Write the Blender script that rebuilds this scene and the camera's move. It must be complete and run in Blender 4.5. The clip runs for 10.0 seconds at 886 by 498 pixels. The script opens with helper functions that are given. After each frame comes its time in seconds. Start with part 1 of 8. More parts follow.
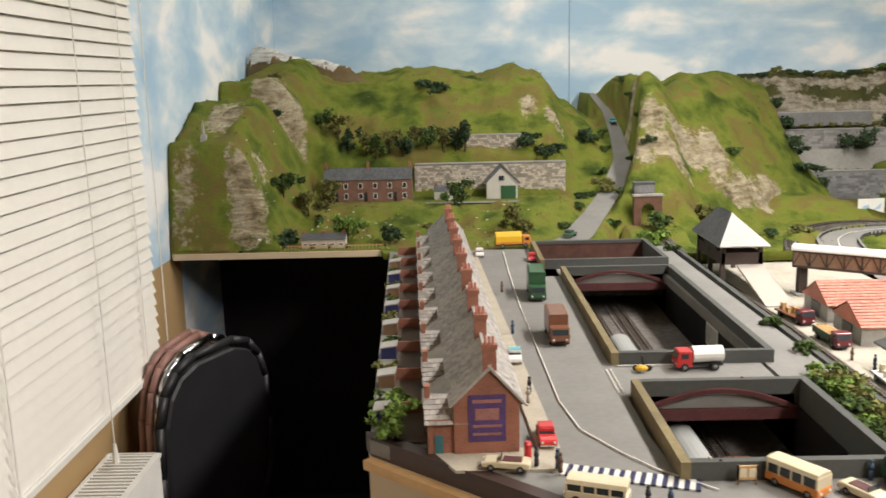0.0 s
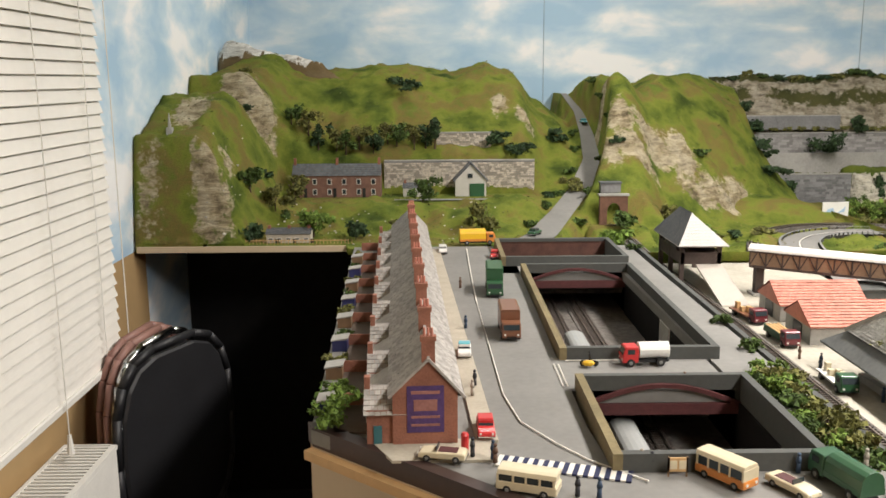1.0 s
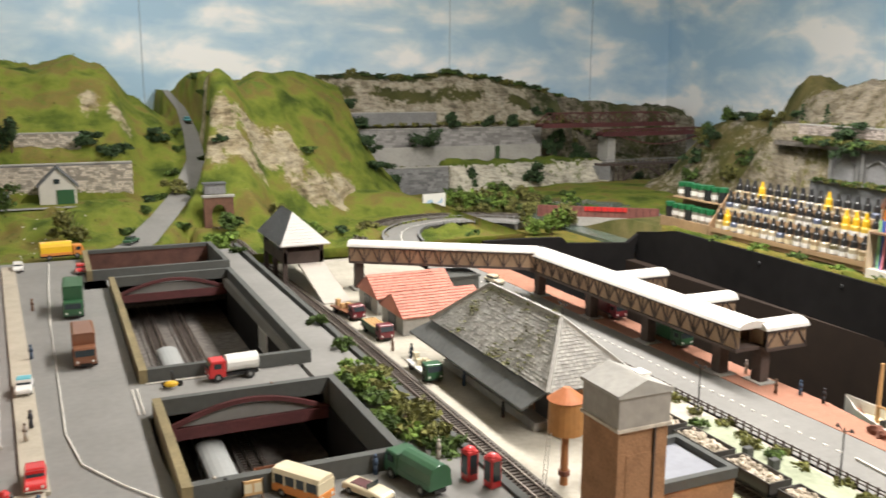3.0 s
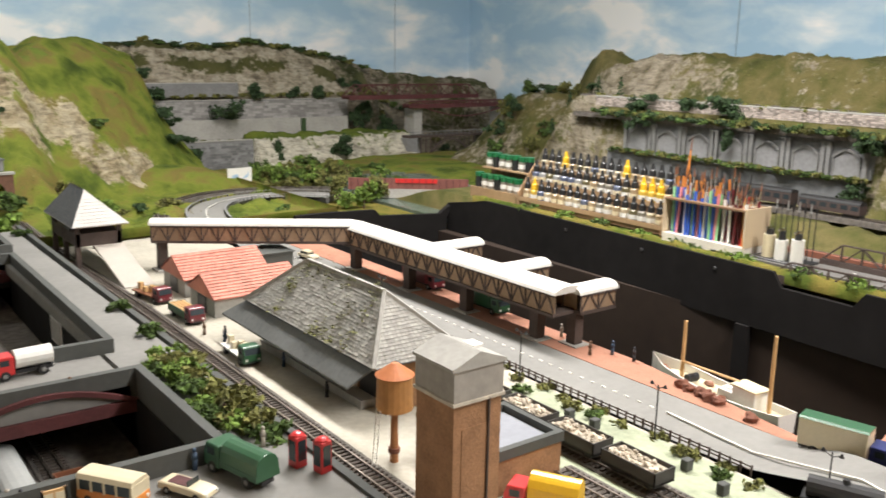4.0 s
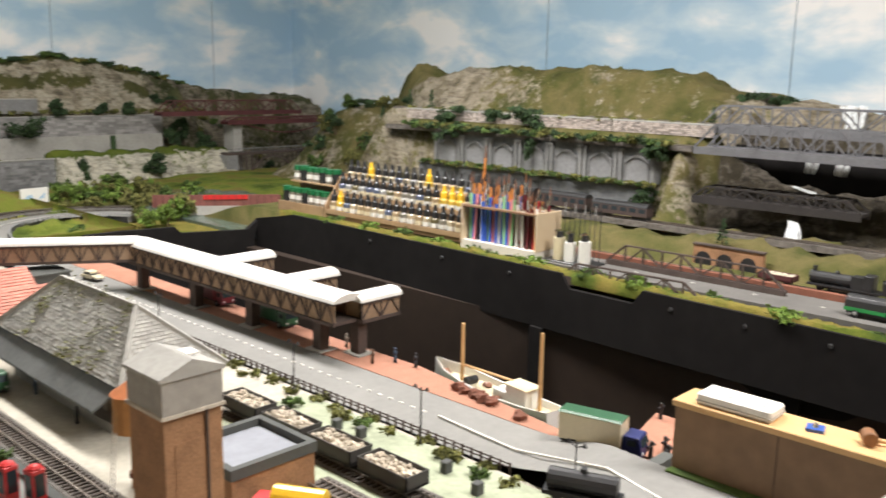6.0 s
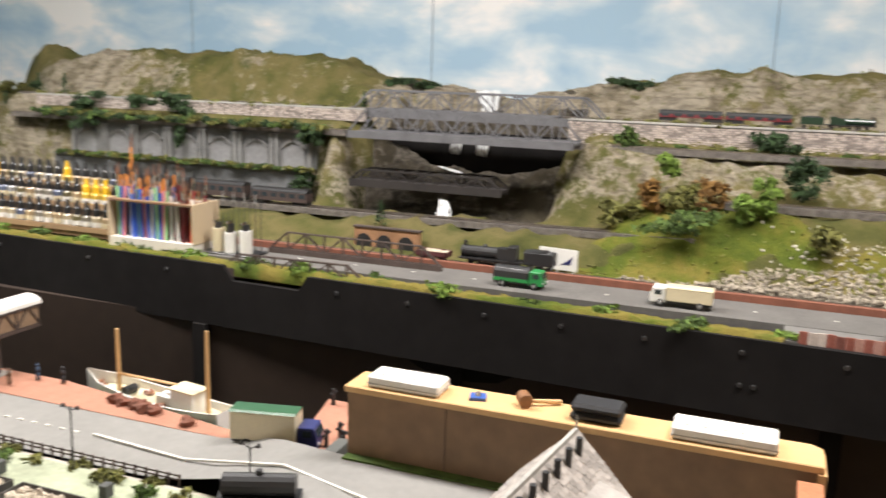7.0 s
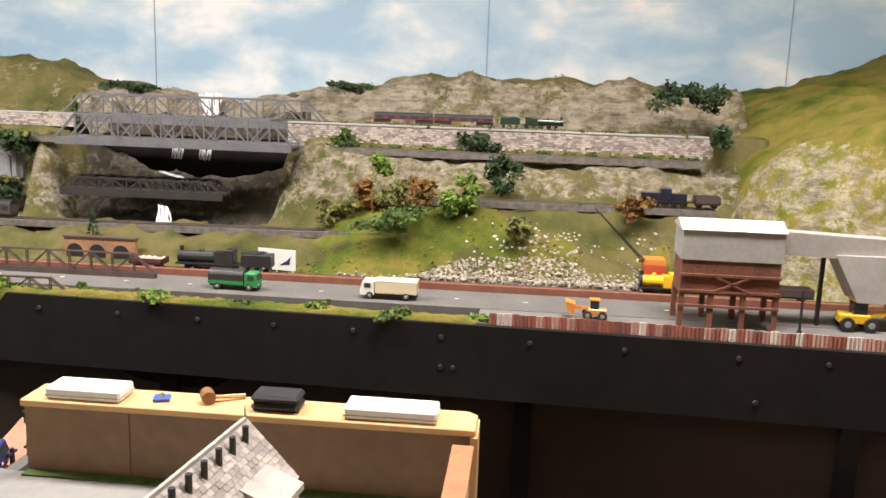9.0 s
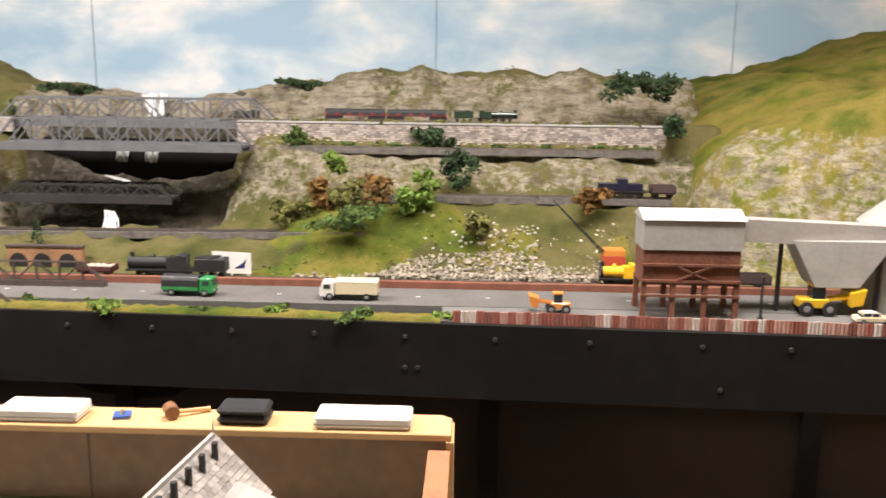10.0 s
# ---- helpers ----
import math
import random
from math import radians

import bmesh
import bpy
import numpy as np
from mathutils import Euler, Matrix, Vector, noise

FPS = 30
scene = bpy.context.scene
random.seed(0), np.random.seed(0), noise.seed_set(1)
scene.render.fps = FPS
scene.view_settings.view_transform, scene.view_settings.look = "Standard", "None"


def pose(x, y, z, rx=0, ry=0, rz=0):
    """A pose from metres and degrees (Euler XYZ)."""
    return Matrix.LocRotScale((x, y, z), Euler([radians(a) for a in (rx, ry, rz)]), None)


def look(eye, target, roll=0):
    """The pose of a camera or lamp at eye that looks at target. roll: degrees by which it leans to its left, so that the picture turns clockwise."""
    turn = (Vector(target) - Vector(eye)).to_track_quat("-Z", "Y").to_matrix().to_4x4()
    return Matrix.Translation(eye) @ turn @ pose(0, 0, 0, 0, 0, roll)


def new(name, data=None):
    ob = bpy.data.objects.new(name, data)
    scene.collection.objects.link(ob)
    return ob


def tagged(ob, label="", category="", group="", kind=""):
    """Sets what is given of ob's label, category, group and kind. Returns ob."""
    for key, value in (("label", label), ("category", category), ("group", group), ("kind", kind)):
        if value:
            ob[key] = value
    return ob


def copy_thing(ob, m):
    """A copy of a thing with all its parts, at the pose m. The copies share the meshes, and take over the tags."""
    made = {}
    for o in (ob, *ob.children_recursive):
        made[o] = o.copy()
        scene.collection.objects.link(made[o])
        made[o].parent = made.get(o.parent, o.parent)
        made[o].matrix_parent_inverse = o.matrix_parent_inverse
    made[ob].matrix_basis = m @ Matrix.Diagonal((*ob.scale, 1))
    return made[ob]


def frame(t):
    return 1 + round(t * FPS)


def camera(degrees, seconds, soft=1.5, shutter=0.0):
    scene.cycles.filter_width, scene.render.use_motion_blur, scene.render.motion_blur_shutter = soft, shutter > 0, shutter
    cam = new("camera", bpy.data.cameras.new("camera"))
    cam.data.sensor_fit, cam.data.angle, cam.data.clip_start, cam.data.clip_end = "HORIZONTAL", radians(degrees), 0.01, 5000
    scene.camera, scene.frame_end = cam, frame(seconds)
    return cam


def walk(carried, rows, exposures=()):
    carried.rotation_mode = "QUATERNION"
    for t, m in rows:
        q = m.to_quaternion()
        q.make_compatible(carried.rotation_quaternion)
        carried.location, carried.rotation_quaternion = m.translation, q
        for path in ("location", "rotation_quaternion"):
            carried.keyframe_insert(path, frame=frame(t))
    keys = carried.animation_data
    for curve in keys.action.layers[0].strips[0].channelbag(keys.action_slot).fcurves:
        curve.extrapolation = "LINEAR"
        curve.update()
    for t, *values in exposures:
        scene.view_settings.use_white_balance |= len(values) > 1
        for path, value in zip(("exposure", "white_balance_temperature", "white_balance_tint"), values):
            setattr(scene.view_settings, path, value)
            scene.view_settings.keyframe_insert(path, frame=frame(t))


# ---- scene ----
cam = camera(53.7, 10.0, soft=1.6, shutter=0.35)
PATH = [
    (0, (0.023, -0.039, 0.438), (-0.001, 1.925, 0.058), -1.4),
    (0.5, (0.065, -0.052, 0.433), (0.097, 1.911, 0.049), -1.5),
    (1, (0.073, -0.049, 0.43), (0.087, 1.915, 0.049), -0.4),
    (1.5, (0.087, -0.046, 0.432), (0.122, 1.919, 0.062), -1.0),
    (2, (0.127, -0.046, 0.437), (0.386, 1.901, 0.062), -0.8),
    (2.5, (0.156, -0.007, 0.434), (0.749, 1.866, 0.061), -0.2),
    (3, (0.17, 0.006, 0.429), (0.975, 1.796, 0.041), 0.3),
    (3.2, (0.173, 0.009, 0.428), (1.056, 1.759, 0.03), 0.5),
    (4.3, (0.176, 0.057, 0.418), (1.433, 1.55, -0.022), 1.1),
    (4.5, (0.18, 0.051, 0.419), (1.471, 1.517, -0.012), 1.0),
    (5, (0.211, 0.027, 0.42), (1.518, 1.485, 0.011), 0.8),
    (5.2, (0.22, 0.017, 0.416), (1.525, 1.478, 0.013), 0.8),
    (6.3, (0.303, -0.008, 0.392), (1.847, 1.203, 0.005), 1.1),
    (6.5, (0.31, -0.007, 0.394), (1.943, 1.081, 0.004), 1.0),
    (7, (0.314, 0.011, 0.391), (2.144, 0.709, -0.01), 1.7),
    (7.5, (0.317, 0.027, 0.386), (2.223, 0.474, -0.021), 2.4),
    (8, (0.317, -0.009, 0.389), (2.256, 0.263, -0.019), 2.0),
    (8.5, (0.309, -0.055, 0.394), (2.259, 0.131, -0.007), 1.7),
    (9, (0.291, -0.084, 0.398), (2.247, 0.094, 0.017), 1.9),
    (9.5, (0.284, -0.09, 0.397), (2.234, 0.116, 0.0), 1.3),
    (10, (0.312, -0.064, 0.4), (2.272, -0.002, 0.007), 0.7),
]
walk(cam, [(t, look(eye, target, roll)) for t, eye, target, roll in PATH],
     [(0.0, 0.13, 6500, 13), (3.0, 0.09, 6400, 12), (5.0, 0.07, 6250, 12), (6.5, 0.02, 6300, 13), (8.0, 0.14, 6500, 16), (10.0, 0.22, 6550, 17)])

# ---- room light: three ceiling panels and a faint ambient ----
world = bpy.data.worlds.new("room_world")
scene.world = world
world.use_nodes = True
world.node_tree.nodes["Background"].inputs[0].default_value = (1.0, 0.88, 0.72, 1)
world.node_tree.nodes["Background"].inputs[1].default_value = 0.02
CEIL = 1.5


def lamp(x, y, sx, sy, watts):
    d = bpy.data.lights.new("ceiling_lamp", "AREA")
    d.shape, d.size, d.size_y, d.energy, d.color = "RECTANGLE", sx, sy, watts, (1.0, 0.955, 0.89)
    ob = new("ceiling_lamp", d)
    ob.location = (x, y, CEIL - 0.06)
    return ob


lamp(1.35, 1.5, 0.25, 1.3, 62)
lamp(1.35, -0.3, 0.25, 1.1, 50)
lamp(0.3, 3.0, 0.9, 0.2, 9)


# ---- materials ----
def mat(name, col, rough=0.7, var=0.25, scale=60, bump=0.2, metal=0.0, col2=None, bscale=None, island=0.0, coat=0.0):
    """A painted or natural surface with two scales of variation and fine relief."""
    m = bpy.data.materials.new(name)
    m.use_nodes = True
    nt = m.node_tree
    b = nt.nodes["Principled BSDF"]
    b.inputs["Roughness"].default_value, b.inputs["Metallic"].default_value = rough, metal
    b.inputs["Coat Weight"].default_value = coat
    tc = nt.nodes.new("ShaderNodeTexCoord")
    n1, n2 = nt.nodes.new("ShaderNodeTexNoise"), nt.nodes.new("ShaderNodeTexNoise")
    n1.inputs["Scale"].default_value, n1.inputs["Detail"].default_value = scale * 0.25, 5
    n2.inputs["Scale"].default_value, n2.inputs["Detail"].default_value = scale * 2.3, 4
    for n in (n1, n2):
        nt.links.new(tc.outputs["Object"], n.inputs["Vector"])
    add = nt.nodes.new("ShaderNodeMath")
    add.operation = "MULTIPLY_ADD"
    add.inputs[1].default_value = 0.6
    half = nt.nodes.new("ShaderNodeMath")
    half.operation = "MULTIPLY"
    half.inputs[1].default_value = 0.4
    nt.links.new(n2.outputs["Fac"], half.inputs[0])
    nt.links.new(n1.outputs["Fac"], add.inputs[0])
    nt.links.new(half.outputs[0], add.inputs[2])
    fac = add.outputs[0]
    if island:
        geo = nt.nodes.new("ShaderNodeNewGeometry")
        mi = nt.nodes.new("ShaderNodeMath")
        mi.operation = "MULTIPLY_ADD"
        mi.inputs[1].default_value = island
        nt.links.new(geo.outputs["Random Per Island"], mi.inputs[0])
        nt.links.new(fac, mi.inputs[2])
        sub = nt.nodes.new("ShaderNodeMath")
        sub.operation = "SUBTRACT"
        sub.inputs[1].default_value = island / 2
        nt.links.new(mi.outputs[0], sub.inputs[0])
        fac = sub.outputs[0]
    ramp = nt.nodes.new("ShaderNodeValToRGB")
    c2 = col2 or tuple(min(1, c * (1 + var)) for c in col)
    c1 = tuple(c * (1 - var) for c in col)
    ramp.color_ramp.elements[0].position, ramp.color_ramp.elements[1].position = 0.32, 0.68
    ramp.color_ramp.elements[0].color, ramp.color_ramp.elements[1].color = (*c1, 1), (*c2, 1)
    nt.links.new(fac, ramp.inputs[0])
    nt.links.new(ramp.outputs[0], b.inputs["Base Color"])
    if bump:
        bp = nt.nodes.new("ShaderNodeBump")
        bp.inputs["Strength"].default_value, bp.inputs["Distance"].default_value = bump, 0.002
        nt.links.new((n2 if not bscale else n1).outputs["Fac"], bp.inputs["Height"])
        nt.links.new(bp.outputs[0], b.inputs["Normal"])
    return m


def terrain_mat(name, greens, rocks, rock_scale=16):
    """Scatter grass in several tones, bare rock where the 'rock' mask says."""
    m = bpy.data.materials.new(name)
    m.use_nodes = True
    nt = m.node_tree
    b = nt.nodes["Principled BSDF"]
    b.inputs["Roughness"].default_value = 0.95
    b.inputs["Specular IOR Level"].default_value = 0.15
    tc = nt.nodes.new("ShaderNodeTexCoord")

    def noi(scale, detail=6, rough=0.6):
        n = nt.nodes.new("ShaderNodeTexNoise")
        n.inputs["Scale"].default_value, n.inputs["Detail"].default_value, n.inputs["Roughness"].default_value = scale, detail, rough
        nt.links.new(tc.outputs["Object"], n.inputs["Vector"])
        return n.outputs["Fac"]

    def ramp(fac, cols, lo=0.3, hi=0.7):
        r = nt.nodes.new("ShaderNodeValToRGB")
        e = r.color_ramp.elements
        while len(e) < len(cols):
            e.new(0.5)
        for i, c in enumerate(cols):
            e[i].position, e[i].color = lo + (hi - lo) * i / (len(cols) - 1), (*c, 1)
        nt.links.new(fac, r.inputs[0])
        return r.outputs[0]

    def mix(fac, a, c, kind="MIX"):
        x = nt.nodes.new("ShaderNodeMix")
        x.data_type, x.blend_type = "RGBA", kind
        if isinstance(fac, float):
            x.inputs[0].default_value = fac
        else:
            nt.links.new(fac, x.inputs[0])
        nt.links.new(a, x.inputs[6])
        nt.links.new(c, x.inputs[7])
        return x.outputs[2]

    fine = noi(330, 4, 0.7)
    grass = mix(0.45, ramp(noi(7, 5), greens), ramp(fine, [(0.35, 0.35, 0.35), (1, 1, 1), (1.5, 1.5, 1.2)], 0.25, 0.75), "MULTIPLY")
    tilt = nt.nodes.new("ShaderNodeMapping")
    tilt.inputs["Rotation"].default_value, tilt.inputs["Scale"].default_value = (0.5, 0.35, 0.2), (0.45, 0.45, 1.9)
    nt.links.new(tc.outputs["Object"], tilt.inputs[0])
    strata = nt.nodes.new("ShaderNodeTexNoise")
    strata.inputs["Scale"].default_value, strata.inputs["Detail"].default_value, strata.inputs["Roughness"].default_value = 42, 7, 0.68
    strata.inputs["Distortion"].default_value = 0.6
    nt.links.new(tilt.outputs[0], strata.inputs["Vector"])
    rock = mix(0.75, ramp(noi(rock_scale, 8, 0.65), rocks, 0.33, 0.67), ramp(strata.outputs["Fac"], [(0.30, 0.27, 0.23), (0.85, 0.83, 0.78), (1.15, 1.13, 1.08)], 0.34, 0.66), "MULTIPLY")
    at = nt.nodes.new("ShaderNodeAttribute")
    at.attribute_name = "rock"
    add = nt.nodes.new("ShaderNodeMath")
    add.operation = "ADD"
    nt.links.new(at.outputs["Fac"], add.inputs[0])
    nt.links.new(noi(38, 6, 0.7), add.inputs[1])
    mask = nt.nodes.new("ShaderNodeMapRange")
    mask.inputs[1].default_value, mask.inputs[2].default_value = 0.92, 1.06
    nt.links.new(add.outputs[0], mask.inputs[0])
    nt.links.new(mix(mask.outputs[0], grass, rock), b.inputs["Base Color"])
    bp = nt.nodes.new("ShaderNodeBump")
    bp.inputs["Strength"].default_value, bp.inputs["Distance"].default_value = 0.7, 0.004
    nt.links.new(noi(220, 5, 0.7), bp.inputs["Height"])
    crag = nt.nodes.new("ShaderNodeBump")
    crag.inputs["Distance"].default_value = 0.016
    nt.links.new(mask.outputs[0], crag.inputs["Strength"])
    nt.links.new(strata.outputs["Fac"], crag.inputs["Height"])
    nt.links.new(bp.outputs[0], crag.inputs["Normal"])
    nt.links.new(crag.outputs[0], b.inputs["Normal"])
    return m


def sky_mat():
    """Printed backdrop: blue sky with soft banks of cloud."""
    m = bpy.data.materials.new("printed_sky")
    m.use_nodes = True
    nt = m.node_tree
    b = nt.nodes["Principled BSDF"]
    b.inputs["Roughness"].default_value = 0.6
    tc, mp = nt.nodes.new("ShaderNodeTexCoord"), nt.nodes.new("ShaderNodeMapping")
    mp.inputs["Scale"].default_value = (1, 1, 2.1)
    nt.links.new(tc.outputs["Object"], mp.inputs[0])
    n = nt.nodes.new("ShaderNodeTexNoise")
    n.inputs["Scale"].default_value, n.inputs["Detail"].default_value, n.inputs["Roughness"].default_value = 2.6, 7, 0.52
    n.inputs["Distortion"].default_value = 0.25
    nt.links.new(mp.outputs[0], n.inputs["Vector"])
    r = nt.nodes.new("ShaderNodeValToRGB")
    e = r.color_ramp.elements
    e.new(0.5)
    for i, (p, c) in enumerate([(0.40, (0.40, 0.59, 0.76)), (0.52, (0.60, 0.74, 0.84)), (0.63, (0.94, 0.94, 0.94))]):
        e[i].position, e[i].color = p, (*c, 1)
    nt.links.new(n.outputs["Fac"], r.inputs[0])
    nt.links.new(r.outputs[0], b.inputs["Base Color"])
    return m


GREENS = [(0.035, 0.055, 0.010), (0.085, 0.115, 0.018), (0.15, 0.175, 0.028), (0.16, 0.125, 0.038), (0.11, 0.15, 0.025)]
ROCKS = [(0.15, 0.12, 0.075), (0.37, 0.31, 0.20), (0.52, 0.46, 0.33), (0.38, 0.33, 0.24)]
GREY_ROCKS = [(0.11, 0.095, 0.062), (0.27, 0.235, 0.175), (0.38, 0.34, 0.27), (0.28, 0.25, 0.20)]
hill_m = terrain_mat("scatter_hill", GREENS, ROCKS)
moor_m = terrain_mat("scatter_moor", [(0.04, 0.045, 0.014), (0.08, 0.08, 0.025), (0.13, 0.11, 0.045), (0.065, 0.07, 0.022)], GREY_ROCKS)
meadow_m = terrain_mat("scatter_meadow", [(0.035, 0.06, 0.01), (0.09, 0.11, 0.016), (0.18, 0.145, 0.035), (0.07, 0.095, 0.015)], GREY_ROCKS)
sky_m = sky_mat()
road_m = mat("model_road", (0.21, 0.205, 0.19), 0.9, 0.12, 40, 0.1)
yard_m = mat("yard_concrete", (0.42, 0.39, 0.32), 0.9, 0.2, 50, 0.2)
ashyard_m = mat("mossy_yard", (0.33, 0.36, 0.25), 0.95, 0.25, 60, 0.3)
pave_m = mat("pavement_card", (0.42, 0.38, 0.30), 0.9, 0.15, 90, 0.1)
quay_m = mat("red_brick_quay", (0.36, 0.17, 0.11), 0.9, 0.2, 120, 0.3)
white_m = mat("white_paint", (0.78, 0.76, 0.70), 0.6, 0.06, 80, 0.05)
line_m = mat("road_line_white", (0.72, 0.70, 0.63), 0.8, 0.1, 200, 0)
navy_m = mat("navy_stripe", (0.02, 0.025, 0.07), 0.8, 0.1, 100, 0)
# black boards; also the sheets that stand in for shade
black_m = mat("black_board_and_shade", (0.0145, 0.0132, 0.0128), 0.8, 0.35, 12, 0.15)
black_m.node_tree.nodes["Principled BSDF"].inputs["Specular IOR Level"].default_value = 0.12
void_m = mat("dark_floor", (0.02, 0.018, 0.016), 0.9, 0.3, 8, 0.1)
pitwall_m = mat("dark_grey_card", (0.075, 0.078, 0.072), 0.85, 0.15, 60, 0.1)
brick_m = mat("red_brick", (0.29, 0.122, 0.08), 0.9, 0.25, 160, 0.4)
brown_brick_m = mat("brown_brick", (0.30, 0.16, 0.08), 0.9, 0.3, 150, 0.4)
slate_m = mat("grey_slate", (0.36, 0.335, 0.305), 0.75, 0.25, 70, 0.3, island=0.35)
darkslate_m = mat("dark_slate", (0.10, 0.105, 0.11), 0.7, 0.25, 70, 0.3, island=0.3)
redroof_m = mat("red_tile", (0.50, 0.205, 0.15), 0.8, 0.2, 90, 0.3, island=0.25)
stone_m = mat("pale_stone", (0.45, 0.40, 0.33), 0.9, 0.35, 120, 0.6, island=0.6)
pinkstone_m = mat("pink_grey_stone", (0.38, 0.325, 0.285), 0.9, 0.4, 160, 0.7, island=0.45)
conc_m = mat("grey_concrete", (0.36, 0.35, 0.32), 0.9, 0.2, 50, 0.2)
darkconc_m = mat("weathered_concrete", (0.21, 0.21, 0.21), 0.9, 0.25, 50, 0.3)
rust_m = mat("rusty_iron", (0.16, 0.06, 0.035), 0.85, 0.45, 90, 0.4)
girder_m = mat("grey_girder", (0.115, 0.115, 0.122), 0.7, 0.25, 120, 0.2)
maroon_m = mat("maroon_girder", (0.09, 0.025, 0.025), 0.7, 0.3, 100, 0.2)
browngirder_m = mat("dark_brown_girder", (0.07, 0.05, 0.042), 0.8, 0.3, 100, 0.2)
rail_m = mat("steel_rail", (0.30, 0.26, 0.22), 0.35, 0.3, 200, 0.1, metal=0.8)
sleeper_m = mat("dark_sleeper", (0.07, 0.055, 0.045), 0.9, 0.3, 150, 0.3)
ballast_m = mat("grey_ballast", (0.14, 0.125, 0.11), 0.95, 0.5, 300, 0.9)
wood_m = mat("pale_ply_edge", (0.58, 0.36, 0.16), 0.55, 0.12, 30, 0.1)
darkply_m = mat("brown_ply_face", (0.20, 0.12, 0.065), 0.6, 0.25, 25, 0.15)
tanwall_m = mat("tan_wall_paint", (0.45, 0.30, 0.14), 0.7, 0.06, 10, 0.05)
cream_m = mat("cream_board", (0.58, 0.46, 0.31), 0.6, 0.06, 12, 0.05)
trunk_m = mat("bark", (0.09, 0.06, 0.035), 0.95, 0.3, 200, 0.4)
leaf_m = mat("green_foliage", (0.06, 0.10, 0.02), 0.95, 0.45, 260, 0.2, island=0.7)
leaf2_m = mat("bright_foliage", (0.12, 0.19, 0.03), 0.95, 0.4, 260, 0.2, island=0.6)
leaf3_m = mat("olive_foliage", (0.13, 0.13, 0.034), 0.95, 0.4, 260, 0.2, island=0.7)
leaf4_m = mat("autumn_foliage", (0.16, 0.085, 0.02), 0.95, 0.4, 260, 0.2, island=0.6)
leaf5_m = mat("dark_foliage", (0.03, 0.058, 0.02), 0.95, 0.4, 260, 0.2, island=0.6)
tyre_m = mat("black_rubber", (0.018, 0.018, 0.018), 0.8, 0.2, 200, 0)
glass_m = mat("dark_glazing", (0.03, 0.04, 0.045), 0.15, 0.2, 100, 0)


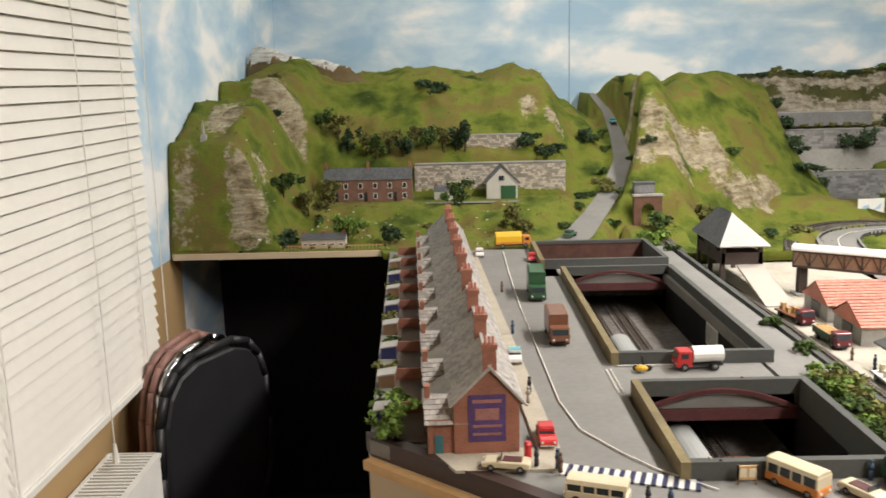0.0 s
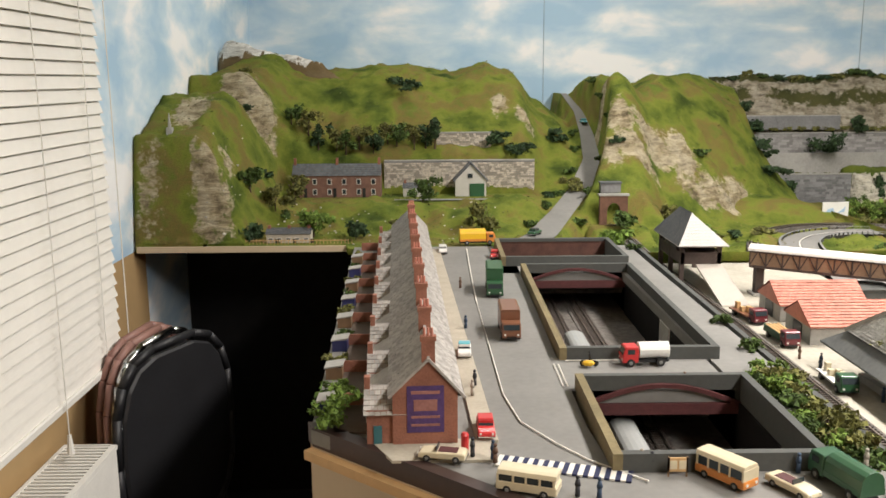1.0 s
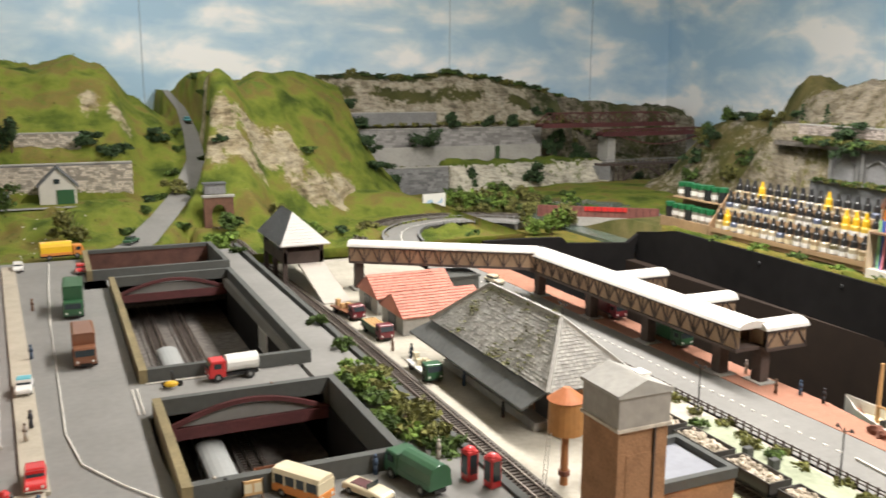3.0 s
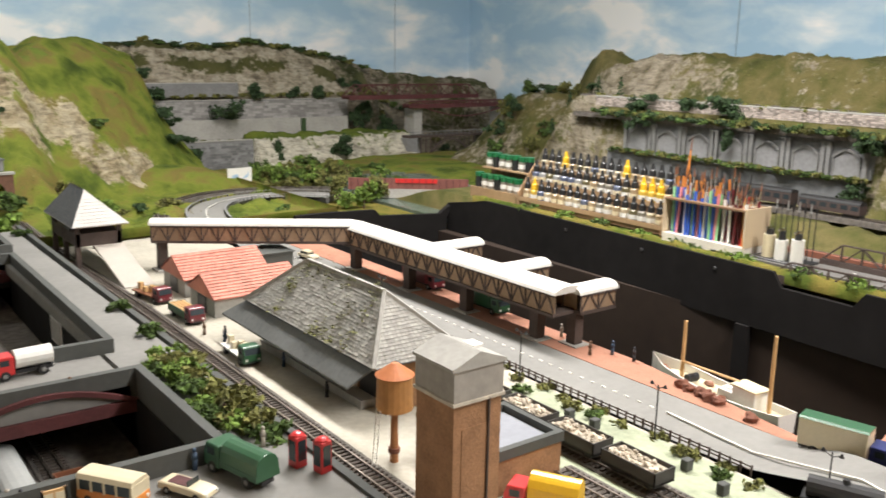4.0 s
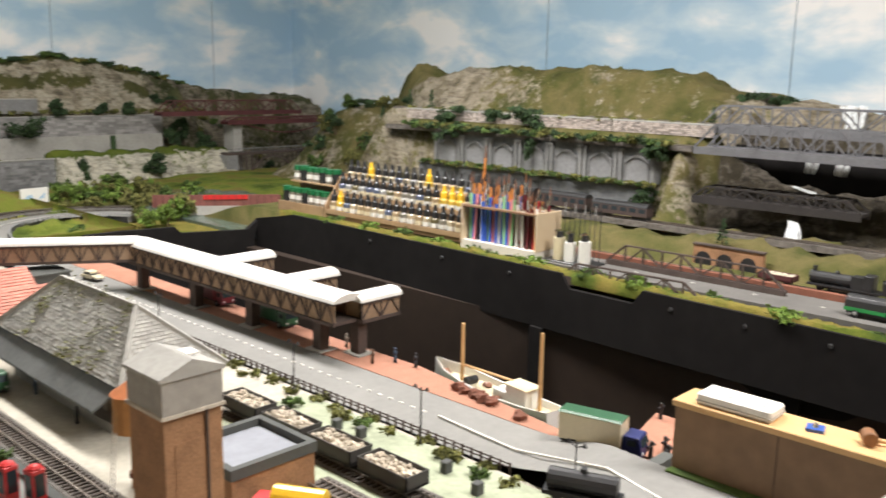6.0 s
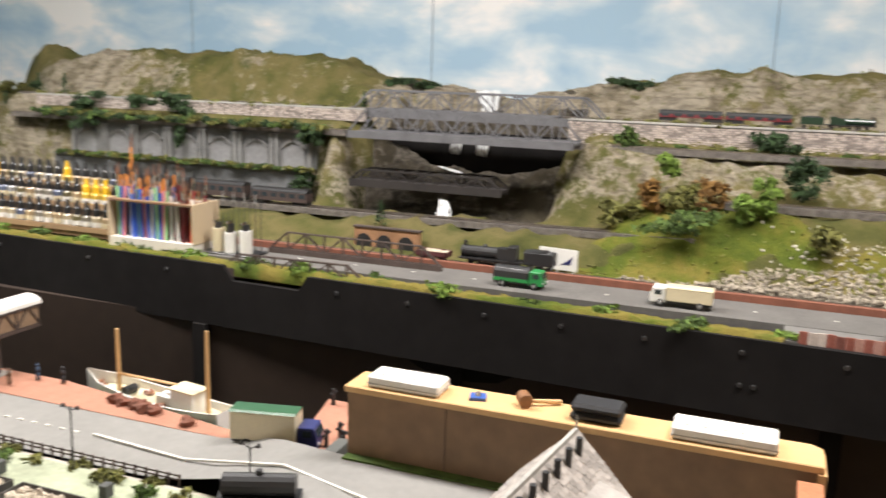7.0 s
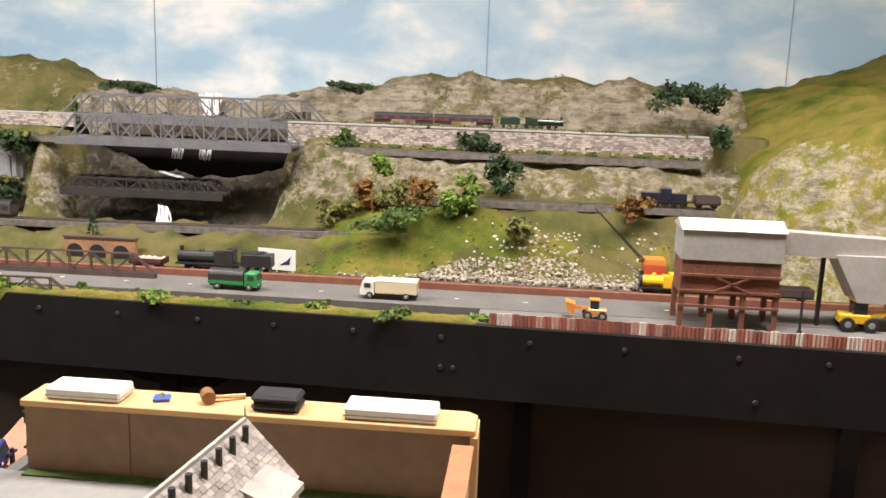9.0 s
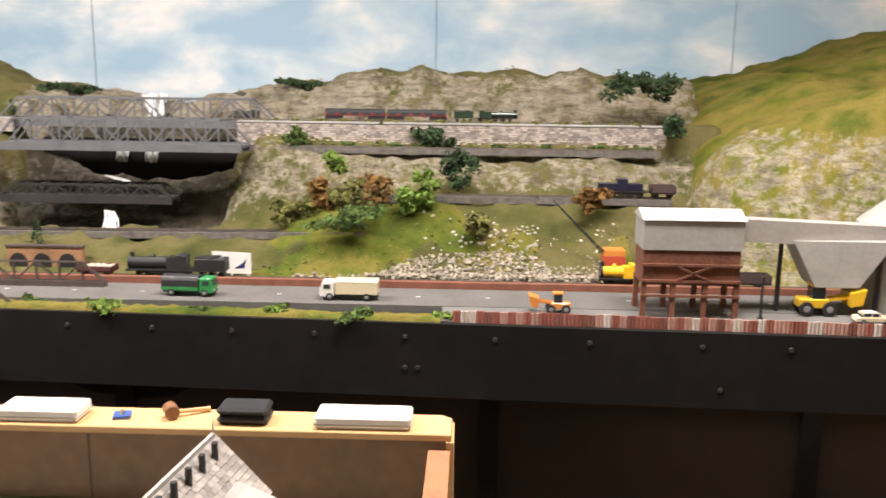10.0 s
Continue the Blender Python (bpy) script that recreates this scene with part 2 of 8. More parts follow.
# ---- mesh building ----
class M:
    """Collects faces for one mesh."""

    def __init__(self):
        self.v, self.f = [], []

    def add(self, verts, faces, m=None):
        k = len(self.v)
        self.v += [tuple(m @ Vector(p)) for p in verts] if m else [tuple(p) for p in verts]
        self.f += [tuple(i + k for i in f) for f in faces]
        return self

    def box(self, x0, x1, y0, y1, z0, z1, m=None):
        return self.add([(x, y, z) for x in (x0, x1) for y in (y0, y1) for z in (z0, z1)],
                        [(0, 1, 3, 2), (4, 6, 7, 5), (0, 4, 5, 1), (2, 3, 7, 6), (0, 2, 6, 4), (1, 5, 7, 3)], m)

    def prism(self, poly, d0, d1, axis="y", m=None):
        """Extrudes a polygon of the two other axes (in x, y, z order) along an axis."""
        def p(a, d):
            return {"x": (d, a[0], a[1]), "y": (a[0], d, a[1]), "z": (a[0], a[1], d)}[axis]
        n = len(poly)
        vs = [p(a, d0) for a in poly] + [p(a, d1) for a in poly]
        return self.add(vs, [tuple(range(n)), tuple(range(2 * n - 1, n - 1, -1))] + [(i, i + n, (i + 1) % n + n, (i + 1) % n) for i in range(n)], m)

    def beam(self, a, b, w, h=None):
        a, b = Vector(a), Vector(b)
        d = b - a
        if d.length < 1e-6:
            return self
        m = Matrix.Translation(a) @ d.to_track_quat("Z", "X").to_matrix().to_4x4()
        h = h or w
        return self.box(-w / 2, w / 2, -h / 2, h / 2, 0, d.length, m)

    def cyl(self, a, b, r0, r1=None, n=10):
        a, b = Vector(a), Vector(b)
        d = b - a
        m = Matrix.Translation(a) @ d.to_track_quat("Z", "X").to_matrix().to_4x4()
        r1 = r0 if r1 is None else r1
        vs = [(r * math.cos(i * math.tau / n), r * math.sin(i * math.tau / n), z) for r, z in ((r0, 0), (max(r1, 1e-5), d.length)) for i in range(n)]
        return self.add(vs, [tuple(range(n - 1, -1, -1)), tuple(range(n, 2 * n))] + [(i, (i + 1) % n, (i + 1) % n + n, i + n) for i in range(n)], m)

    def ball(self, c, rx, ry=None, rz=None, n=8, jit=0.0, rnd=random):
        ry, rz = ry or rx, rz or rx
        rows = max(4, n // 2 + 1)
        vs = [(c[0], c[1], c[2] - rz)]
        for j in range(1, rows):
            th = -math.pi / 2 + math.pi * j / rows
            for i in range(n):
                s = 1 + rnd.uniform(-jit, jit)
                vs.append((c[0] + rx * s * math.cos(th) * math.cos(i * math.tau / n), c[1] + ry * s * math.cos(th) * math.sin(i * math.tau / n), c[2] + rz * s * math.sin(th)))
        vs.append((c[0], c[1], c[2] + rz))
        top = len(vs) - 1
        fs = [(0, 1 + (i + 1) % n, 1 + i) for i in range(n)]
        for j in range(rows - 2):
            o = 1 + j * n
            fs += [(o + i, o + (i + 1) % n, o + n + (i + 1) % n, o + n + i) for i in range(n)]
        o = 1 + (rows - 2) * n
        fs += [(o + i, o + (i + 1) % n, top) for i in range(n)]
        return self.add(vs, fs)

    def mesh(self, name, material, smooth=False, bevel=0.0):
        me = bpy.data.meshes.new(name)
        me.from_pydata(self.v, [], self.f)
        me.materials.append(material)
        bm = bmesh.new()
        bm.from_mesh(me)
        bmesh.ops.recalc_face_normals(bm, faces=bm.faces)
        if bevel:
            bmesh.ops.bevel(bm, geom=bm.edges[:], offset=bevel, segments=1, affect="EDGES", clamp_overlap=True)
        for f in bm.faces:
            f.smooth = smooth
        bm.to_mesh(me)
        bm.free()
        return me


def part(name, mm, material, parent=None, label="", smooth=False, bevel=0.0):
    ob = new(name, mm.mesh(name, material, smooth, bevel))
    if parent is not None:
        ob.parent = parent
    return tagged(ob, label)


def thing(name, label, category, m=None, group="", kind=""):
    ob = new(name)
    ob.empty_display_size = 0.02
    if m is not None:
        ob.matrix_basis = m
    return tagged(ob, label, category, group, kind)


def struct(name, mm, material, label, smooth=False, bevel=0.0):
    return tagged(part(name, mm, material, None, label, smooth, bevel), kind="structure")


def at(x, y, z, rz=0, s=1.0):
    return pose(x, y, z, 0, 0, rz) @ Matrix.Scale(s, 4)


def sm(a, b, x):
    u = min(1, max(0, (x - a) / (b - a)))
    return u * u * (3 - 2 * u)


def lerp(x, xs, ys):
    return float(np.interp(x, xs, ys))


def fnoise(x, y, s, o=4):
    return noise.fractal((x * s, y * s, 1.7), 1.0, 2.0, o)


def terrain(name, x0, x1, y0, y1, step, hf, rf, material, label, low=-0.16, xoff=None):
    nx, ny = int((x1 - x0) / step) + 1, int((y1 - y0) / step) + 1
    vs, rock, shift = [], [], xoff or (lambda y: 0.0)
    for j in range(-1, ny + 1):
        for i in range(-1, nx + 1):
            x, y = x0 + (x1 - x0) * min(max(i, 0), nx - 1) / (nx - 1), y0 + (y1 - y0) * min(max(j, 0), ny - 1) / (ny - 1)
            z = hf(x, y)
            vs.append((x + shift(y), y, low if i in (-1, nx) or j in (-1, ny) else z))
            rock.append(rf(x, y, z))
    w = nx + 2
    fs = [(j * w + i, j * w + i + 1, (j + 1) * w + i + 1, (j + 1) * w + i) for j in range(ny + 1) for i in range(nx + 1)]
    me = bpy.data.meshes.new(name)
    me.from_pydata(vs, [], fs)
    me.materials.append(material)
    me.attributes.new("rock", "FLOAT", "POINT").data.foreach_set("value", rock)
    me.polygons.foreach_set("use_smooth", [True] * len(fs))
    ob = new(name, me)
    return tagged(ob, label, kind="structure")


# ---- the room ----
RX0, RX1, RY0, RY1, FLOOR = -0.74, 3.24, -1.9, 3.9, -0.95
struct("floor", M().box(RX0, RX1, RY0, RY1, FLOOR - 0.05, FLOOR), void_m, "dark carpeted floor of the layout room")
ceil = struct("ceiling", M().box(RX0 - 0.1, RX1 + 0.1, RY0 - 0.1, RY1 + 0.1, CEIL, CEIL + 0.08), white_m, "plain white painted ceiling")
struct("wall_north", M().box(RX0, RX1, RY1, RY1 + 0.08, -0.2, CEIL), sky_m, "printed blue sky backdrop with white clouds")
struct("wall_north_lower", M().box(RX0, RX1, RY1 + 0.004, RY1 + 0.08, FLOOR, -0.2), black_m, "black wall under the layout")
struct("wall_east", M().box(RX1, RX1 + 0.08, RY0, RY1 + 0.08, -0.2, CEIL), sky_m, "printed blue sky backdrop with white clouds")
struct("wall_east_lower", M().box(RX1, RX1 + 0.08, RY0, RY1, FLOOR, -0.2), black_m, "black wall under the layout")
struct("wall_south", M().box(RX0, RX1, RY0 - 0.08, RY0, FLOOR, CEIL), tanwall_m, "plain tan painted wall")
WY0, WY1, WZ0 = 0.2, 1.94, -0.20
ww = M().box(RX0 - 0.08, RX0, RY0, WY0, FLOOR, CEIL).box(RX0 - 0.08, RX0, WY1, 2.35, FLOOR, -0.02)
ww.box(RX0 - 0.08, RX0, WY0, WY1, FLOOR, WZ0 - 0.03).box(RX0 - 0.08, RX0, WY0, WY1, 1.2, CEIL)
struct("wall_west", ww, tanwall_m, "tan painted wall with a window behind a blind")
struct("wall_west_backdrop", M().box(RX0 - 0.08, RX0, 2.35, RY1 + 0.08, FLOOR, CEIL).box(RX0 - 0.08, RX0, WY1, 2.35, -0.02, CEIL), sky_m, "printed sky backdrop on the return wall")
win = tagged(thing("window_1", "white window behind a closed venetian blind", "window"), kind="structure")
part("window_frame", M().box(RX0 - 0.07, RX0 - 0.04, WY0, WY1, WZ0 - 0.03, WZ0 + 0.03).box(RX0 - 0.07, RX0 - 0.04, WY0, WY1, 1.14, 1.2).box(RX0 - 0.07, RX0 - 0.04, 1.15, 1.2, WZ0, 1.2), white_m, win)
part("pane", M().box(RX0 - 0.06, RX0 - 0.055, WY0, WY1, WZ0, 1.2), glass_m, win)
# seams of the backdrop sheets
seams = M()
for x in (0.55, 1.95, 2.75):
    seams.box(x - 0.0012, x + 0.0012, RY1 - 0.003, RY1 - 0.001, 0.1, CEIL)
for y in (2.2, 1.19, 0.06, -0.9):
    seams.box(RX1 - 0.003, RX1 - 0.001, y - 0.0012, y + 0.0012, 0.1, CEIL)
struct("trim", seams, mat("grey_seam", (0.28, 0.36, 0.42), 0.7, 0.1), "thin joint lines between the backdrop sheets")

# ---- venetian blind ----
blind = thing("venetian_blind", "closed white slatted venetian blind over the window", "blind", pose(-0.69, 0, 0))
slat_me = M().box(-0.0165, 0.0165, 0.15, 1.975, -0.0005, 0.0005).mesh("slat", mat("white_slat", (0.82, 0.79, 0.72), 0.45, 0.04, 20, 0.03))
for i in range(49):
    s = new("slat", slat_me)
    s.parent = blind
    s.matrix_basis = pose(0, 0, -0.195 + i * 0.0285, 0, 72, 0)
part("bottom_rail", M().box(-0.012, 0.012, 0.15, 1.975, -0.225, -0.207), white_m, blind, bevel=0.003)
for y in (0.6, 1.25, 1.86):
    part("ladder_tape", M().box(0.012, 0.0135, y, y + 0.004, -0.21, 1.19), white_m, blind)
for y in (1.99, 1.62):
    part("pull_cord", M().cyl((0.018, y, -0.33 + (y < 1.7) * 0.06), (0.018, y, 1.0), 0.0015, n=6).cyl((0.018, y, -0.37 + (y < 1.7) * 0.06), (0.018, y, -0.33 + (y < 1.7) * 0.06), 0.008, 0.004, 8), white_m, blind, "white cord with a tassel")

# ---- radiator ----
rad = thing("radiator", "white panel radiator with a grille top below the window", "radiator")
part("panel", M().box(-0.725, -0.715, 0.3, 1.70, -0.9, -0.335).box(-0.62, -0.61, 0.3, 1.70, -0.9, -0.335), white_m, rad, bevel=0.003)
part("side_cover", M().box(-0.722, -0.623, 1.70, 1.705, -0.9, -0.327), white_m, rad)
g = M()
for i in range(96):
    g.box(-0.715, -0.62, 0.31 + i * 0.0145, 0.317 + i * 0.0145, -0.333, -0.327)
part("grille", g.box(-0.722, -0.714, 0.3, 1.70, -0.335, -0.326).box(-0.621, -0.608, 0.3, 1.70, -0.335, -0.326), white_m, rad)

# ---- folded chairs leaning below the hill ----
def folded_chair(x, y, rz, shell, rim, label):
    c = thing("folding_chair", label, "chair", at(x - 0.012, y, FLOOR, rz, 0.905), group="folded chairs")
    def ring(r, h, n=18):
        return [(0.22 * math.copysign(abs(math.cos(a)) ** 0.6, math.cos(a)) * r, 0.78 + 0.27 * math.copysign(abs(math.sin(a)) ** 0.7, math.sin(a)) * r - 0.18) for a in [i * math.tau / n for i in range(n)]]
    part("backrest", M().prism(ring(0.93, 0), -0.012, 0.012, "y"), shell, c, bevel=0.006, smooth=False)
    pts = ring(1.0, 0)
    tube = M()
    for i in range(len(pts)):
        a, b = pts[i], pts[(i + 1) % len(pts)]
        tube.cyl((a[0], 0, a[1]), (b[0], 0, b[1]), 0.011, n=8)
    part("frame", tube, rim, c, smooth=True)
    for sx in (-0.17, 0.17):
        part("leg", M().cyl((sx, 0.02, 0.0), (sx, 0.0, 0.45), 0.011, n=8), rim, c, smooth=True)
    return c


chrome_m = mat("chrome_tube", (0.6, 0.6, 0.6), 0.2, 0.1, 20, 0, metal=1.0)
pinkpad_m = mat("dusky_pink_vinyl", (0.30, 0.16, 0.13), 0.5, 0.1, 40, 0.1)
blackpad_m = mat("black_vinyl", (0.016, 0.016, 0.018), 0.5, 0.2, 40, 0.1)
for i, (x, y, shell, rim, lab) in enumerate([(-0.640, 1.99, pinkpad_m, pinkpad_m, "dusky pink padded folding chair leaning on its side"), (-0.612, 1.965, pinkpad_m, pinkpad_m, "dusky pink padded folding chair leaning on its side"),
                                             (-0.578, 1.945, blackpad_m, chrome_m, "black padded folding chair with chrome frame"), (-0.535, 1.925, blackpad_m, blackpad_m, "black padded folding chair with black frame")]):
    folded_chair(x, y, (82, 81, 78, 66)[i], shell, rim, lab)

# ---- north hill ----
SKY_X = [-0.74, -0.64, -0.50, -0.26, -0.04, 0.14, 0.27, 0.46, 0.59, 0.74, 0.93, 1.10, 1.27, 1.40]
SKY_Z = [0.38, 0.44, 0.475, 0.475, 0.48, 0.45, 0.49, 0.445, 0.35, 0.40, 0.46, 0.455, 0.42, 0.10]
ROAD_Y, ROAD_X, ROAD_Z, ROAD_W = [2.2, 2.35, 2.6, 2.8, 3.0, 3.2, 3.4, 3.62], [0.30, 0.365, 0.46, 0.545, 0.615, 0.63, 0.63, 0.60], [0.0, 0.0, 0.03, 0.075, 0.15, 0.225, 0.30, 0.37], [0.05, 0.045, 0.038, 0.036, 0.03, 0.025, 0.018, 0.012]


def hill_h(x, y):
    top = lerp(x, SKY_X, SKY_Z)
    # west side: shelf with the cottages, then a bank and the moor
    shelf = 0.0 + 0.055 * sm(2.34, 2.6, y)
    west = shelf + 0.10 * sm(2.84, 2.9, y) * sm(0.46, 0.36, x) + (top - 0.155) * sm(2.82, 3.42, y) ** 0.8
    cliff = sm(-0.40, -0.58, x)
    west += cliff * (0.29 * sm(2.25, 2.32, y) - 0.2 * sm(2.6, 3.3, y)) * (1 if y < 3.3 else 0.6)
    west += 0.06 * sm(-0.30, -0.46, x) * sm(2.35, 2.75, y) * sm(3.4, 2.9, y)
    # east side: bluff above the tunnel
    east = -0.045 + 0.135 * sm(2.5, 2.62, y) * sm(0.82, 0.70, x) + (top + 0.02 - 0.07 * sm(0.86, 0.70, x) * sm(3.0, 3.2, y)) * sm(lerp(x, [0.6, 0.76, 1.05, 1.3], [2.62, 2.62, 2.78, 3.0]), lerp(x, [0.6, 0.76, 1.05, 1.3], [3.25, 3.2, 3.45, 3.6]), y) ** 0.75
    t = sm(-0.05, 0.05, x - lerp(y, ROAD_Y, ROAD_X))
    z = west * (1 - t) + east * t
    z += 0.022 * fnoise(x, y, 5) * sm(2.15, 2.6, y) + 0.012 * fnoise(x, y, 20) * sm(2.15, 2.5, y)
    if 3.5 < y:
        z -= 0.10 * sm(3.5, 3.9, y)
    # road bed
    d = abs(x - lerp(y, ROAD_Y, ROAD_X)) / lerp(y, ROAD_Y, ROAD_W)
    k = sm(2.2, 1.15, d) * sm(2.1, 2.3, y)
    z = z * (1 - k) + (lerp(y, ROAD_Y, ROAD_Z) - 0.002) * k
    # level pads for the cottages and the halt
    if -0.44 < x < 0.40 and 2.66 < y < 2.86:
        z = 0.055
    if y < 2.36 and -0.44 < x < 0.22 or y < 2.30 and 0.2 < x < 0.5:
        z = -0.004
    if 0.53 < x < 0.70 and y < 2.56:
        z = -0.045 + 0.042 * sm(2.32, 2.5, y)
    return z


def hill_r(x, y, z):
    r = 0.0
    for cx, cy, sx, sy, a in [(-0.56, 2.87, 0.075, 0.12, 0.55), (-0.50, 2.88, 0.05, 0.10, 0.5), (-0.63, 2.52, 0.055, 0.12, 0.55), (-0.53, 2.29, 0.06, 0.05, 0.5), (-0.51, 2.40, 0.03, 0.05, 0.42), (-0.69, 2.29, 0.05, 0.05, 0.38),
                              (0.30, 3.12, 0.045, 0.06, 0.46), (0.386, 3.08, 0.04, 0.06, 0.46), (0.677, 3.14, 0.06, 0.05, 0.5), (0.69, 2.90, 0.05, 0.07, 0.55), (0.64, 2.78, 0.05, 0.06, 0.48), (0.72, 2.80, 0.08, 0.06, 0.55), (0.81, 2.92, 0.08, 0.06, 0.58),
                              (0.91, 2.95, 0.07, 0.07, 0.58), (0.95, 2.86, 0.09, 0.04, 0.5), (1.05, 2.90, 0.10, 0.05, 0.62), (1.16, 2.96, 0.09, 0.06, 0.62), (-0.25, 2.42, 0.1, 0.05, 0.2)]:
        r = max(r, a * math.exp(-(((x - cx) / (sx * 1.25)) ** 2 + ((y - cy) / (sy * 1.25)) ** 2)) * 1.4)
    return r


gh_ = terrain("ground_hill", -0.735, 1.42, 2.2, 3.88, 0.0125, hill_h, hill_r, hill_m, "green scatter-covered hillside with rocky bluffs", low=-0.02)
for v in gh_.data.vertices:
    if v.co.x < -0.165 and v.co.y < 2.262:
        v.co.y = 2.262
rd = M()
ys = [2.2 + i * 0.03 for i in range(48)]
for a, b in zip(ys, ys[1:]):
    for y0, y1 in ((a, b),):
        xa, xb, wa, wb = lerp(y0, ROAD_Y, ROAD_X), lerp(y1, ROAD_Y, ROAD_X), lerp(y0, ROAD_Y, ROAD_W), lerp(y1, ROAD_Y, ROAD_W)
        za, zb = lerp(y0, ROAD_Y, ROAD_Z) + 0.003, lerp(y1, ROAD_Y, ROAD_Z) + 0.003
        rd.add([(xa - wa, y0, za), (xa + wa, y0, za), (xb + wb, y1, zb), (xb - wb, y1, zb)], [(0, 1, 2, 3)])
struct("road_hill", rd, road_m, "grey model road climbing over the hill")
lane = M()
for i in range(12):
    x0, x1 = -0.06 + i * 0.037, -0.06 + (i + 1) * 0.037
    lane.add([(x0, 2.665, 0.059), (x1, 2.665, 0.059), (x1, 2.70, 0.059), (x0, 2.70, 0.059)], [(0, 1, 2, 3)])
struct("road_lane", lane, road_m, "grey lane past the cottages")
# snow-capped peak behind the ridge
def peak_h(x, y):
    top = lerp(x, [-0.74, -0.71, -0.68, -0.58, -0.46, -0.35, -0.28], [0.53, 0.572, 0.578, 0.545, 0.522, 0.485, 0.43])
    return top - 0.34 * sm(0.0, 0.11, abs(y - 3.31)) + 0.014 * fnoise(x, y, 18)


terrain("ground_peak", -0.735, -0.28, 3.2, 3.46, 0.010, peak_h, lambda x, y, z: 0.62 if z > 0.518 - 0.03 * sm(-0.6, -0.4, x) + 0.02 * fnoise(x, y, 30) else 0.05, terrain_mat("snow_peak", [(0.07, 0.05, 0.022), (0.14, 0.10, 0.05), (0.20, 0.16, 0.10)], [(0.60, 0.60, 0.57), (0.84, 0.84, 0.81), (0.86, 0.86, 0.84)], 14), "snow-capped brown peak behind the hill", low=0.2)

# ---- black cabinet space below the hill, and the town board ----
struct("hill_board", M().box(-0.73, -0.165, 2.255, 3.9, -0.022, -0.006), cream_m, "pale timber edge of the hill baseboard")
struct("cabinet_back", M().box(-0.74, -0.15, 2.75, 2.78, FLOOR, -0.022), black_m, "black back of the space below the hill")
struct("cabinet_side", M().prism([(-0.09, 1.0), (-0.075, 1.0), (-0.16, 2.75), (-0.175, 2.75)], FLOOR, -0.022, "z"), black_m, "black side of the town baseboard")
top = M()
for x0, x1, y0, y1 in [(-0.075, 0.27, 0.985, 1.951), (-0.075, 0.246, 1.951, 2.20), (0.27, 0.50, 1.115, 1.262), (0.24, 0.52, 1.875, 1.951), (0.50, 0.585, 0.865, 1.951), (0.521, 0.585, 1.951, 2.20)]:
    top.box(x0, x1, y0, y1, -0.018, 0.0)
top.prism([(-0.075, 0.985), (0.36, 0.622), (0.585, 0.60), (0.585, 0.865), (0.27, 0.865), (0.27, 0.985)], -0.018, 0.0, "z")
town = struct("road_town", top, road_m, "grey painted town road surface on the baseboard")
struct("town_edge", M().prism([(-0.093, 1.005), (-0.085, 0.985), (0.355, 0.604), (0.36, 0.622), (-0.075, 1.002)], -0.022, 0.003, "z"), mat("dark_edge_trim", (0.045, 0.025, 0.02), 0.5, 0.2, 40, 0.1), "dark brown edging strip of the town board")
struct("town_front", M().prism([(-0.09, 1.0), (-0.075, 0.995), (0.35, 0.622), (0.35, 0.607), (-0.088, 0.987)], FLOOR, -0.022, "z"), cream_m, "cream painted front of the town board")
struct("town_front_rail", M().beam((-0.09, 0.984, -0.03), (0.352, 0.601, -0.03), 0.012, 0.016), wood_m, "pale timber rail under the board edge")
def lean(x, y):
    """The terrace and its road run slightly west of north."""
    return x - 0.010 - 0.046 * max(0, y - 0.95) * min(1, max(0, (0.27 - x) / 0.08)) if y > 0.94 else x


def leaned(ob):
    for v in ob.data.vertices:
        v.co.x = lean(v.co.x, v.co.y)
    return ob


leaned(town)
# back yard lane and pavements
pav = struct("pavement", M().box(0.118, 0.145, 0.94, 2.15, 0.0, 0.004).prism([(0.02, 0.885), (0.14, 0.885), (0.14, 0.94), (0.118, 0.945), (0.0, 0.945)], 0.0, 0.0035, "z"), pave_m, "pale pavement in front of the terrace")
blane = struct("back_lane", M().box(-0.045, -0.005, 0.97, 2.1, 0.0005, 0.003), mat("brown_lane", (0.13, 0.10, 0.08), 0.95, 0.2, 80, 0.2), "brown back lane behind the terrace")
ln = M()
LX, LY = [0.205, 0.19, 0.185, 0.18, 0.19, 0.215, 0.245, 0.30], [2.16, 1.6, 1.35, 1.1, 1.0, 0.93, 0.885, 0.83]
for i in range(len(LX) - 1):
    a, b = Vector((LX[i], LY[i], 0.002)), Vector((LX[i + 1], LY[i + 1], 0.002))
    if i == 0 or i == 1:
        k = 28
        for j in range(k):
            if i == 0 or j % 2 == 0:
                p, q = a.lerp(b, j / k), a.lerp(b, (j + 1) / k)
                ln.beam(p, q, 0.0016, 0.0014)
    else:
        ln.beam(a, b, 0.0016, 0.0014)
for y in (1.128, 1.245):
    ln.box(0.28, 0.44, y - 0.001, y + 0.001, 0.001, 0.0025)
for j in range(14):
    ln.box(0.2605, 0.2625, 1.13 + j * 0.0072, 1.1335 + j * 0.0072, 0.001, 0.0025)
    ln.box(0.266, 0.268, 1.13 + j * 0.0072, 1.1335 + j * 0.0072, 0.001, 0.0025)
leaned(pav), leaned(blane)
marks = struct("road_marking", ln, line_m, "white painted road lines")
leaned(marks)
za, zb = Vector((0.140, 0.888, 0)), Vector((0.285, 0.842, 0))
ang = math.degrees(math.atan2(zb.y - za.y, zb.x - za.x))
zeb_w, zeb_n = M(), M()
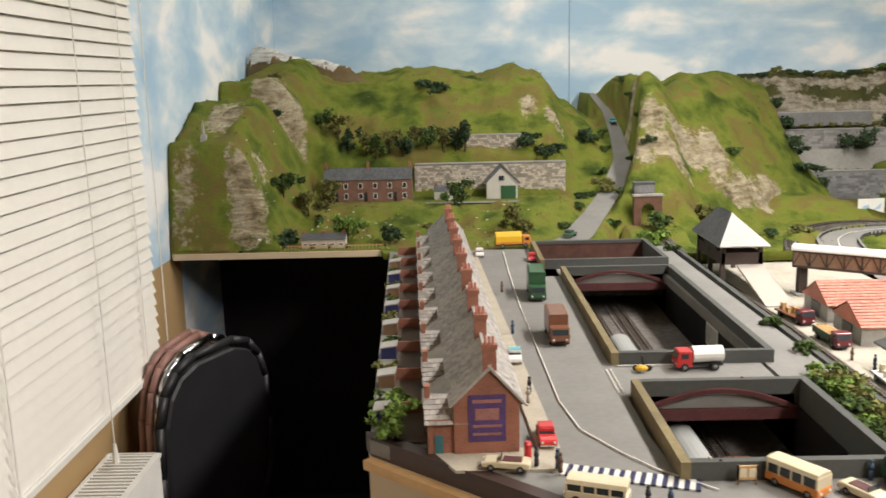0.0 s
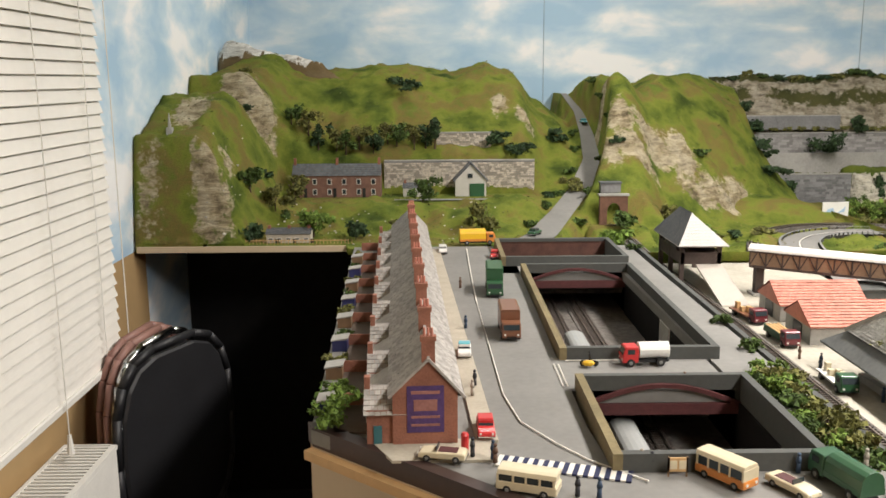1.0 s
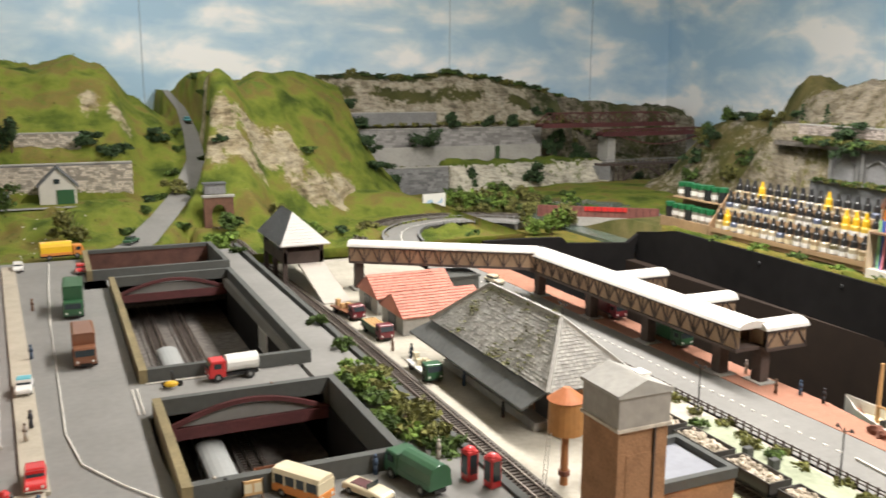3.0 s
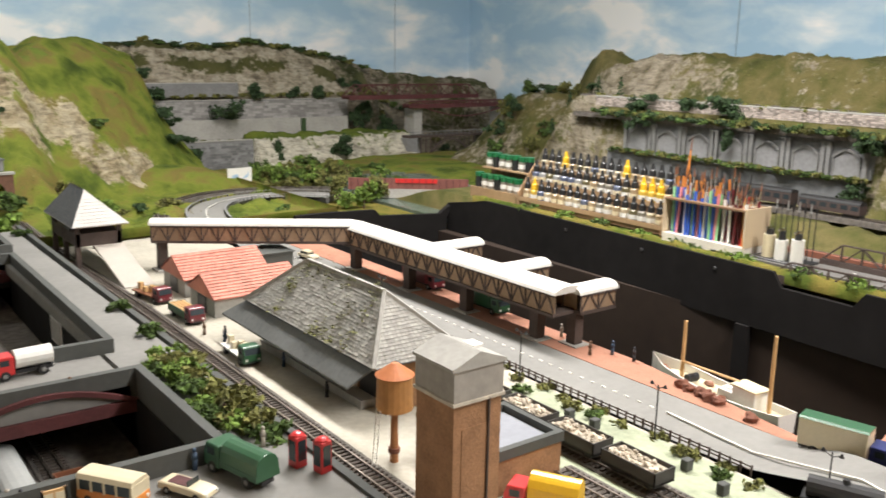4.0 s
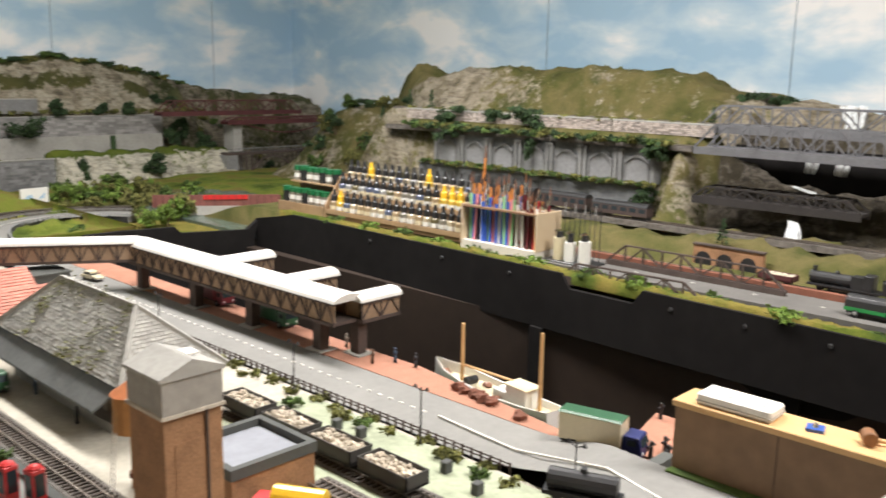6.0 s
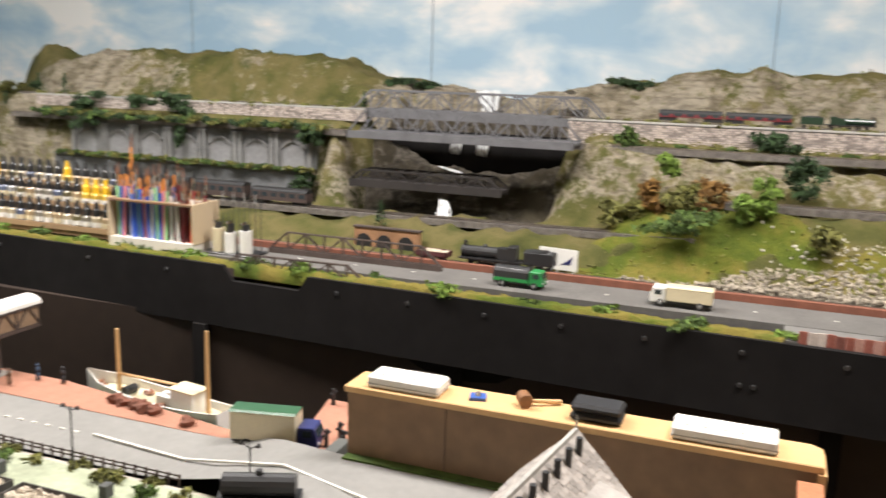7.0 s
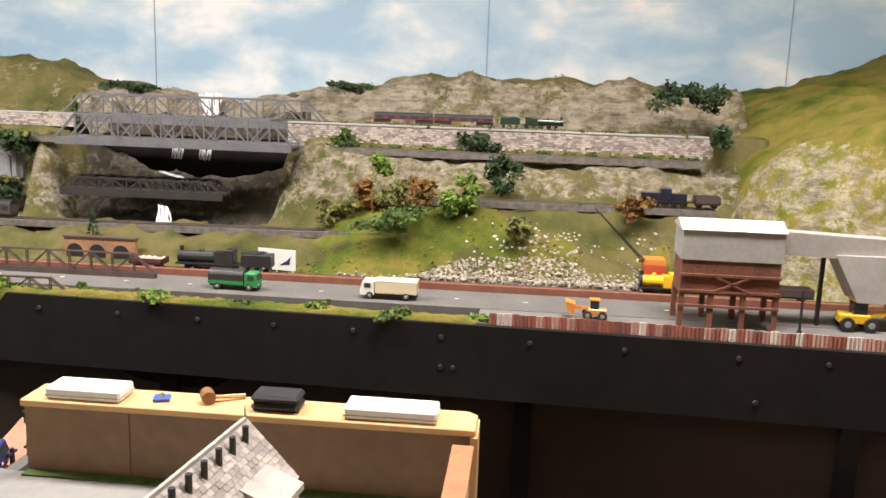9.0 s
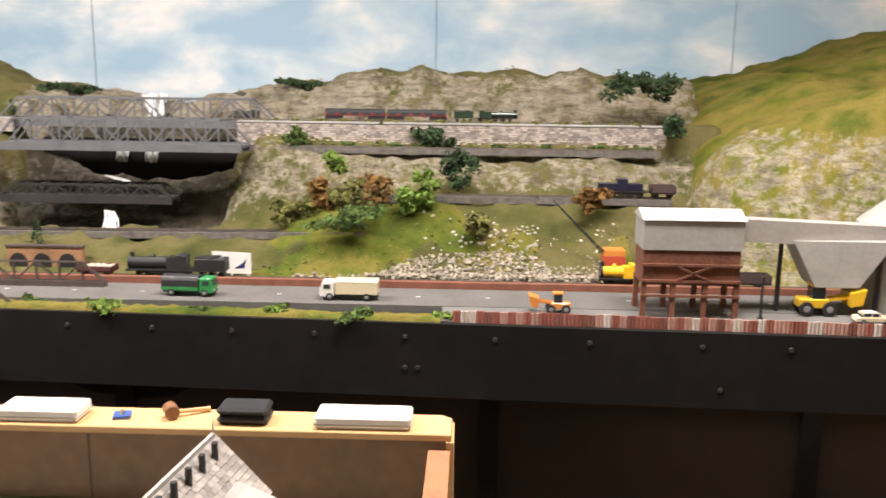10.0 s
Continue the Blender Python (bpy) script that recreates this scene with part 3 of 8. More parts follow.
for i in range(26):
    mm = pose(*za.lerp(zb, i / 26), 0, 0, ang)
    (zeb_w if i % 2 == 0 else zeb_n).box(0, 0.0059, -0.014, 0.014, 0.0005, 0.0025, mm)
zc = tagged(thing("crossing", "black and white striped zebra crossing", "zebra crossing"), kind="structure")
part("white_stripe", zeb_w, line_m, zc, "white painted stripes")
part("dark_stripe", zeb_n, navy_m, zc, "dark navy stripes")


# ---- railway cuttings sunk in the town road ----
def cutting(x0, x1, y0, y1, arch, label, hi=0.02, deep=-0.095):
    c = thing("railway_cutting", label, "cutting", group="cuttings in the road")
    w = 0.011
    part("floor_slab", M().box(x0, x1, y0, y1 + 0.3 * arch, deep - 0.01, deep), ballast_m, c, "dark ballasted track bed")
    part("wall", M().box(x0 - w, x0, y0 - w, y1 + w, -0.02, hi), mat("ochre_parapet", (0.20, 0.16, 0.08), 0.85, 0.3, 80, 0.2), c, "ochre weathered parapet")
    part("wall", M().box(x1, x1 + w, y0 - w, y1 + w, -0.02, hi), pitwall_m, c)
    part("wall", M().box(x0, x1, y0 - w, y0, deep, hi), pitwall_m, c)
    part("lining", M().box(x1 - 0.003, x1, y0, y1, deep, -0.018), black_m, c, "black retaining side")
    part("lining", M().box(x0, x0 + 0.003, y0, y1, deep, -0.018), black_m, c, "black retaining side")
    if arch:
        n = 12
        poly = [(x0, hi), (x1, hi)] + [(x1 - (x1 - x0) * i / n, -0.018 + 0.028 * math.sin(math.pi * i / n)) for i in range(n + 1)]
        part("bridge_face", M().prism(poly, y1, y1 + w, "y"), pitwall_m, c)
        arc = M()
        for i in range(n):
            f = lambda k: (x0 + (x1 - x0) * k / n, y1 - 0.003, -0.02 + 0.028 * math.sin(math.pi * k / n))
            arc.beam(f(i), f(i + 1), 0.006, 0.006)
        part("arch_rib", arc, maroon_m, c, "maroon arched girder")
        part("girder", M().box(x0, x1, y1 - 0.006, y1 - 0.001, -0.034, -0.018), maroon_m, c, "maroon straight girder")
    else:
        part("wall", M().box(x0, x1, y1, y1 + w, deep, hi - 0.008), mat("dark_red_brick", (0.10, 0.045, 0.033), 0.9, 0.35, 140, 0.4), c, "sooty brick end wall")
        part("wall_cap", M().box(x0, x1, y1 - 0.002, y1 + w, hi - 0.008, hi), pitwall_m, c)
    return c


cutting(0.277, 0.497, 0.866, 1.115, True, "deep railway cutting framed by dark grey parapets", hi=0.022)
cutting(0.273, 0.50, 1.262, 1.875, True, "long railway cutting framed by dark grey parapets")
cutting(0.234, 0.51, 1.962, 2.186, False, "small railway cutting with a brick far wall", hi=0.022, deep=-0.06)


def track(name, pts, gauge=0.0165, label="model railway track with dark sleepers", bed=True, sc=1.0):
    """Rails and sleepers along a polyline."""
    t = thing(name, label, "railway track", group="railway tracks")
    pts = [Vector(p) for p in pts]
    g = gauge * sc / 2
    sl = M()
    for s in (-1, 1):
        r = M()
        for a, b in zip(pts, pts[1:]):
            d = (b - a).normalized()
            nrm = Vector((-d.y, d.x, 0)) * g * s
            r.beam(a + nrm + Vector((0, 0, 0.0045 * sc)), b + nrm + Vector((0, 0, 0.0045 * sc)), 0.0014, 0.0026)
        part("rail", r, rail_m, t)
    bd = M()
    for a, b in zip(pts, pts[1:]):
        d = b - a
        L = d.length
        q = pose(*a) @ d.to_track_quat("X", "Z").to_matrix().to_4x4()
        k = max(1, int(L / (0.0085 * sc)))
        for i in range(k):
            sl.box((i + 0.3) * L / k, (i + 0.68) * L / k, -0.0165 * sc, 0.0165 * sc, 0.0008, 0.003 * sc, q)
        bd.box(-0.004, L + 0.004, -0.022 * sc, 0.022 * sc, -0.012, 0.0012, q)
    tagged(part("sleeper_row", sl, sleeper_m, t), kind="stuff")
    if bed:
        tagged(part("ballast", bd, ballast_m, t, "grey-brown ballast bed"), kind="stuff")
    return t


track("track", [(0.335, 0.89, -0.094), (0.335, 2.15, -0.094)])
track("track", [(0.395, 0.89, -0.094), (0.395, 2.15, -0.094)])

# ---- station yard board, road and quay ----
GZ = -0.05
yard = M().box(0.595, 1.015, 0.42, 2.2, GZ - 0.02, GZ)
struct("ground_yard", yard, yard_m, "pale dusty concrete station yard")
struct("ground_sidings", M().box(0.80, 1.005, 0.42, 0.93, GZ, GZ + 0.003), ashyard_m, "mossy green-grey siding ground")
def south_z(y):
    return GZ + 0.045 * sm(0.62, 0.40, y)
rr = M()
ys = [2.3 - i * 0.05 for i in range(56)]
for a, b in zip(ys, ys[1:]):
    def ed(y):
        w0 = 1.018 - 0.42 * sm(0.55, -0.05, y) + 0.10 * sm(1.9, 2.45, y)
        w1 = 1.135 - 0.065 * sm(0.56, 0.40, y) + 0.11 * sm(1.9, 2.45, y)
        return w0, w1
    (p, q), (r, s) = ed(a), ed(b)
    z0, z1 = south_z(a) + 0.002, south_z(b) + 0.002
    rr.add([(p, a, z0), (q, a, z0), (s, b, z1), (r, b, z1)], [(0, 1, 2, 3)])
struct("road_quay", rr, road_m, "grey road along the quay")
struct("ground_south", M().box(0.55, 1.08, -0.42, 0.42, -0.03, -0.008), road_m, "grey board at the end of the quay road")
struct("ground_south_front", M().box(0.55, 1.08, -0.44, -0.42, FLOOR, -0.008), cream_m, "cream front of the end board")
ql = M()
for j in range(70):
    y = 2.2 - j * 0.022
    if y > 0.75:
        ql.box(1.077, 1.0795, y - 0.007, y, south_z(y) + 0.0022, south_z(y) + 0.0034)
for a, b in [((1.078, 0.74), (1.065, 0.60)), ((1.065, 0.60), (1.03, 0.45)), ((1.03, 0.45), (0.99, 0.34)), ((0.99, 0.34), (0.94, 0.26)), ((1.01, 0.16), (0.99, 0.06)), ((0.99, 0.06), (0.93, -0.02)), ((1.01, 0.16), (1.0, 0.22))]:
    ql.beam((*a, south_z(a[1]) + 0.004), (*b, south_z(b[1]) + 0.004), 0.0025, 0.0025)
struct("road_marking_quay", ql, line_m, "white dashed line along the quay road")
struct("ground_quay", M().prism([(1.135, 0.44), (1.30, 0.44), (1.30, 0.545), (1.19, 0.52), (1.158, 0.60), (1.175, 0.70), (1.205, 0.90), (1.205, 2.048), (1.135, 2.048)], -0.2, GZ + 0.003, "z"), quay_m, "red-brown brick paved quay")
struct("quay_wall", M().prism([(1.16, 0.60), (1.177, 0.70), (1.207, 0.90), (1.207, 2.048), (1.217, 2.048), (1.217, 0.90), (1.187, 0.70), (1.17, 0.59)], -0.3, GZ - 0.004, "z"), mat("green_timber", (0.07, 0.12, 0.08), 0.8, 0.3, 60, 0.2), "dark green weathered quay face")
struct("quay_step", M().box(1.07, 1.14, 0.43, 0.445, -0.06, -0.02), pitwall_m, "dark grey edge strip by the road")
struct("board_under", M().box(0.60, 1.15, 0.40, 2.2, FLOOR, GZ - 0.021), black_m, "black front under the station board")
struct("retaining_wall", M().box(0.585, 0.595, 0.60, 2.25, -0.07, 0.004), pitwall_m, "dark grey retaining wall between road and railway")
struct("ground_between", M().box(0.60, 1.66, 2.19, 2.6, -0.09, -0.055).box(1.205, 1.70, 2.066, 2.2, -0.09, -0.056), meadow_m, "green ground behind the station")
track("track", [(0.66, 0.72, GZ), (0.66, 1.6, GZ), (0.645, 2.24, GZ), (0.604, 2.54, -0.004)])
track("track", [(0.895, 0.43, GZ + 0.003), (0.895, 0.95, GZ + 0.003)])
track("track", [(0.84, 0.43, GZ + 0.003), (0.84, 0.70, GZ + 0.003)])

# ---- black dock front and the east baseboard ----
def fx(y):
    return 1.61 + 0.05 * (y + 0.14) / 1.1
FY = [2.06, 1.95, 1.88, 0.965, 0.945, 0.80, 0.78, -1.6]
FZ = [-0.012, 0.006, 0.02, 0.02, -0.008, -0.008, 0.02, 0.02]
fa = M()
for i in range(len(FY) - 1):
    a, b = FY[i], FY[i + 1]
    fa.add([(fx(a), a, -0.10), (fx(a), a, FZ[i]), (fx(b), b, FZ[i + 1]), (fx(b), b, -0.10), (fx(a) + 0.012, a, -0.10), (fx(a) + 0.012, a, FZ[i]), (fx(b) + 0.012, b, FZ[i + 1]), (fx(b) + 0.012, b, -0.10)],
           [(0, 1, 2, 3), (4, 7, 6, 5), (1, 5, 6, 2), (0, 3, 7, 4)])
fascia = struct("fascia", fa, black_m, "black painted front board with screw heads")
struct("fascia_lower", M().box(1.67, 1.70, -1.6, 2.6, FLOOR, -0.09), mat("dark_brown_panel", (0.030, 0.019, 0.013), 0.6, 0.3, 12, 0.1), "dark brown panel under the baseboard")
struct("fascia_north", M().box(1.21, 1.70, 2.05, 2.065, FLOOR, -0.06).prism([(1.21, -0.06), (1.70, -0.06), (1.715, -0.014), (1.675, -0.041), (1.47, -0.027), (1.452, -0.009), (1.30, -0.003), (1.21, -0.003)], 2.05, 2.065, "y"), black_m, "black end board of the dock")
screw_me = M().cyl((-0.002, 0, 0), (0, 0, 0), 0.0035, 0.0042, 10).mesh("screw", mat("dull_steel", (0.12, 0.12, 0.12), 0.4, 0.2, 100, 0, metal=0.8))
for y in [1.55, 1.3, 1.1, 0.72, 0.58, 0.44, 0.31, 0.178, 0.035, -0.105, -0.25, -0.42, -0.55]:
    s = new("screw", screw_me)
    s.parent = fascia
    s.location = (fx(y), y, -0.002)
for y, z in [(0.035, -0.052), (0.015, -0.052), (-0.45, -0.07)]:
    s = new("screw", screw_me)
    s.parent = fascia
    s.location = (fx(y), y, z)
for y in (1.02, 0.5, -0.1, -0.62):
    struct("support_post", M().box(1.655, 1.67, y - 0.015, y + 0.015, FLOOR, -0.10), black_m, "black upright under the baseboard")

# thin black patch painted as the arched shadow below the fascia
struct("dock_shadow_patch", M().prism([(0.61, -0.10), (0.375, -0.10), (0.42, -0.128), (0.47, -0.134), (0.56, -0.124)], 1.668, 1.6695, "x"), black_m, "black arched patch standing in for the shadow gap on the dark panel")

# ---- east landscape ----
def ravine(y):
    return sm(0.40, 0.56, y) * sm(1.06, 0.90, y)


def east_h(x, y):
    z = 0.012
    green = sm(0.42, 0.15, y)                      # grassy bank in the south half
    z += green * 0.12 * sm(1.90, 2.10, x) + (1 - green) * 0.045 * sm(1.93, 2.02, x)
    base = 0.15 * green + 0.06 * (1 - green)
    wall = 0.235
    z = z + (wall - base) * sm(2.14, 2.26, x) * (1 - ravine(y) * 0.95)
    z -= 0.10 * ravine(y) * sm(2.16, 2.24, x)
    z += (0.26 * ravine(y)) * sm(2.46, 2.56, x)
    rid = lerp(y, [-0.7, -0.48, -0.28, -0.08, 0.19, 0.33, 0.44, 0.56, 0.70, 0.86, 0.99, 1.12, 1.18, 1.24, 1.33, 1.61, 2.07, 2.21, 2.40, 2.6, 2.75, 2.9, 3.1], [0.39, 0.41, 0.416, 0.424, 0.425, 0.383, 0.373, 0.35, 0.325, 0.34, 0.349, 0.378, 0.392, 0.418, 0.42, 0.422, 0.43, 0.39, 0.428, 0.398, 0.345, 0.30, 0.26])
    z += (rid - wall) * sm(2.40, 2.62, x)
    if 2.29 < x < 2.40:
        z = (0.287 if x > 2.305 else z) * (1 - ravine(y)) + z * ravine(y)
    z -= 0.12 * sm(2.70, 3.2, x)
    k = sm(1.95, 2.05, x)
    z += k * (0.02 * fnoise(x, y, 6) + 0.012 * fnoise(x, y, 22)) * (0.25 if 2.27 < x < 2.40 else 1)
    if y > 1.05 and 2.0 < x < 2.27:
        z = min(z, 0.055)
    xe = lerp(y, [2.2, 2.5, 3.0], [2.38, 2.56, 2.95])
    taper = sm(2.12, 2.42, y) * sm(xe + 0.2, xe, x)
    z = z * (1 - taper) - 0.05 * taper
    if 1.86 < x < 1.92:
        z = min(z, 0.016)
    return z


def east_r(x, y, z):
    r = 0.5 * sm(2.12, 2.2, x) * (1 if x < 2.3 else 0)
    r = max(r, (0.52 + 0.25 * fnoise(x, y, 5)) * sm(2.40, 2.44, x) * sm(2.70, 2.58, x))
    r = max(r, 0.75 * ravine(y) * sm(2.1, 2.2, x))
    r = max(r, (0.46 + 0.25 * fnoise(x, y, 7)) * sm(1.9, 2.0, y) * sm(2.2, 2.27, x) * sm(2.42, 2.38, x))
    return r * (1 - 0.2 * sm(1.0, 1.3, y) * sm(1.95, 1.8, y))


terrain("ground_east", 1.73, 3.22, -0.62, 3.0, 0.014, east_h, east_r, moor_m, "grassy bank and grey crags of the east side")
def gorge_h(x, y):
    """Broken floor of the ravine, a rock shelf behind the low bridge, then the head wall."""
    side = 0.075 * sm(0.80, 0.98, y) + 0.03 * sm(0.62, 0.52, y)
    z = 0.035 + 0.02 * sm(2.16, 2.24, x) + (0.085 + side) * sm(2.25, 2.36, x)
    z -= 0.05 * sm(2.39, 2.44, x)
    z += (0.17 - side * 0.8) * sm(2.475, 2.50, x) + (0.05 + 0.035 * sm(0.64, 0.54, y) + 0.03 * sm(0.86, 0.98, y)) * sm(2.50, 2.62, x) - 0.05 * sm(2.64, 2.72, x)
    return z + (0.016 * fnoise(x, y, 14) + 0.012 * fnoise(x, y, 34)) * sm(2.72, 2.6, x)


# dark rock; the ravine's deep shade is put into its colours
terrain("ground_gorge", 2.17, 2.72, 0.475, 1.0, 0.010, gorge_h, lambda x, y, z: 0.5 + 0.3 * fnoise(x, y, 14), terrain_mat("shade_dark_rock", [(0.022, 0.018, 0.012), (0.05, 0.042, 0.028), (0.07, 0.06, 0.04)], [(0.02, 0.018, 0.015), (0.06, 0.052, 0.042), (0.14, 0.125, 0.105), (0.05, 0.045, 0.038)], 26), "dark rock inside the ravine with its shade put into the colour", low=0.0)
# upright black sheet in place of the shade under the bridge deck
struct("ravine_shade_sheet", M().box(2.462, 2.47, 0.47, 1.0, 0.0, 0.234), black_m, "black sheet standing in for the deep shade behind the ravine shelf")
terrain("ground_corner", 2.40, 3.22, 2.44, 3.3, 0.016, lambda x, y: -0.06 + (0.32 + 0.03 * fnoise(x, y, 6)) * sm(2.42, 2.78, x) * sm(3.30, 2.85, y) + 0.012 * fnoise(x, y, 20), lambda x, y, z: 0.42 + 0.3 * fnoise(x, y, 9), moor_m, "rocky wooded corner of the valley")
def bank_h(x, y):
    return 0.016 + 0.128 * sm(1.91, 2.09, x) * sm(0.47, 0.20, y) * (0.7 + 0.3 * sm(-0.5, 0.2, y)) + 0.012 * fnoise(x, y, 9) * sm(1.9, 2.0, x)


terrain("ground_bank", 1.895, 2.10, -0.60, 0.47, 0.01, bank_h, lambda x, y, z: 0.0, meadow_m, "yellow-green grassy bank")
verge_h = lambda x, y: 0.018 + 0.012 * sm(0.05, 0.012, x) * (0.4 + abs(fnoise(x, y, 14))) + 0.004 * fnoise(x, y, 60)
terrain("ground_verge", 0.008, 0.065, -0.02, 1.95, 0.007, verge_h, lambda x, y, z: 0.0, meadow_m, "grassy verge along the front edge", low=0.0, xoff=fx)
erd = M()
erd.box(1.715, 1.83, -1.3, 1.15, 0.0, 0.0225)
struct("road_east", erd, mat("dark_asphalt", (0.12, 0.114, 0.105), 0.9, 0.2, 60, 0.15), "dark grey main road on the east side")
struct("road_east_apron", M().box(1.63, 1.716, -1.3, -0.02, 0.0, 0.0215), mat("quarry_apron", (0.15, 0.145, 0.135), 0.9, 0.2, 60, 0.2), "grey apron of the quarry yard")
em = M()
for j in range(0, 60, 4):
    em.box(1.7705, 1.772, 1.1 - j * 0.03, 1.108 - j * 0.03, 0.022, 0.0232)
struct("road_marking_east", em, line_m, "white dashes on the main road")
struct("trim_brick", M().box(1.832, 1.845, -1.3, 1.6, 0.0, 0.034), mat("red_brown_brick_strip", (0.20, 0.075, 0.045), 0.9, 0.25, 120, 0.3), "low red-brown brick wall along the road")
track("track", [(1.873, 1.15, 0.022), (1.873, -1.1, 0.022)])
track("track", [(2.09, 2.05, 0.064), (2.09, 0.9, 0.068), (2.07, 0.45, 0.075), (2.02, 0.15, 0.09)], sc=0.9)
track("track", [(2.10, 0.10, 0.152), (2.11, -0.2, 0.152), (2.11, -0.47, 0.152)], sc=0.8)
track("track", [(2.265, 2.1, 0.236), (2.265, 1.02, 0.236)], sc=0.6)
track("track", [(2.265, 0.47, 0.236), (2.265, -0.47, 0.236)], sc=0.6)
track("track", [(2.345, 2.15, 0.289), (2.345, -0.47, 0.289)], sc=0.6)


def stone_wall(name, a, b, z0, z1, material, label, sw=0.014, sh=0.007, thick=0.012):
    """A wall between two plan points, faced with separate stones joined in one mesh."""
    w = thing(name, label, "retaining wall", group="retaining walls")
    a, b = Vector((*a, 0)), Vector((*b, 0))
    L = (b - a).length
    q = pose(*a) @ (b - a).to_track_quat("X", "Z").to_matrix().to_4x4()
    part("core", M().box(0, L, 0, thick, z0, z1, q), darkconc_m, w)
    st = M()
    rnd = random.Random(len(label) + int(L * 1000))
    rows = max(1, int((z1 - z0) / sh))
    for j in range(rows):
        x = -rnd.random() * sw
        while x < L:
            ww_ = sw * rnd.uniform(0.6, 1.4)
            x0, x1 = max(0, x), min(L, x + ww_ - 0.0008)
            if x1 - x0 > 0.002:
                st.box(x0, x1, -rnd.uniform(0.0008, 0.003), thick + 0.001, z0 + j * sh + 0.0004, z0 + (j + 1) * sh - 0.0004, q)
            x += ww_
    tagged(part("stonework", st, material, w), kind="stuff")
    part("coping", M().box(0, L, -0.003, thick + 0.002, z1, z1 + 0.004, q), conc_m, w)
    return w


stone_wall("stone_wall", (2.30, 0.47), (2.30, -0.50), 0.232, 0.287, pinkstone_m, "pink and grey stone retaining wall below the upper line", 0.0095, 0.0048)
stone_wall("stone_wall", (2.30, 2.05), (2.30, 0.985), 0.258, 0.287, pinkstone_m, "pink and grey stone retaining wall below the upper line", 0.0095, 0.0048)
stone_wall("stone_wall", (-0.10, 2.86), (0.40, 2.86), 0.055, 0.163, stone_m, "rough pale stone retaining wall behind the cottages", 0.0115, 0.0065)
stone_wall("stone_wall", (0.075, 2.94), (0.26, 2.94), 0.165, 0.25, stone_m, "rough white stone wall on the hillside", 0.0115, 0.0065)

# arcaded concrete wall with blind arches
arcade_m = mat("stained_concrete", (0.125, 0.128, 0.126), 0.9, 0.45, 60, 0.3)
arcring_m = mat("pale_concrete_trim", (0.18, 0.18, 0.174), 0.9, 0.3, 80, 0.2)
arc = thing("arched_wall", "stained grey concrete retaining wall with blind arches", "retaining wall", group="retaining walls")
part("core", M().box(2.262, 2.285, 1.104, 1.885, 0.135, 0.234), arcade_m, arc)
for i in range(7):
    y = 1.168 + i * 0.1105
    for s in (-0.0475, 0.0475):
        part("pilaster", M().box(2.254, 2.262, y + s - 0.0055, y + s + 0.0055, 0.135, 0.214).box(2.252, 2.262, y + s - 0.007, y + s + 0.007, 0.214, 0.219), arcring_m, arc)
    ring, face = M(), [(y - 0.034, 0.137), (y + 0.034, 0.137)]
    for k in range(10):
        p = lambda j: (2.258, y - 0.034 + 0.068 * j / 10, 0.184 + 0.018 * math.sin(math.pi * j / 10))
        ring.beam(p(k), p(k + 1), 0.0055, 0.006)
    for e in (-0.034, 0.034):
        ring.beam((2.259, y + e, 0.136), (2.259, y + e, 0.184), 0.004, 0.005)
    part("arch_ring", ring, arcring_m, arc, "pale arch surround")
    part("recess", M().prism(face + [(y + 0.034 - 0.068 * k / 8, 0.184 + 0.018 * math.sin(math.pi * k / 8)) for k in range(9)], 2.2595, 2.2615, "x"), darkconc_m, arc, "darker blind arch")
part("coping", M().box(2.252, 2.288, 1.104, 1.885, 0.234, 0.239), arcring_m, arc)
lw = thing("concrete_wall", "dark grey smooth concrete retaining wall", "retaining wall", group="retaining walls")
part("core", M().box(2.235, 2.25, 1.112, 1.93, 0.055, 0.129), mat("smoke_stained_concrete", (0.125, 0.13, 0.135), 0.9, 0.35, 40, 0.25), lw)
part("coping", M().box(2.23, 2.262, 1.112, 1.93, 0.129, 0.133), arcring_m, lw)

# ---- north-east terraces ----
def quarry_h(x, y):
    z = -0.062 + 0.062 * sm(3.40, 3.46, y)
    z += 0.02 * sm(3.55, 3.60, y) + 0.20 * sm(3.60, 3.64, y)
    rid = lerp(x, [1.2, 1.45, 1.7, 1.9, 2.1, 2.25, 2.5, 2.75, 2.95, 3.25], [0.44, 0.43, 0.42, 0.45, 0.42, 0.385, 0.345, 0.30, 0.29, 0.27])
    z += (rid - 0.22) * sm(3.62, 3.80, y)
    gorge = sm(2.45, 2.55, x) * sm(3.08, 2.98, x)
    z -= gorge * 0.24 * sm(3.4, 3.55, y) * (1 - sm(3.75, 3.85, y))
    z += (0.018 * fnoise(x, y, 7) + 0.01 * fnoise(x, y, 25)) * sm(3.3, 3.5, y)
    return z


def quarry_r(x, y, z):
    crest = lerp(x, [1.2, 1.45, 1.7, 1.9, 2.1, 2.25], [0.44, 0.43, 0.42, 0.45, 0.42, 0.385])
    band = 0.32 * sm(0.035, 0.015, abs(z - crest + 0.085 + 0.03 * fnoise(x, 1, 3))) * sm(0.0, 0.5, fnoise(x, y, 4) + 0.3)
    r = 0.62 - 0.55 * sm(crest - 0.022, crest + 0.004, z + 0.02 * fnoise(x, y, 9)) - band
    return r if 3.6 < y < 3.85 else 0.3 * sm(3.3, 3.4, y)


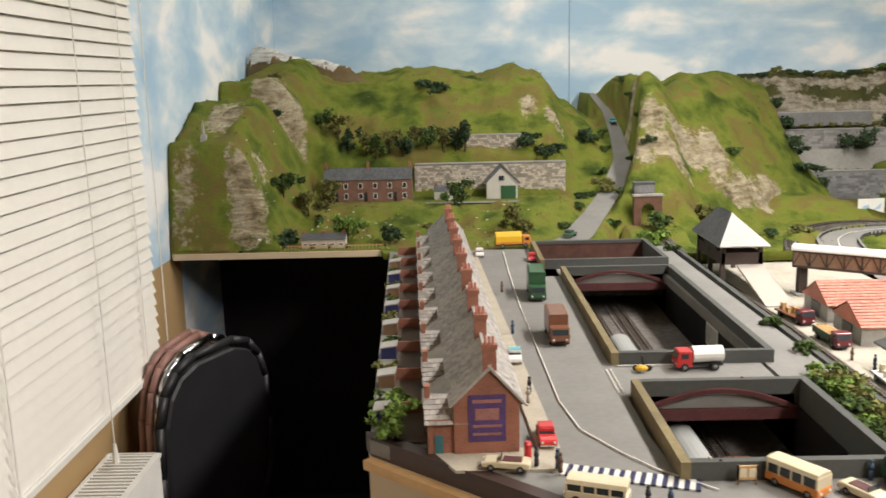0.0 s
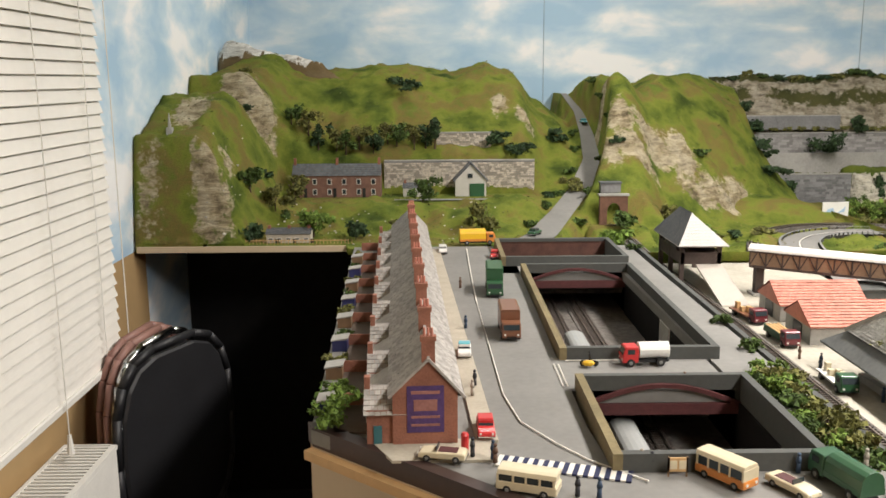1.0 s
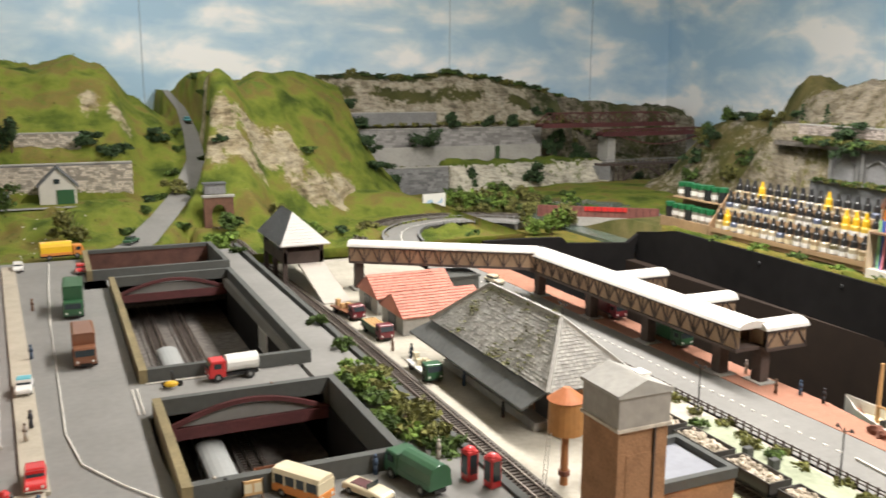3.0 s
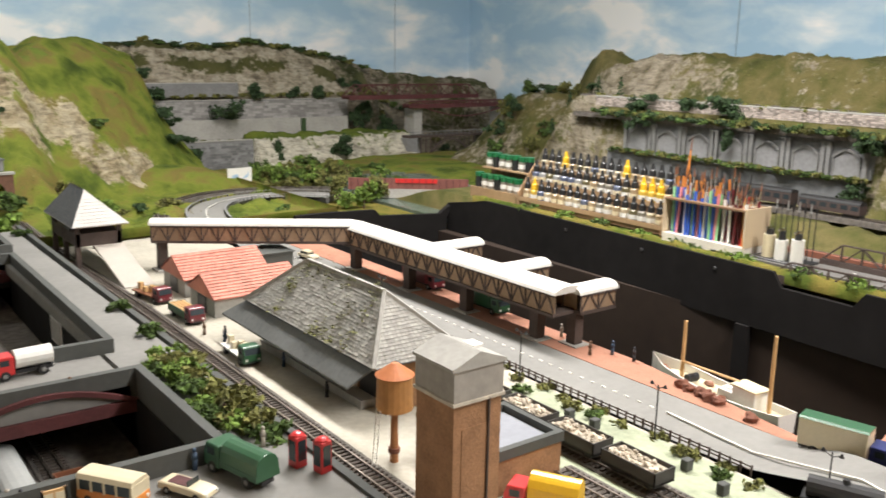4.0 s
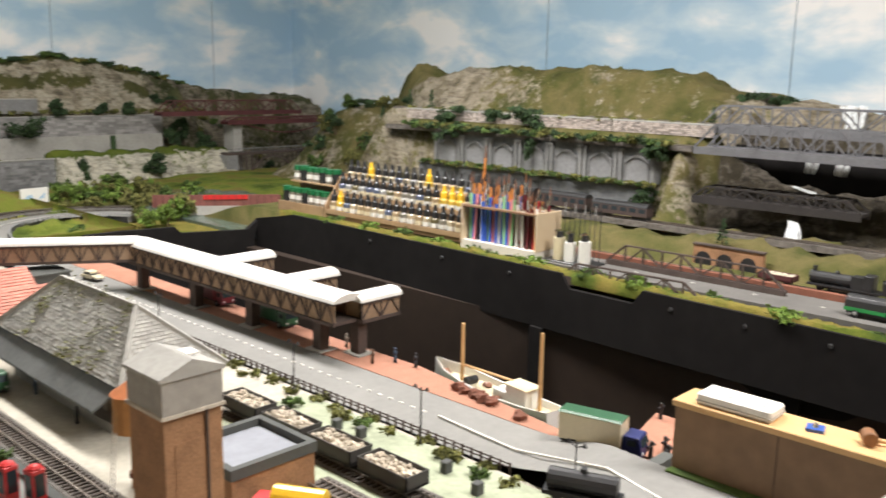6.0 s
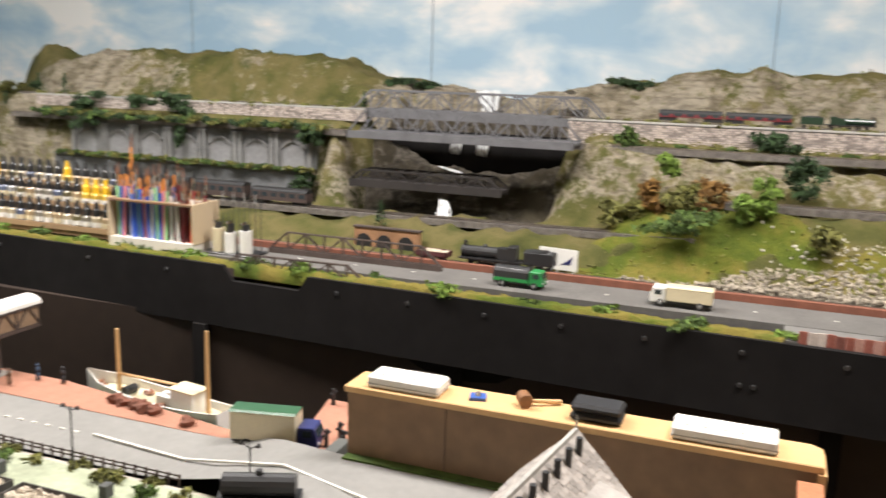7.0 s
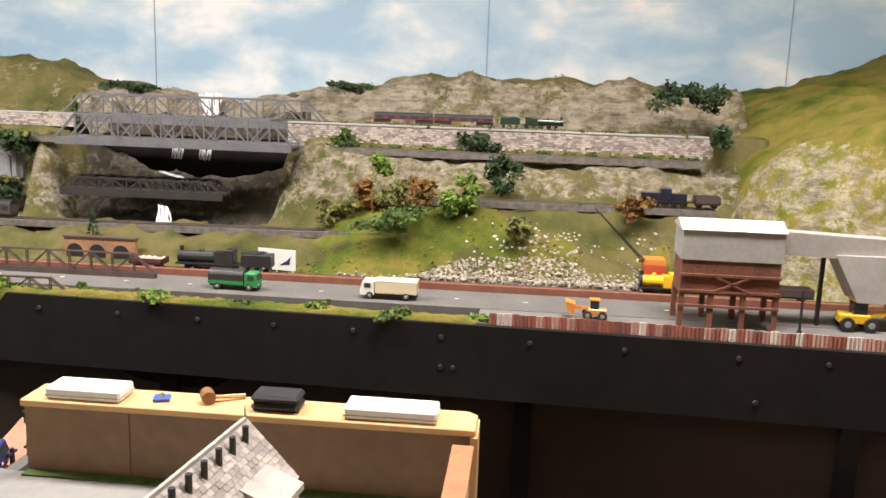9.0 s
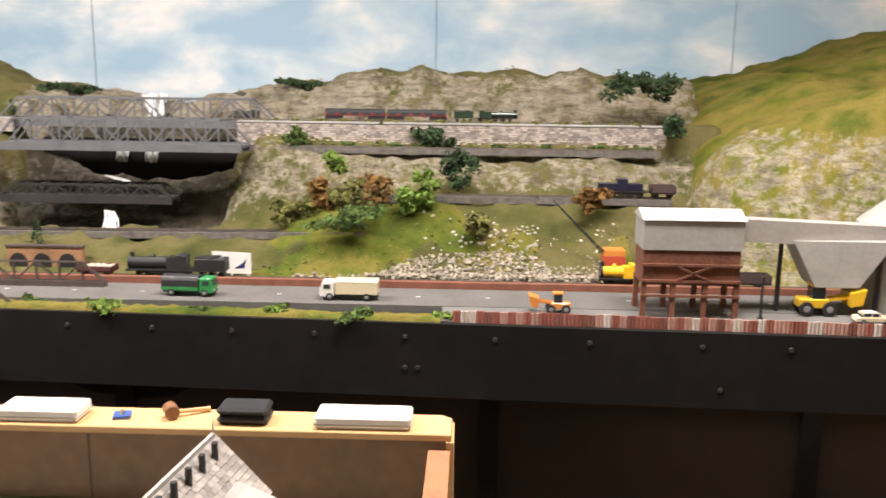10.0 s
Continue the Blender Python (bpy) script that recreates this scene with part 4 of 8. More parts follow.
quarry_m = terrain_mat("quarry_scatter", [(0.03, 0.036, 0.012), (0.07, 0.07, 0.025), (0.10, 0.09, 0.035)], [(0.16, 0.14, 0.105), (0.34, 0.30, 0.23), (0.50, 0.455, 0.37), (0.36, 0.32, 0.26)], 18)
# darker rock tones than quarry_m, for the corner end
wooded_m = terrain_mat("darker_wooded_rock", [(0.03, 0.036, 0.014), (0.075, 0.08, 0.034), (0.13, 0.115, 0.06)], [(0.10, 0.088, 0.065), (0.22, 0.195, 0.15), (0.34, 0.30, 0.235), (0.22, 0.195, 0.155)], 20)
terrain("ground_quarry", 1.28, 2.29, 3.15, 3.88, 0.012, quarry_h, quarry_r, quarry_m, "rock-cut terraces above the valley")
terrain("ground_quarry_end", 2.28, 3.22, 3.15, 3.88, 0.012, quarry_h, lambda x, y, z: (0.5 + 0.25 * fnoise(x, y, 10)) if y > 3.5 else 0.3, wooded_m, "wooded rock behind the red viaduct, darker than the terraces")
stone_wall("stone_wall", (1.24, 3.60), (1.75, 3.60), 0.215, 0.270, darkconc_m, "dark grey block retaining wall", 0.03, 0.011)
stone_wall("stone_wall", (1.34, 3.585), (2.28, 3.585), 0.12, 0.20, mat("grey_block", (0.27, 0.26, 0.25), 0.9, 0.3, 100, 0.5, island=0.4), "grey block retaining wall", 0.03, 0.011)
cw = thing("concrete_wall", "long pale concrete retaining wall", "retaining wall", group="retaining walls")
part("core", M().box(1.29, 2.26, 3.55, 3.57, 0.03, 0.122), conc_m, cw)
part("buttress", M().box(2.02, 2.04, 3.54, 3.55, 0.03, 0.12), leaf5_m, cw, "ivy strip")
stone_wall("stone_wall", (1.30, 3.40), (1.72, 3.40), -0.07, 0.049, mat("dark_block", (0.20, 0.20, 0.20), 0.9, 0.3, 100, 0.5, island=0.4), "dark grey block retaining wall", 0.02, 0.01)
def white_rock(x, y):
    return lerp(y, [3.29, 3.34, 3.40, 3.50], [-0.09, -0.03, 0.05, 0.065]) + 0.02 * fnoise(x, y, 12)
terrain("ground_white_rock", 1.73, 2.50, 3.28, 3.52, 0.012, white_rock, lambda x, y, z: 0.66 + 0.2 * fnoise(x, y, 9) if z < 0.05 else 0.25, terrain_mat("white_rock", GREENS[:3], [(0.35, 0.33, 0.28), (0.62, 0.59, 0.5), (0.7, 0.67, 0.58)], 18), "whitish rock outcrop below the terraces")


# ---- valley floor between the station and the terraces ----
def valley_h(x, y):
    z = -0.058 + 0.008 * fnoise(x, y, 8)
    d = math.hypot((x - 1.22) / 0.30, (y - 2.98) / 0.19)
    z += 0.075 * sm(1.2, 0.2, d)
    z += 0.02 * sm(1.9, 2.3, x)
    return z


terrain("ground_valley", 0.72, 2.7, 2.45, 3.35, 0.014, valley_h, lambda x, y, z: 0.0, hill_m, "green valley floor with scrub")
terrain("ground_valley_east", 1.74, 2.4, 1.96, 2.46, 0.014, lambda x, y: -0.062 + 0.066 * max(sm(2.10, 2.0, y), sm(1.90, 2.04, x + 0.5 * (2.05 - y))) + 0.006 * fnoise(x, y, 9), lambda x, y, z: 0.0, hill_m, "green bank beside the river")
def bend(keys, n):
    """A smooth run of plan points through the keys."""
    k = [i / (len(keys) - 1) for i in range(len(keys))]
    out = []
    for i in range(n + 1):
        u = i / n
        near = [(sum(lerp(min(1, max(0, u + d)), k, [p[c] for p in keys]) for d in (-0.09, -0.045, 0, 0.045, 0.09)) / 5) for c in (0, 1)]
        out.append(Vector((near[0], near[1], 0)))
    return out


def ribbon(pts, w, z, deep, off=0.0):
    m = M()
    side = []
    for i, p in enumerate(pts):
        d = (pts[min(i + 1, len(pts) - 1)] - pts[max(i - 1, 0)]).normalized()
        nrm = Vector((-d.y, d.x, 0))
        side.append((p + nrm * (off - w / 2), p + nrm * (off + w / 2)))
    for (a, b), (c, d) in zip(side, side[1:]):
        m.add([(*q.xy, h) for q in (a, b, d, c) for h in (z, deep)], [(0, 2, 4, 6), (1, 7, 5, 3), (0, 1, 3, 2), (4, 5, 7, 6)])
    return m


loop = bend([(1.06, 2.24), (1.09, 2.36), (1.14, 2.47), (1.24, 2.56), (1.37, 2.59), (1.49, 2.55), (1.57, 2.45)], 36)
struct("road_loop", ribbon(loop, 0.098, -0.036, -0.07), road_m, "grey road curving round the valley")
struct("road_marking_loop", ribbon(loop, 0.003, -0.0345, -0.036), line_m, "white line on the curved road")
struct("kerb_loop", ribbon(loop, 0.006, -0.029, -0.07, 0.053), darkconc_m, "dark low kerb round the curved road")
struct("kerb_loop_inner", ribbon(loop, 0.006, -0.026, -0.07, -0.053), darkconc_m, "dark low kerb round the curved road")
track("track", [(p.x, p.y, -0.040) for p in bend([(0.95, 2.30), (0.985, 2.42), (1.05, 2.57), (1.18, 2.71), (1.33, 2.74), (1.50, 2.72), (1.66, 2.60)], 26)])
struct("water", M().box(1.66, 2.35, 2.068, 2.9, -0.075, -0.046), mat("grey_water", (0.10, 0.13, 0.11), 0.12, 0.4, 60, 0.6), "grey-green rippled river water")

# ---- south-east hill ----
def south_h(x, y):
    edge = lerp(x, [1.85, 2.0, 2.15, 2.3, 2.6, 3.2], [-0.62, -0.50, -0.46, -0.45, -0.42, -0.40])
    d = edge - y
    rid = lerp(d, [0, 0.1, 0.25, 0.5, 0.9], [0.30, 0.34, 0.345, 0.36, 0.50])
    face = sm(-0.02, 0.12, d) * 0.55 + 0.45 * sm(0.0, 0.4, d)
    z = 0.015 + (rid + 0.03 * sm(2.1, 2.6, x)) * face * sm(1.86, 2.2, x + d * 0.35)
    return z + 0.02 * fnoise(x, y, 6) * sm(0, 0.1, d) + 0.01 * fnoise(x, y, 22) * sm(0, 0.1, d)


terrain("ground_south_hill", 1.86, 3.22, -1.6, -0.42, 0.014, south_h, lambda x, y, z: 0.5 * sm(2.35, 2.15, x) * sm(0.34, 0.28, z) + 0.3 * sm(0.3, 0.36, z) * sm(0.42, 0.37, z), terrain_mat("scatter_yellow_hill", [(0.05, 0.065, 0.01), (0.11, 0.12, 0.016), (0.19, 0.15, 0.035), (0.085, 0.10, 0.015)], [(0.17, 0.15, 0.10), (0.38, 0.34, 0.25), (0.5, 0.46, 0.35)], 24), "steep yellow-green hill with a pale rock face")
struct("ground_yard_east", M().box(1.83, 3.2, -1.6, -0.60, -0.09, 0.014), ballast_m, "grey quarry yard ground")


# ---- shared builders for things ----
def slates(mm, a, b, c, d, rows, cols, lift=0.0012, gap=0.0004, seed=3):
    """Courses of slates on the quad a b (eave) c d (ridge)."""
    rnd = random.Random(seed)
    a, b, c, d = (Vector(p) for p in (a, b, c, d))
    nrm = (b - a).cross(d - a).normalized()
    nrm = nrm if nrm.z > 0 else -nrm
    for j in range(rows):
        l0, r0, l1, r1 = a.lerp(d, j / rows), b.lerp(c, j / rows), a.lerp(d, (j + 1.15) / rows), b.lerp(c, (j + 1.15) / rows)
        n = max(1, int(cols * (r0 - l0).length / max(1e-6, (b - a).length)))
        for i in range(n):
            s = 0.5 * (j % 2) / n
            u0, u1 = min(1, i / n + s), min(1, (i + 1) / n + s)
            if i == 0:
                u0 = 0
            h = lift * rnd.uniform(0.6, 1.3)
            g = gap / max(1e-4, (r0 - l0).length)
            p = [l0.lerp(r0, u0 + g), l0.lerp(r0, max(u0 + 2 * g, u1)), l1.lerp(r1, max(u0 + 2 * g, u1)), l1.lerp(r1, u0 + g)]
            mm.add([p[0] + nrm * h, p[1] + nrm * h, p[2] + nrm * 0.0002, p[3] + nrm * 0.0002, p[0] - nrm * 0.0002, p[1] - nrm * 0.0002], [(0, 1, 2, 3), (4, 5, 1, 0)])
    return mm


PAINT = {}


def paint(name, col, rough=0.35, var=0.08):
    if name not in PAINT:
        PAINT[name] = mat("paint_" + name, col, rough, var, 90, 0.03, coat=0.2)
    return PAINT[name]


RED, WHITE, CREAM, GREEN, BROWN, ORANGE, YELLOW, BLUE, CYAN, MAROON, BLACK, GREY, NAVY = (
    paint("red", (0.55, 0.03, 0.03)), paint("white", (0.75, 0.74, 0.70)), paint("cream", (0.66, 0.58, 0.40)), paint("green", (0.03, 0.10, 0.045)), paint("brown", (0.20, 0.085, 0.045)),
    paint("orange", (0.65, 0.24, 0.05)), paint("yellow", (0.75, 0.45, 0.02)), paint("blue", (0.03, 0.09, 0.35)), paint("cyan", (0.12, 0.42, 0.48)), paint("maroon", (0.14, 0.018, 0.025)),
    paint("black", (0.016, 0.016, 0.017), 0.5), paint("grey", (0.22, 0.22, 0.21)), paint("navy", (0.025, 0.03, 0.12)))


def wheels(t, xs, half, r, wd=0.005):
    for x in xs:
        for s in (-1, 1):
            w = part("wheel", M().cyl((x, s * (half - wd), r), (x, s * half, r), r, n=12), tyre_m, t)
            part("hub_cap", M().cyl((x, s * half, r), (x, s * (half + 0.0006), r), r * 0.5, r * 0.4, 8), GREY, w)


def car(x, y, z, rz, body, roof, label, L=0.055, W=0.021, H=0.019, open_top=False):
    t = thing("model_car", label, "toy car", at(x, y, z, rz), group="model vehicles")
    h = W / 2
    prof = [(-L / 2, 0.004), (-L / 2, 0.0105), (-L * 0.44, 0.012), (L * 0.22, 0.012), (L * 0.46, 0.0105), (L / 2, 0.008), (L / 2, 0.004)]
    part("body", M().prism(prof, -h, h, "y"), body, t, bevel=0.0012, smooth=False)
    if open_top:
        part("cockpit", M().box(-L * 0.32, L * 0.08, -h * 0.7, h * 0.7, 0.0112, 0.0126), maroon_m, t, "maroon seats")
        part("windscreen", M().box(L * 0.1, L * 0.115, -h * 0.8, h * 0.8, 0.012, 0.0175), glass_m, t)
    else:
        cab = [(-L * 0.36, 0.012), (-L * 0.27, H - 0.0012), (L * 0.06, H - 0.0012), (L * 0.17, 0.012)]
        part("window", M().prism(cab, -h * 0.86, h * 0.86, "y"), glass_m, t, "dark glazing")
        part("roof", M().prism([(-L * 0.285, H - 0.0016), (-L * 0.25, H), (L * 0.045, H), (L * 0.075, H - 0.0016)], -h * 0.88, h * 0.88, "y"), roof, t, bevel=0.0006)
        for px in (-L * 0.31, -L * 0.09, L * 0.11):
            part("pillar", M().box(px - 0.0007, px + 0.0007, -h * 0.87, h * 0.87, 0.0115, H - 0.001), body, t)
    for s in (-1, 1):
        part("headlight", M().cyl((L / 2 - 0.001, s * h * 0.7, 0.0085), (L / 2 + 0.0006, s * h * 0.7, 0.0085), 0.0014, n=8), WHITE, t)
    part("bumper", M().box(L / 2, L / 2 + 0.001, -h * 0.95, h * 0.95, 0.0042, 0.0058), chrome_m, t)
    part("bumper", M().box(-L / 2 - 0.001, -L / 2, -h * 0.95, h * 0.95, 0.0042, 0.0058), chrome_m, t)
    wheels(t, (-L * 0.30, L * 0.31), h + 0.0002, 0.0042)
    return t


def lorry(x, y, z, rz, cab, load, label, L=0.095, W=0.03, H=0.04, kind="box", roof=None, cargo=None):
    """Cab and chassis with a box body, tilt, flat bed, tank or dropside load."""
    t = thing("model_lorry", label, "toy lorry", at(x, y, z, rz), group="model vehicles")
    h, f = W / 2, L / 2
    ch = 0.009
    part("chassis", M().box(-f, f, -h * 0.5, h * 0.5, 0.005, ch), BLACK, t)
    c0 = f - 0.024
    cz = 0.031
    part("cab", M().prism([(c0, ch - 0.003), (f, ch - 0.003), (f, 0.019), (f - 0.004, cz), (c0, cz)], -h * 0.95, h * 0.95, "y"), cab, t, bevel=0.001)
    part("windscreen", M().prism([(f - 0.0002, 0.0195), (f + 0.0006, 0.0195), (f - 0.0028, cz - 0.003), (f - 0.0036, cz - 0.003)], -h * 0.82, h * 0.82, "y"), glass_m, t)
    for s in (-1, 1):
        part("side_window", M().box(c0 + 0.006, f - 0.007, s * h * 0.95 - 0.0004, s * h * 0.95 + 0.0004, 0.0195, cz - 0.004), glass_m, t)
        part("headlight", M().cyl((f - 0.001, s * h * 0.65, 0.0115), (f + 0.0008, s * h * 0.65, 0.0115), 0.0019, n=8), WHITE, t)
    b1 = c0 - 0.002
    if kind == "box":
        part("body", M().box(-f, b1, -h, h, ch + 0.001, H - 0.002), load, t, bevel=0.001)
        part("roof", M().prism([(-h * 1.02, H - 0.002), (h * 1.02, H - 0.002), (h * 0.8, H), (-h * 0.8, H)], -f - 0.0005, b1 + 0.0005, "x"), roof or load, t)
    elif kind == "tilt":
        part("bed", M().box(-f, b1, -h, h, ch + 0.001, ch + 0.007), cab, t)
        n = 8
        part("tilt", M().prism([(h * 0.98 * math.cos(math.pi * i / n), ch + 0.006 + (H - ch - 0.006) * math.sin(math.pi * i / n) ** 0.6) for i in range(n + 1)], -f, b1, "x"), load, t, "canvas cover", bevel=0.0005)
    elif kind == "tank":
        part("tank", M().cyl((-f, 0, 0.023), (b1, 0, 0.023), 0.0125, n=14), load, t, smooth=False)
    else:
        part("bed", M().box(-f, b1, -h, h, ch + 0.001, ch + 0.004), load, t)
        if kind == "drop":
            part("side_board", M().box(-f, b1, -h, -h + 0.0012, ch, ch + 0.013), load, t)
            part("side_board", M().box(-f, b1, h - 0.0012, h, ch, ch + 0.013), load, t)
            part("tail_board", M().box(-f, -f + 0.0012, -h, h, ch, ch + 0.013), load, t)
            rnd = random.Random(int(y * 1000))
            for i in range(4):
                yy = -h * 0.72 + i * h * 0.48
                part("cask", M().cyl((-f + 0.004, yy, ch + 0.011), (b1 - 0.003, yy, ch + 0.011), 0.0034, n=8), cargo or wood_m, t, "pale timber casks")
        elif cargo:
            rnd = random.Random(5)
            for i in range(5):
                xx, yy = rnd.uniform(-f + 0.008, b1 - 0.008), rnd.uniform(-h * 0.6, h * 0.6)
                part("crate", M().box(xx - 0.005, xx + 0.005, yy - 0.004, yy + 0.004, ch + 0.004, ch + 0.004 + rnd.uniform(0.005, 0.014)), cargo, t)
    wheels(t, (-f * 0.62, f * 0.66), h + 0.0003, 0.0062, 0.006)
    return t


def van(x, y, z, rz, low, high, label, L=0.058, W=0.023, H=0.027):
    t = thing("model_van", label, "toy van", at(x, y, z, rz), group="model vehicles")
    h, f = W / 2, L / 2
    part("lower_body", M().prism([(-f, 0.004), (-f, 0.014), (f - 0.001, 0.014), (f, 0.011), (f, 0.004)], -h, h, "y"), low, t, bevel=0.0012)
    part("window", M().box(-f * 0.93, f * 0.92, -h * 0.97, h * 0.97, 0.0142, H - 0.005), glass_m, t, "dark glazing")
    part("roof", M().prism([(-h, H - 0.006), (h, H - 0.006), (h * 0.85, H - 0.001), (h * 0.4, H), (-h * 0.4, H), (-h * 0.85, H - 0.001)], -f * 0.98, f * 0.95, "x"), high, t, bevel=0.0005)
    for px in (-0.9, -0.45, 0.0, 0.42, 0.93):
        part("pillar", M().box(f * px - 0.0012, f * px + 0.0012, -h, h, 0.013, H - 0.005), high, t)
    for s in (-1, 1):
        part("headlight", M().cyl((f - 0.001, s * h * 0.6, 0.009), (f + 0.0008, s * h * 0.6, 0.009), 0.0018, n=8), WHITE, t)
    wheels(t, (-f * 0.58, f * 0.62), h + 0.0002, 0.0046)
    return t


fig_mats = [mat("figure_" + n, c, 0.7, 0.2, 300, 0) for n, c in (("dark", (0.03, 0.03, 0.035)), ("blue", (0.04, 0.07, 0.12)), ("brown", (0.14, 0.08, 0.05)), ("pale", (0.4, 0.36, 0.3)))]
for i, fm in enumerate(fig_mats):
    PAINT["fig%d" % i] = M().cyl((0, 0, 0), (0, 0, 0.012), 0.0028, 0.0024, 8).cyl((0, 0, 0.012), (0, 0, 0.0185), 0.0034, 0.0022, 8).ball((0, 0, 0.0212), 0.0023, n=8).mesh("figurine", fm, True)


def figurine(x, y, z, k=0):
    f = new("figurine", PAINT["fig%d" % (k % 4)])
    f.location = (x, y, z)
    return tagged(f, ("dark", "blue-grey", "brown", "pale")[k % 4] + " painted model figure standing on the layout", "figurine", "model figures")


def tree(x, y, z, h, w, leaf, label, seed, bare=0.35, name="model_tree", cat="tree", size=0.0052, count=420):
    """Tapered trunk, limbs and a ragged crown of small clumps."""
    rnd = random.Random(seed)
    t = thing(name, label, cat, at(x, y, z), group="model trees")
    if bare > 0.05:
        tr = M().cyl((0, 0, -0.004), (0, 0, h * 0.6), max(0.0012, h * 0.035), h * 0.012, 7)
        for i in range(5):
            a = rnd.uniform(0, math.tau)
            tr.cyl((0, 0, h * rnd.uniform(0.25, 0.5)), (w * 0.35 * math.cos(a), w * 0.35 * math.sin(a), h * rnd.uniform(0.55, 0.85)), h * 0.014, h * 0.005, 5)
        part("trunk", tr, trunk_m, t)
    cr = M()
    lobes = [(rnd.gauss(0, w * 0.24), rnd.gauss(0, w * 0.24), h * rnd.uniform(bare + 0.12, 0.86), rnd.uniform(0.13, 0.24)) for _ in range(9)]
    for i in range(int(count * 1.35)):
        lx, ly, lz, lr = lobes[rnd.randrange(len(lobes))]
        d = Vector((rnd.gauss(0, 1), rnd.gauss(0, 1), rnd.gauss(0, 1))).normalized() * rnd.uniform(0.35, 1.1)
        p = Vector((lx + d.x * lr * w * 1.3, ly + d.y * lr * w * 1.3, max(h * bare * 0.6 + 0.002, lz + d.z * lr * h * 0.9)))
        s = size * rnd.uniform(0.7, 1.6)
        vs = [p + Vector((rnd.uniform(-s, s), rnd.uniform(-s, s), rnd.uniform(-s, s))) for _ in range(4)]
        cr.add(vs, [(0, 1, 2), (0, 2, 3), (0, 3, 1), (1, 3, 2)])
    tagged(part("crown", cr, leaf, t), kind="stuff")
    return t


def bush(x, y, z, w, h, leaf, label, seed, count=220, size=0.005):
    return tree(x, y, z - 0.003, h, w, leaf, label, seed, bare=0.0, name="bush", cat="bush", size=size, count=count)


# ---- terrace of houses ----
N_H, HY0, HP = 9, 0.932, 0.137
panel_m = mat("faded_purple_panel", (0.085, 0.045, 0.15), 0.8, 0.35, 130, 0.1)
for i in range(N_H):
    y0, y1 = HY0 + i * HP, HY0 + (i + 1) * HP - 0.0008
    hs = thing("terraced_house", "red brick terraced house, " + ("faded purple advert on its gable" if i == 0 else "grey slate roof and chimney pots"), "house", pose(0.062, 0.932, 0, 0, 0, 2.6) @ pose(-0.078, -0.932, 0), group="terrace of houses")
    part("wall", M().prism([(0.035, 0), (0.112, 0), (0.112, 0.066), (0.078, 0.104), (0.035, 0.066)], y0, y1, "y"), brick_m, hs)
    part("outshot_wall", M().prism([(y0 + 0.004, 0), (y0 + 0.064, 0), (y0 + 0.064, 0.044), (y0 + 0.034, 0.062), (y0 + 0.004, 0.044)], 0.004, 0.035, "x"), brick_m, hs)
    rf = M()
    slates(rf, (0.119, y0, 0.0625), (0.119, y1, 0.0625), (0.077, y1, 0.1085), (0.077, y0, 0.1085), 9, 15, seed=i)
    slates(rf, (0.030, y0, 0.0635), (0.030, y1, 0.0635), (0.078, y1, 0.1085), (0.078, y0, 0.1085), 9, 15, seed=i + 20)
    tagged(part("roof", rf, slate_m, hs), kind="stuff")
    part("roof_deck", M().prism([(0.030, 0.0620), (0.119, 0.0610), (0.078, 0.1070)], y0 + 0.004, y1, "y"), darkslate_m, hs)
    orf = M()
    slates(orf, (0.0, y0, 0.040), (0.055, y0, 0.040), (0.055, y0 + 0.034, 0.066), (0.0, y0 + 0.034, 0.066), 6, 8, seed=i + 40)
    slates(orf, (0.0, y0 + 0.068, 0.040), (0.055, y0 + 0.068, 0.040), (0.055, y0 + 0.034, 0.066), (0.0, y0 + 0.034, 0.066), 6, 8, seed=i + 60)
    tagged(part("outshot_roof", orf, slate_m, hs), kind="stuff")
    part("lean_to_roof", M().add([(-0.001, y0 + 0.069, 0.036), (-0.001, y1, 0.036), (0.045, y1, 0.066), (0.045, y0 + 0.069, 0.066)], [(0, 1, 2, 3)]).box(0.0, 0.035, y0 + 0.07, y1, 0, 0.034), slate_m, hs, "grey lean-to roof")
    part("ridge_tile", M().beam((0.078, y0, 0.110), (0.078, y1, 0.110), 0.004, 0.004), slate_m, hs)
    cs = part("chimney", M().box(0.070, 0.086, y0 - 0.004 + (i == 0) * 0.005, y0 + 0.008, 0.09, 0.134).box(0.0685, 0.0875, y0 - 0.005 + (i == 0) * 0.005, y0 + 0.009, 0.130, 0.136), brick_m, hs)
    for k in range(3):
        part("chimney_pot", M().cyl((0.0735 + k * 0.0045, y0 + 0.003, 0.136), (0.0735 + k * 0.0045, y0 + 0.003, 0.146), 0.0019, 0.0015, 8), redroof_m, cs, "red clay pot")
    part("chimney", M().box(0.001, 0.008, y0 + 0.029, y0 + 0.039, 0.05, 0.078), brick_m, hs)
    for yy in (0.03, 0.10):
        for zz in (0.014, 0.044):
            wd = part("window", M().box(0.1121, 0.1130, y0 + yy - 0.008, y0 + yy + 0.008, zz, zz + 0.015), white_m, hs)
            part("pane", M().box(0.1131, 0.1134, y0 + yy - 0.0065, y0 + yy + 0.0065, zz + 0.0015, zz + 0.0135), glass_m, wd)
    part("door", M().box(0.1121, 0.1132, y0 + 0.058, y0 + 0.07, 0, 0.026), (GREEN, NAVY, BROWN)[i % 3], hs)
    part("back_door", M().box(-0.001, 0.0, y0 + 0.09, y0 + 0.10, 0, 0.024) if i else M().box(0.012, 0.022, y0 + 0.0028, y0 + 0.0038, 0, 0.026), paint("teal", (0.05, 0.16, 0.18)), hs, "faded blue door")
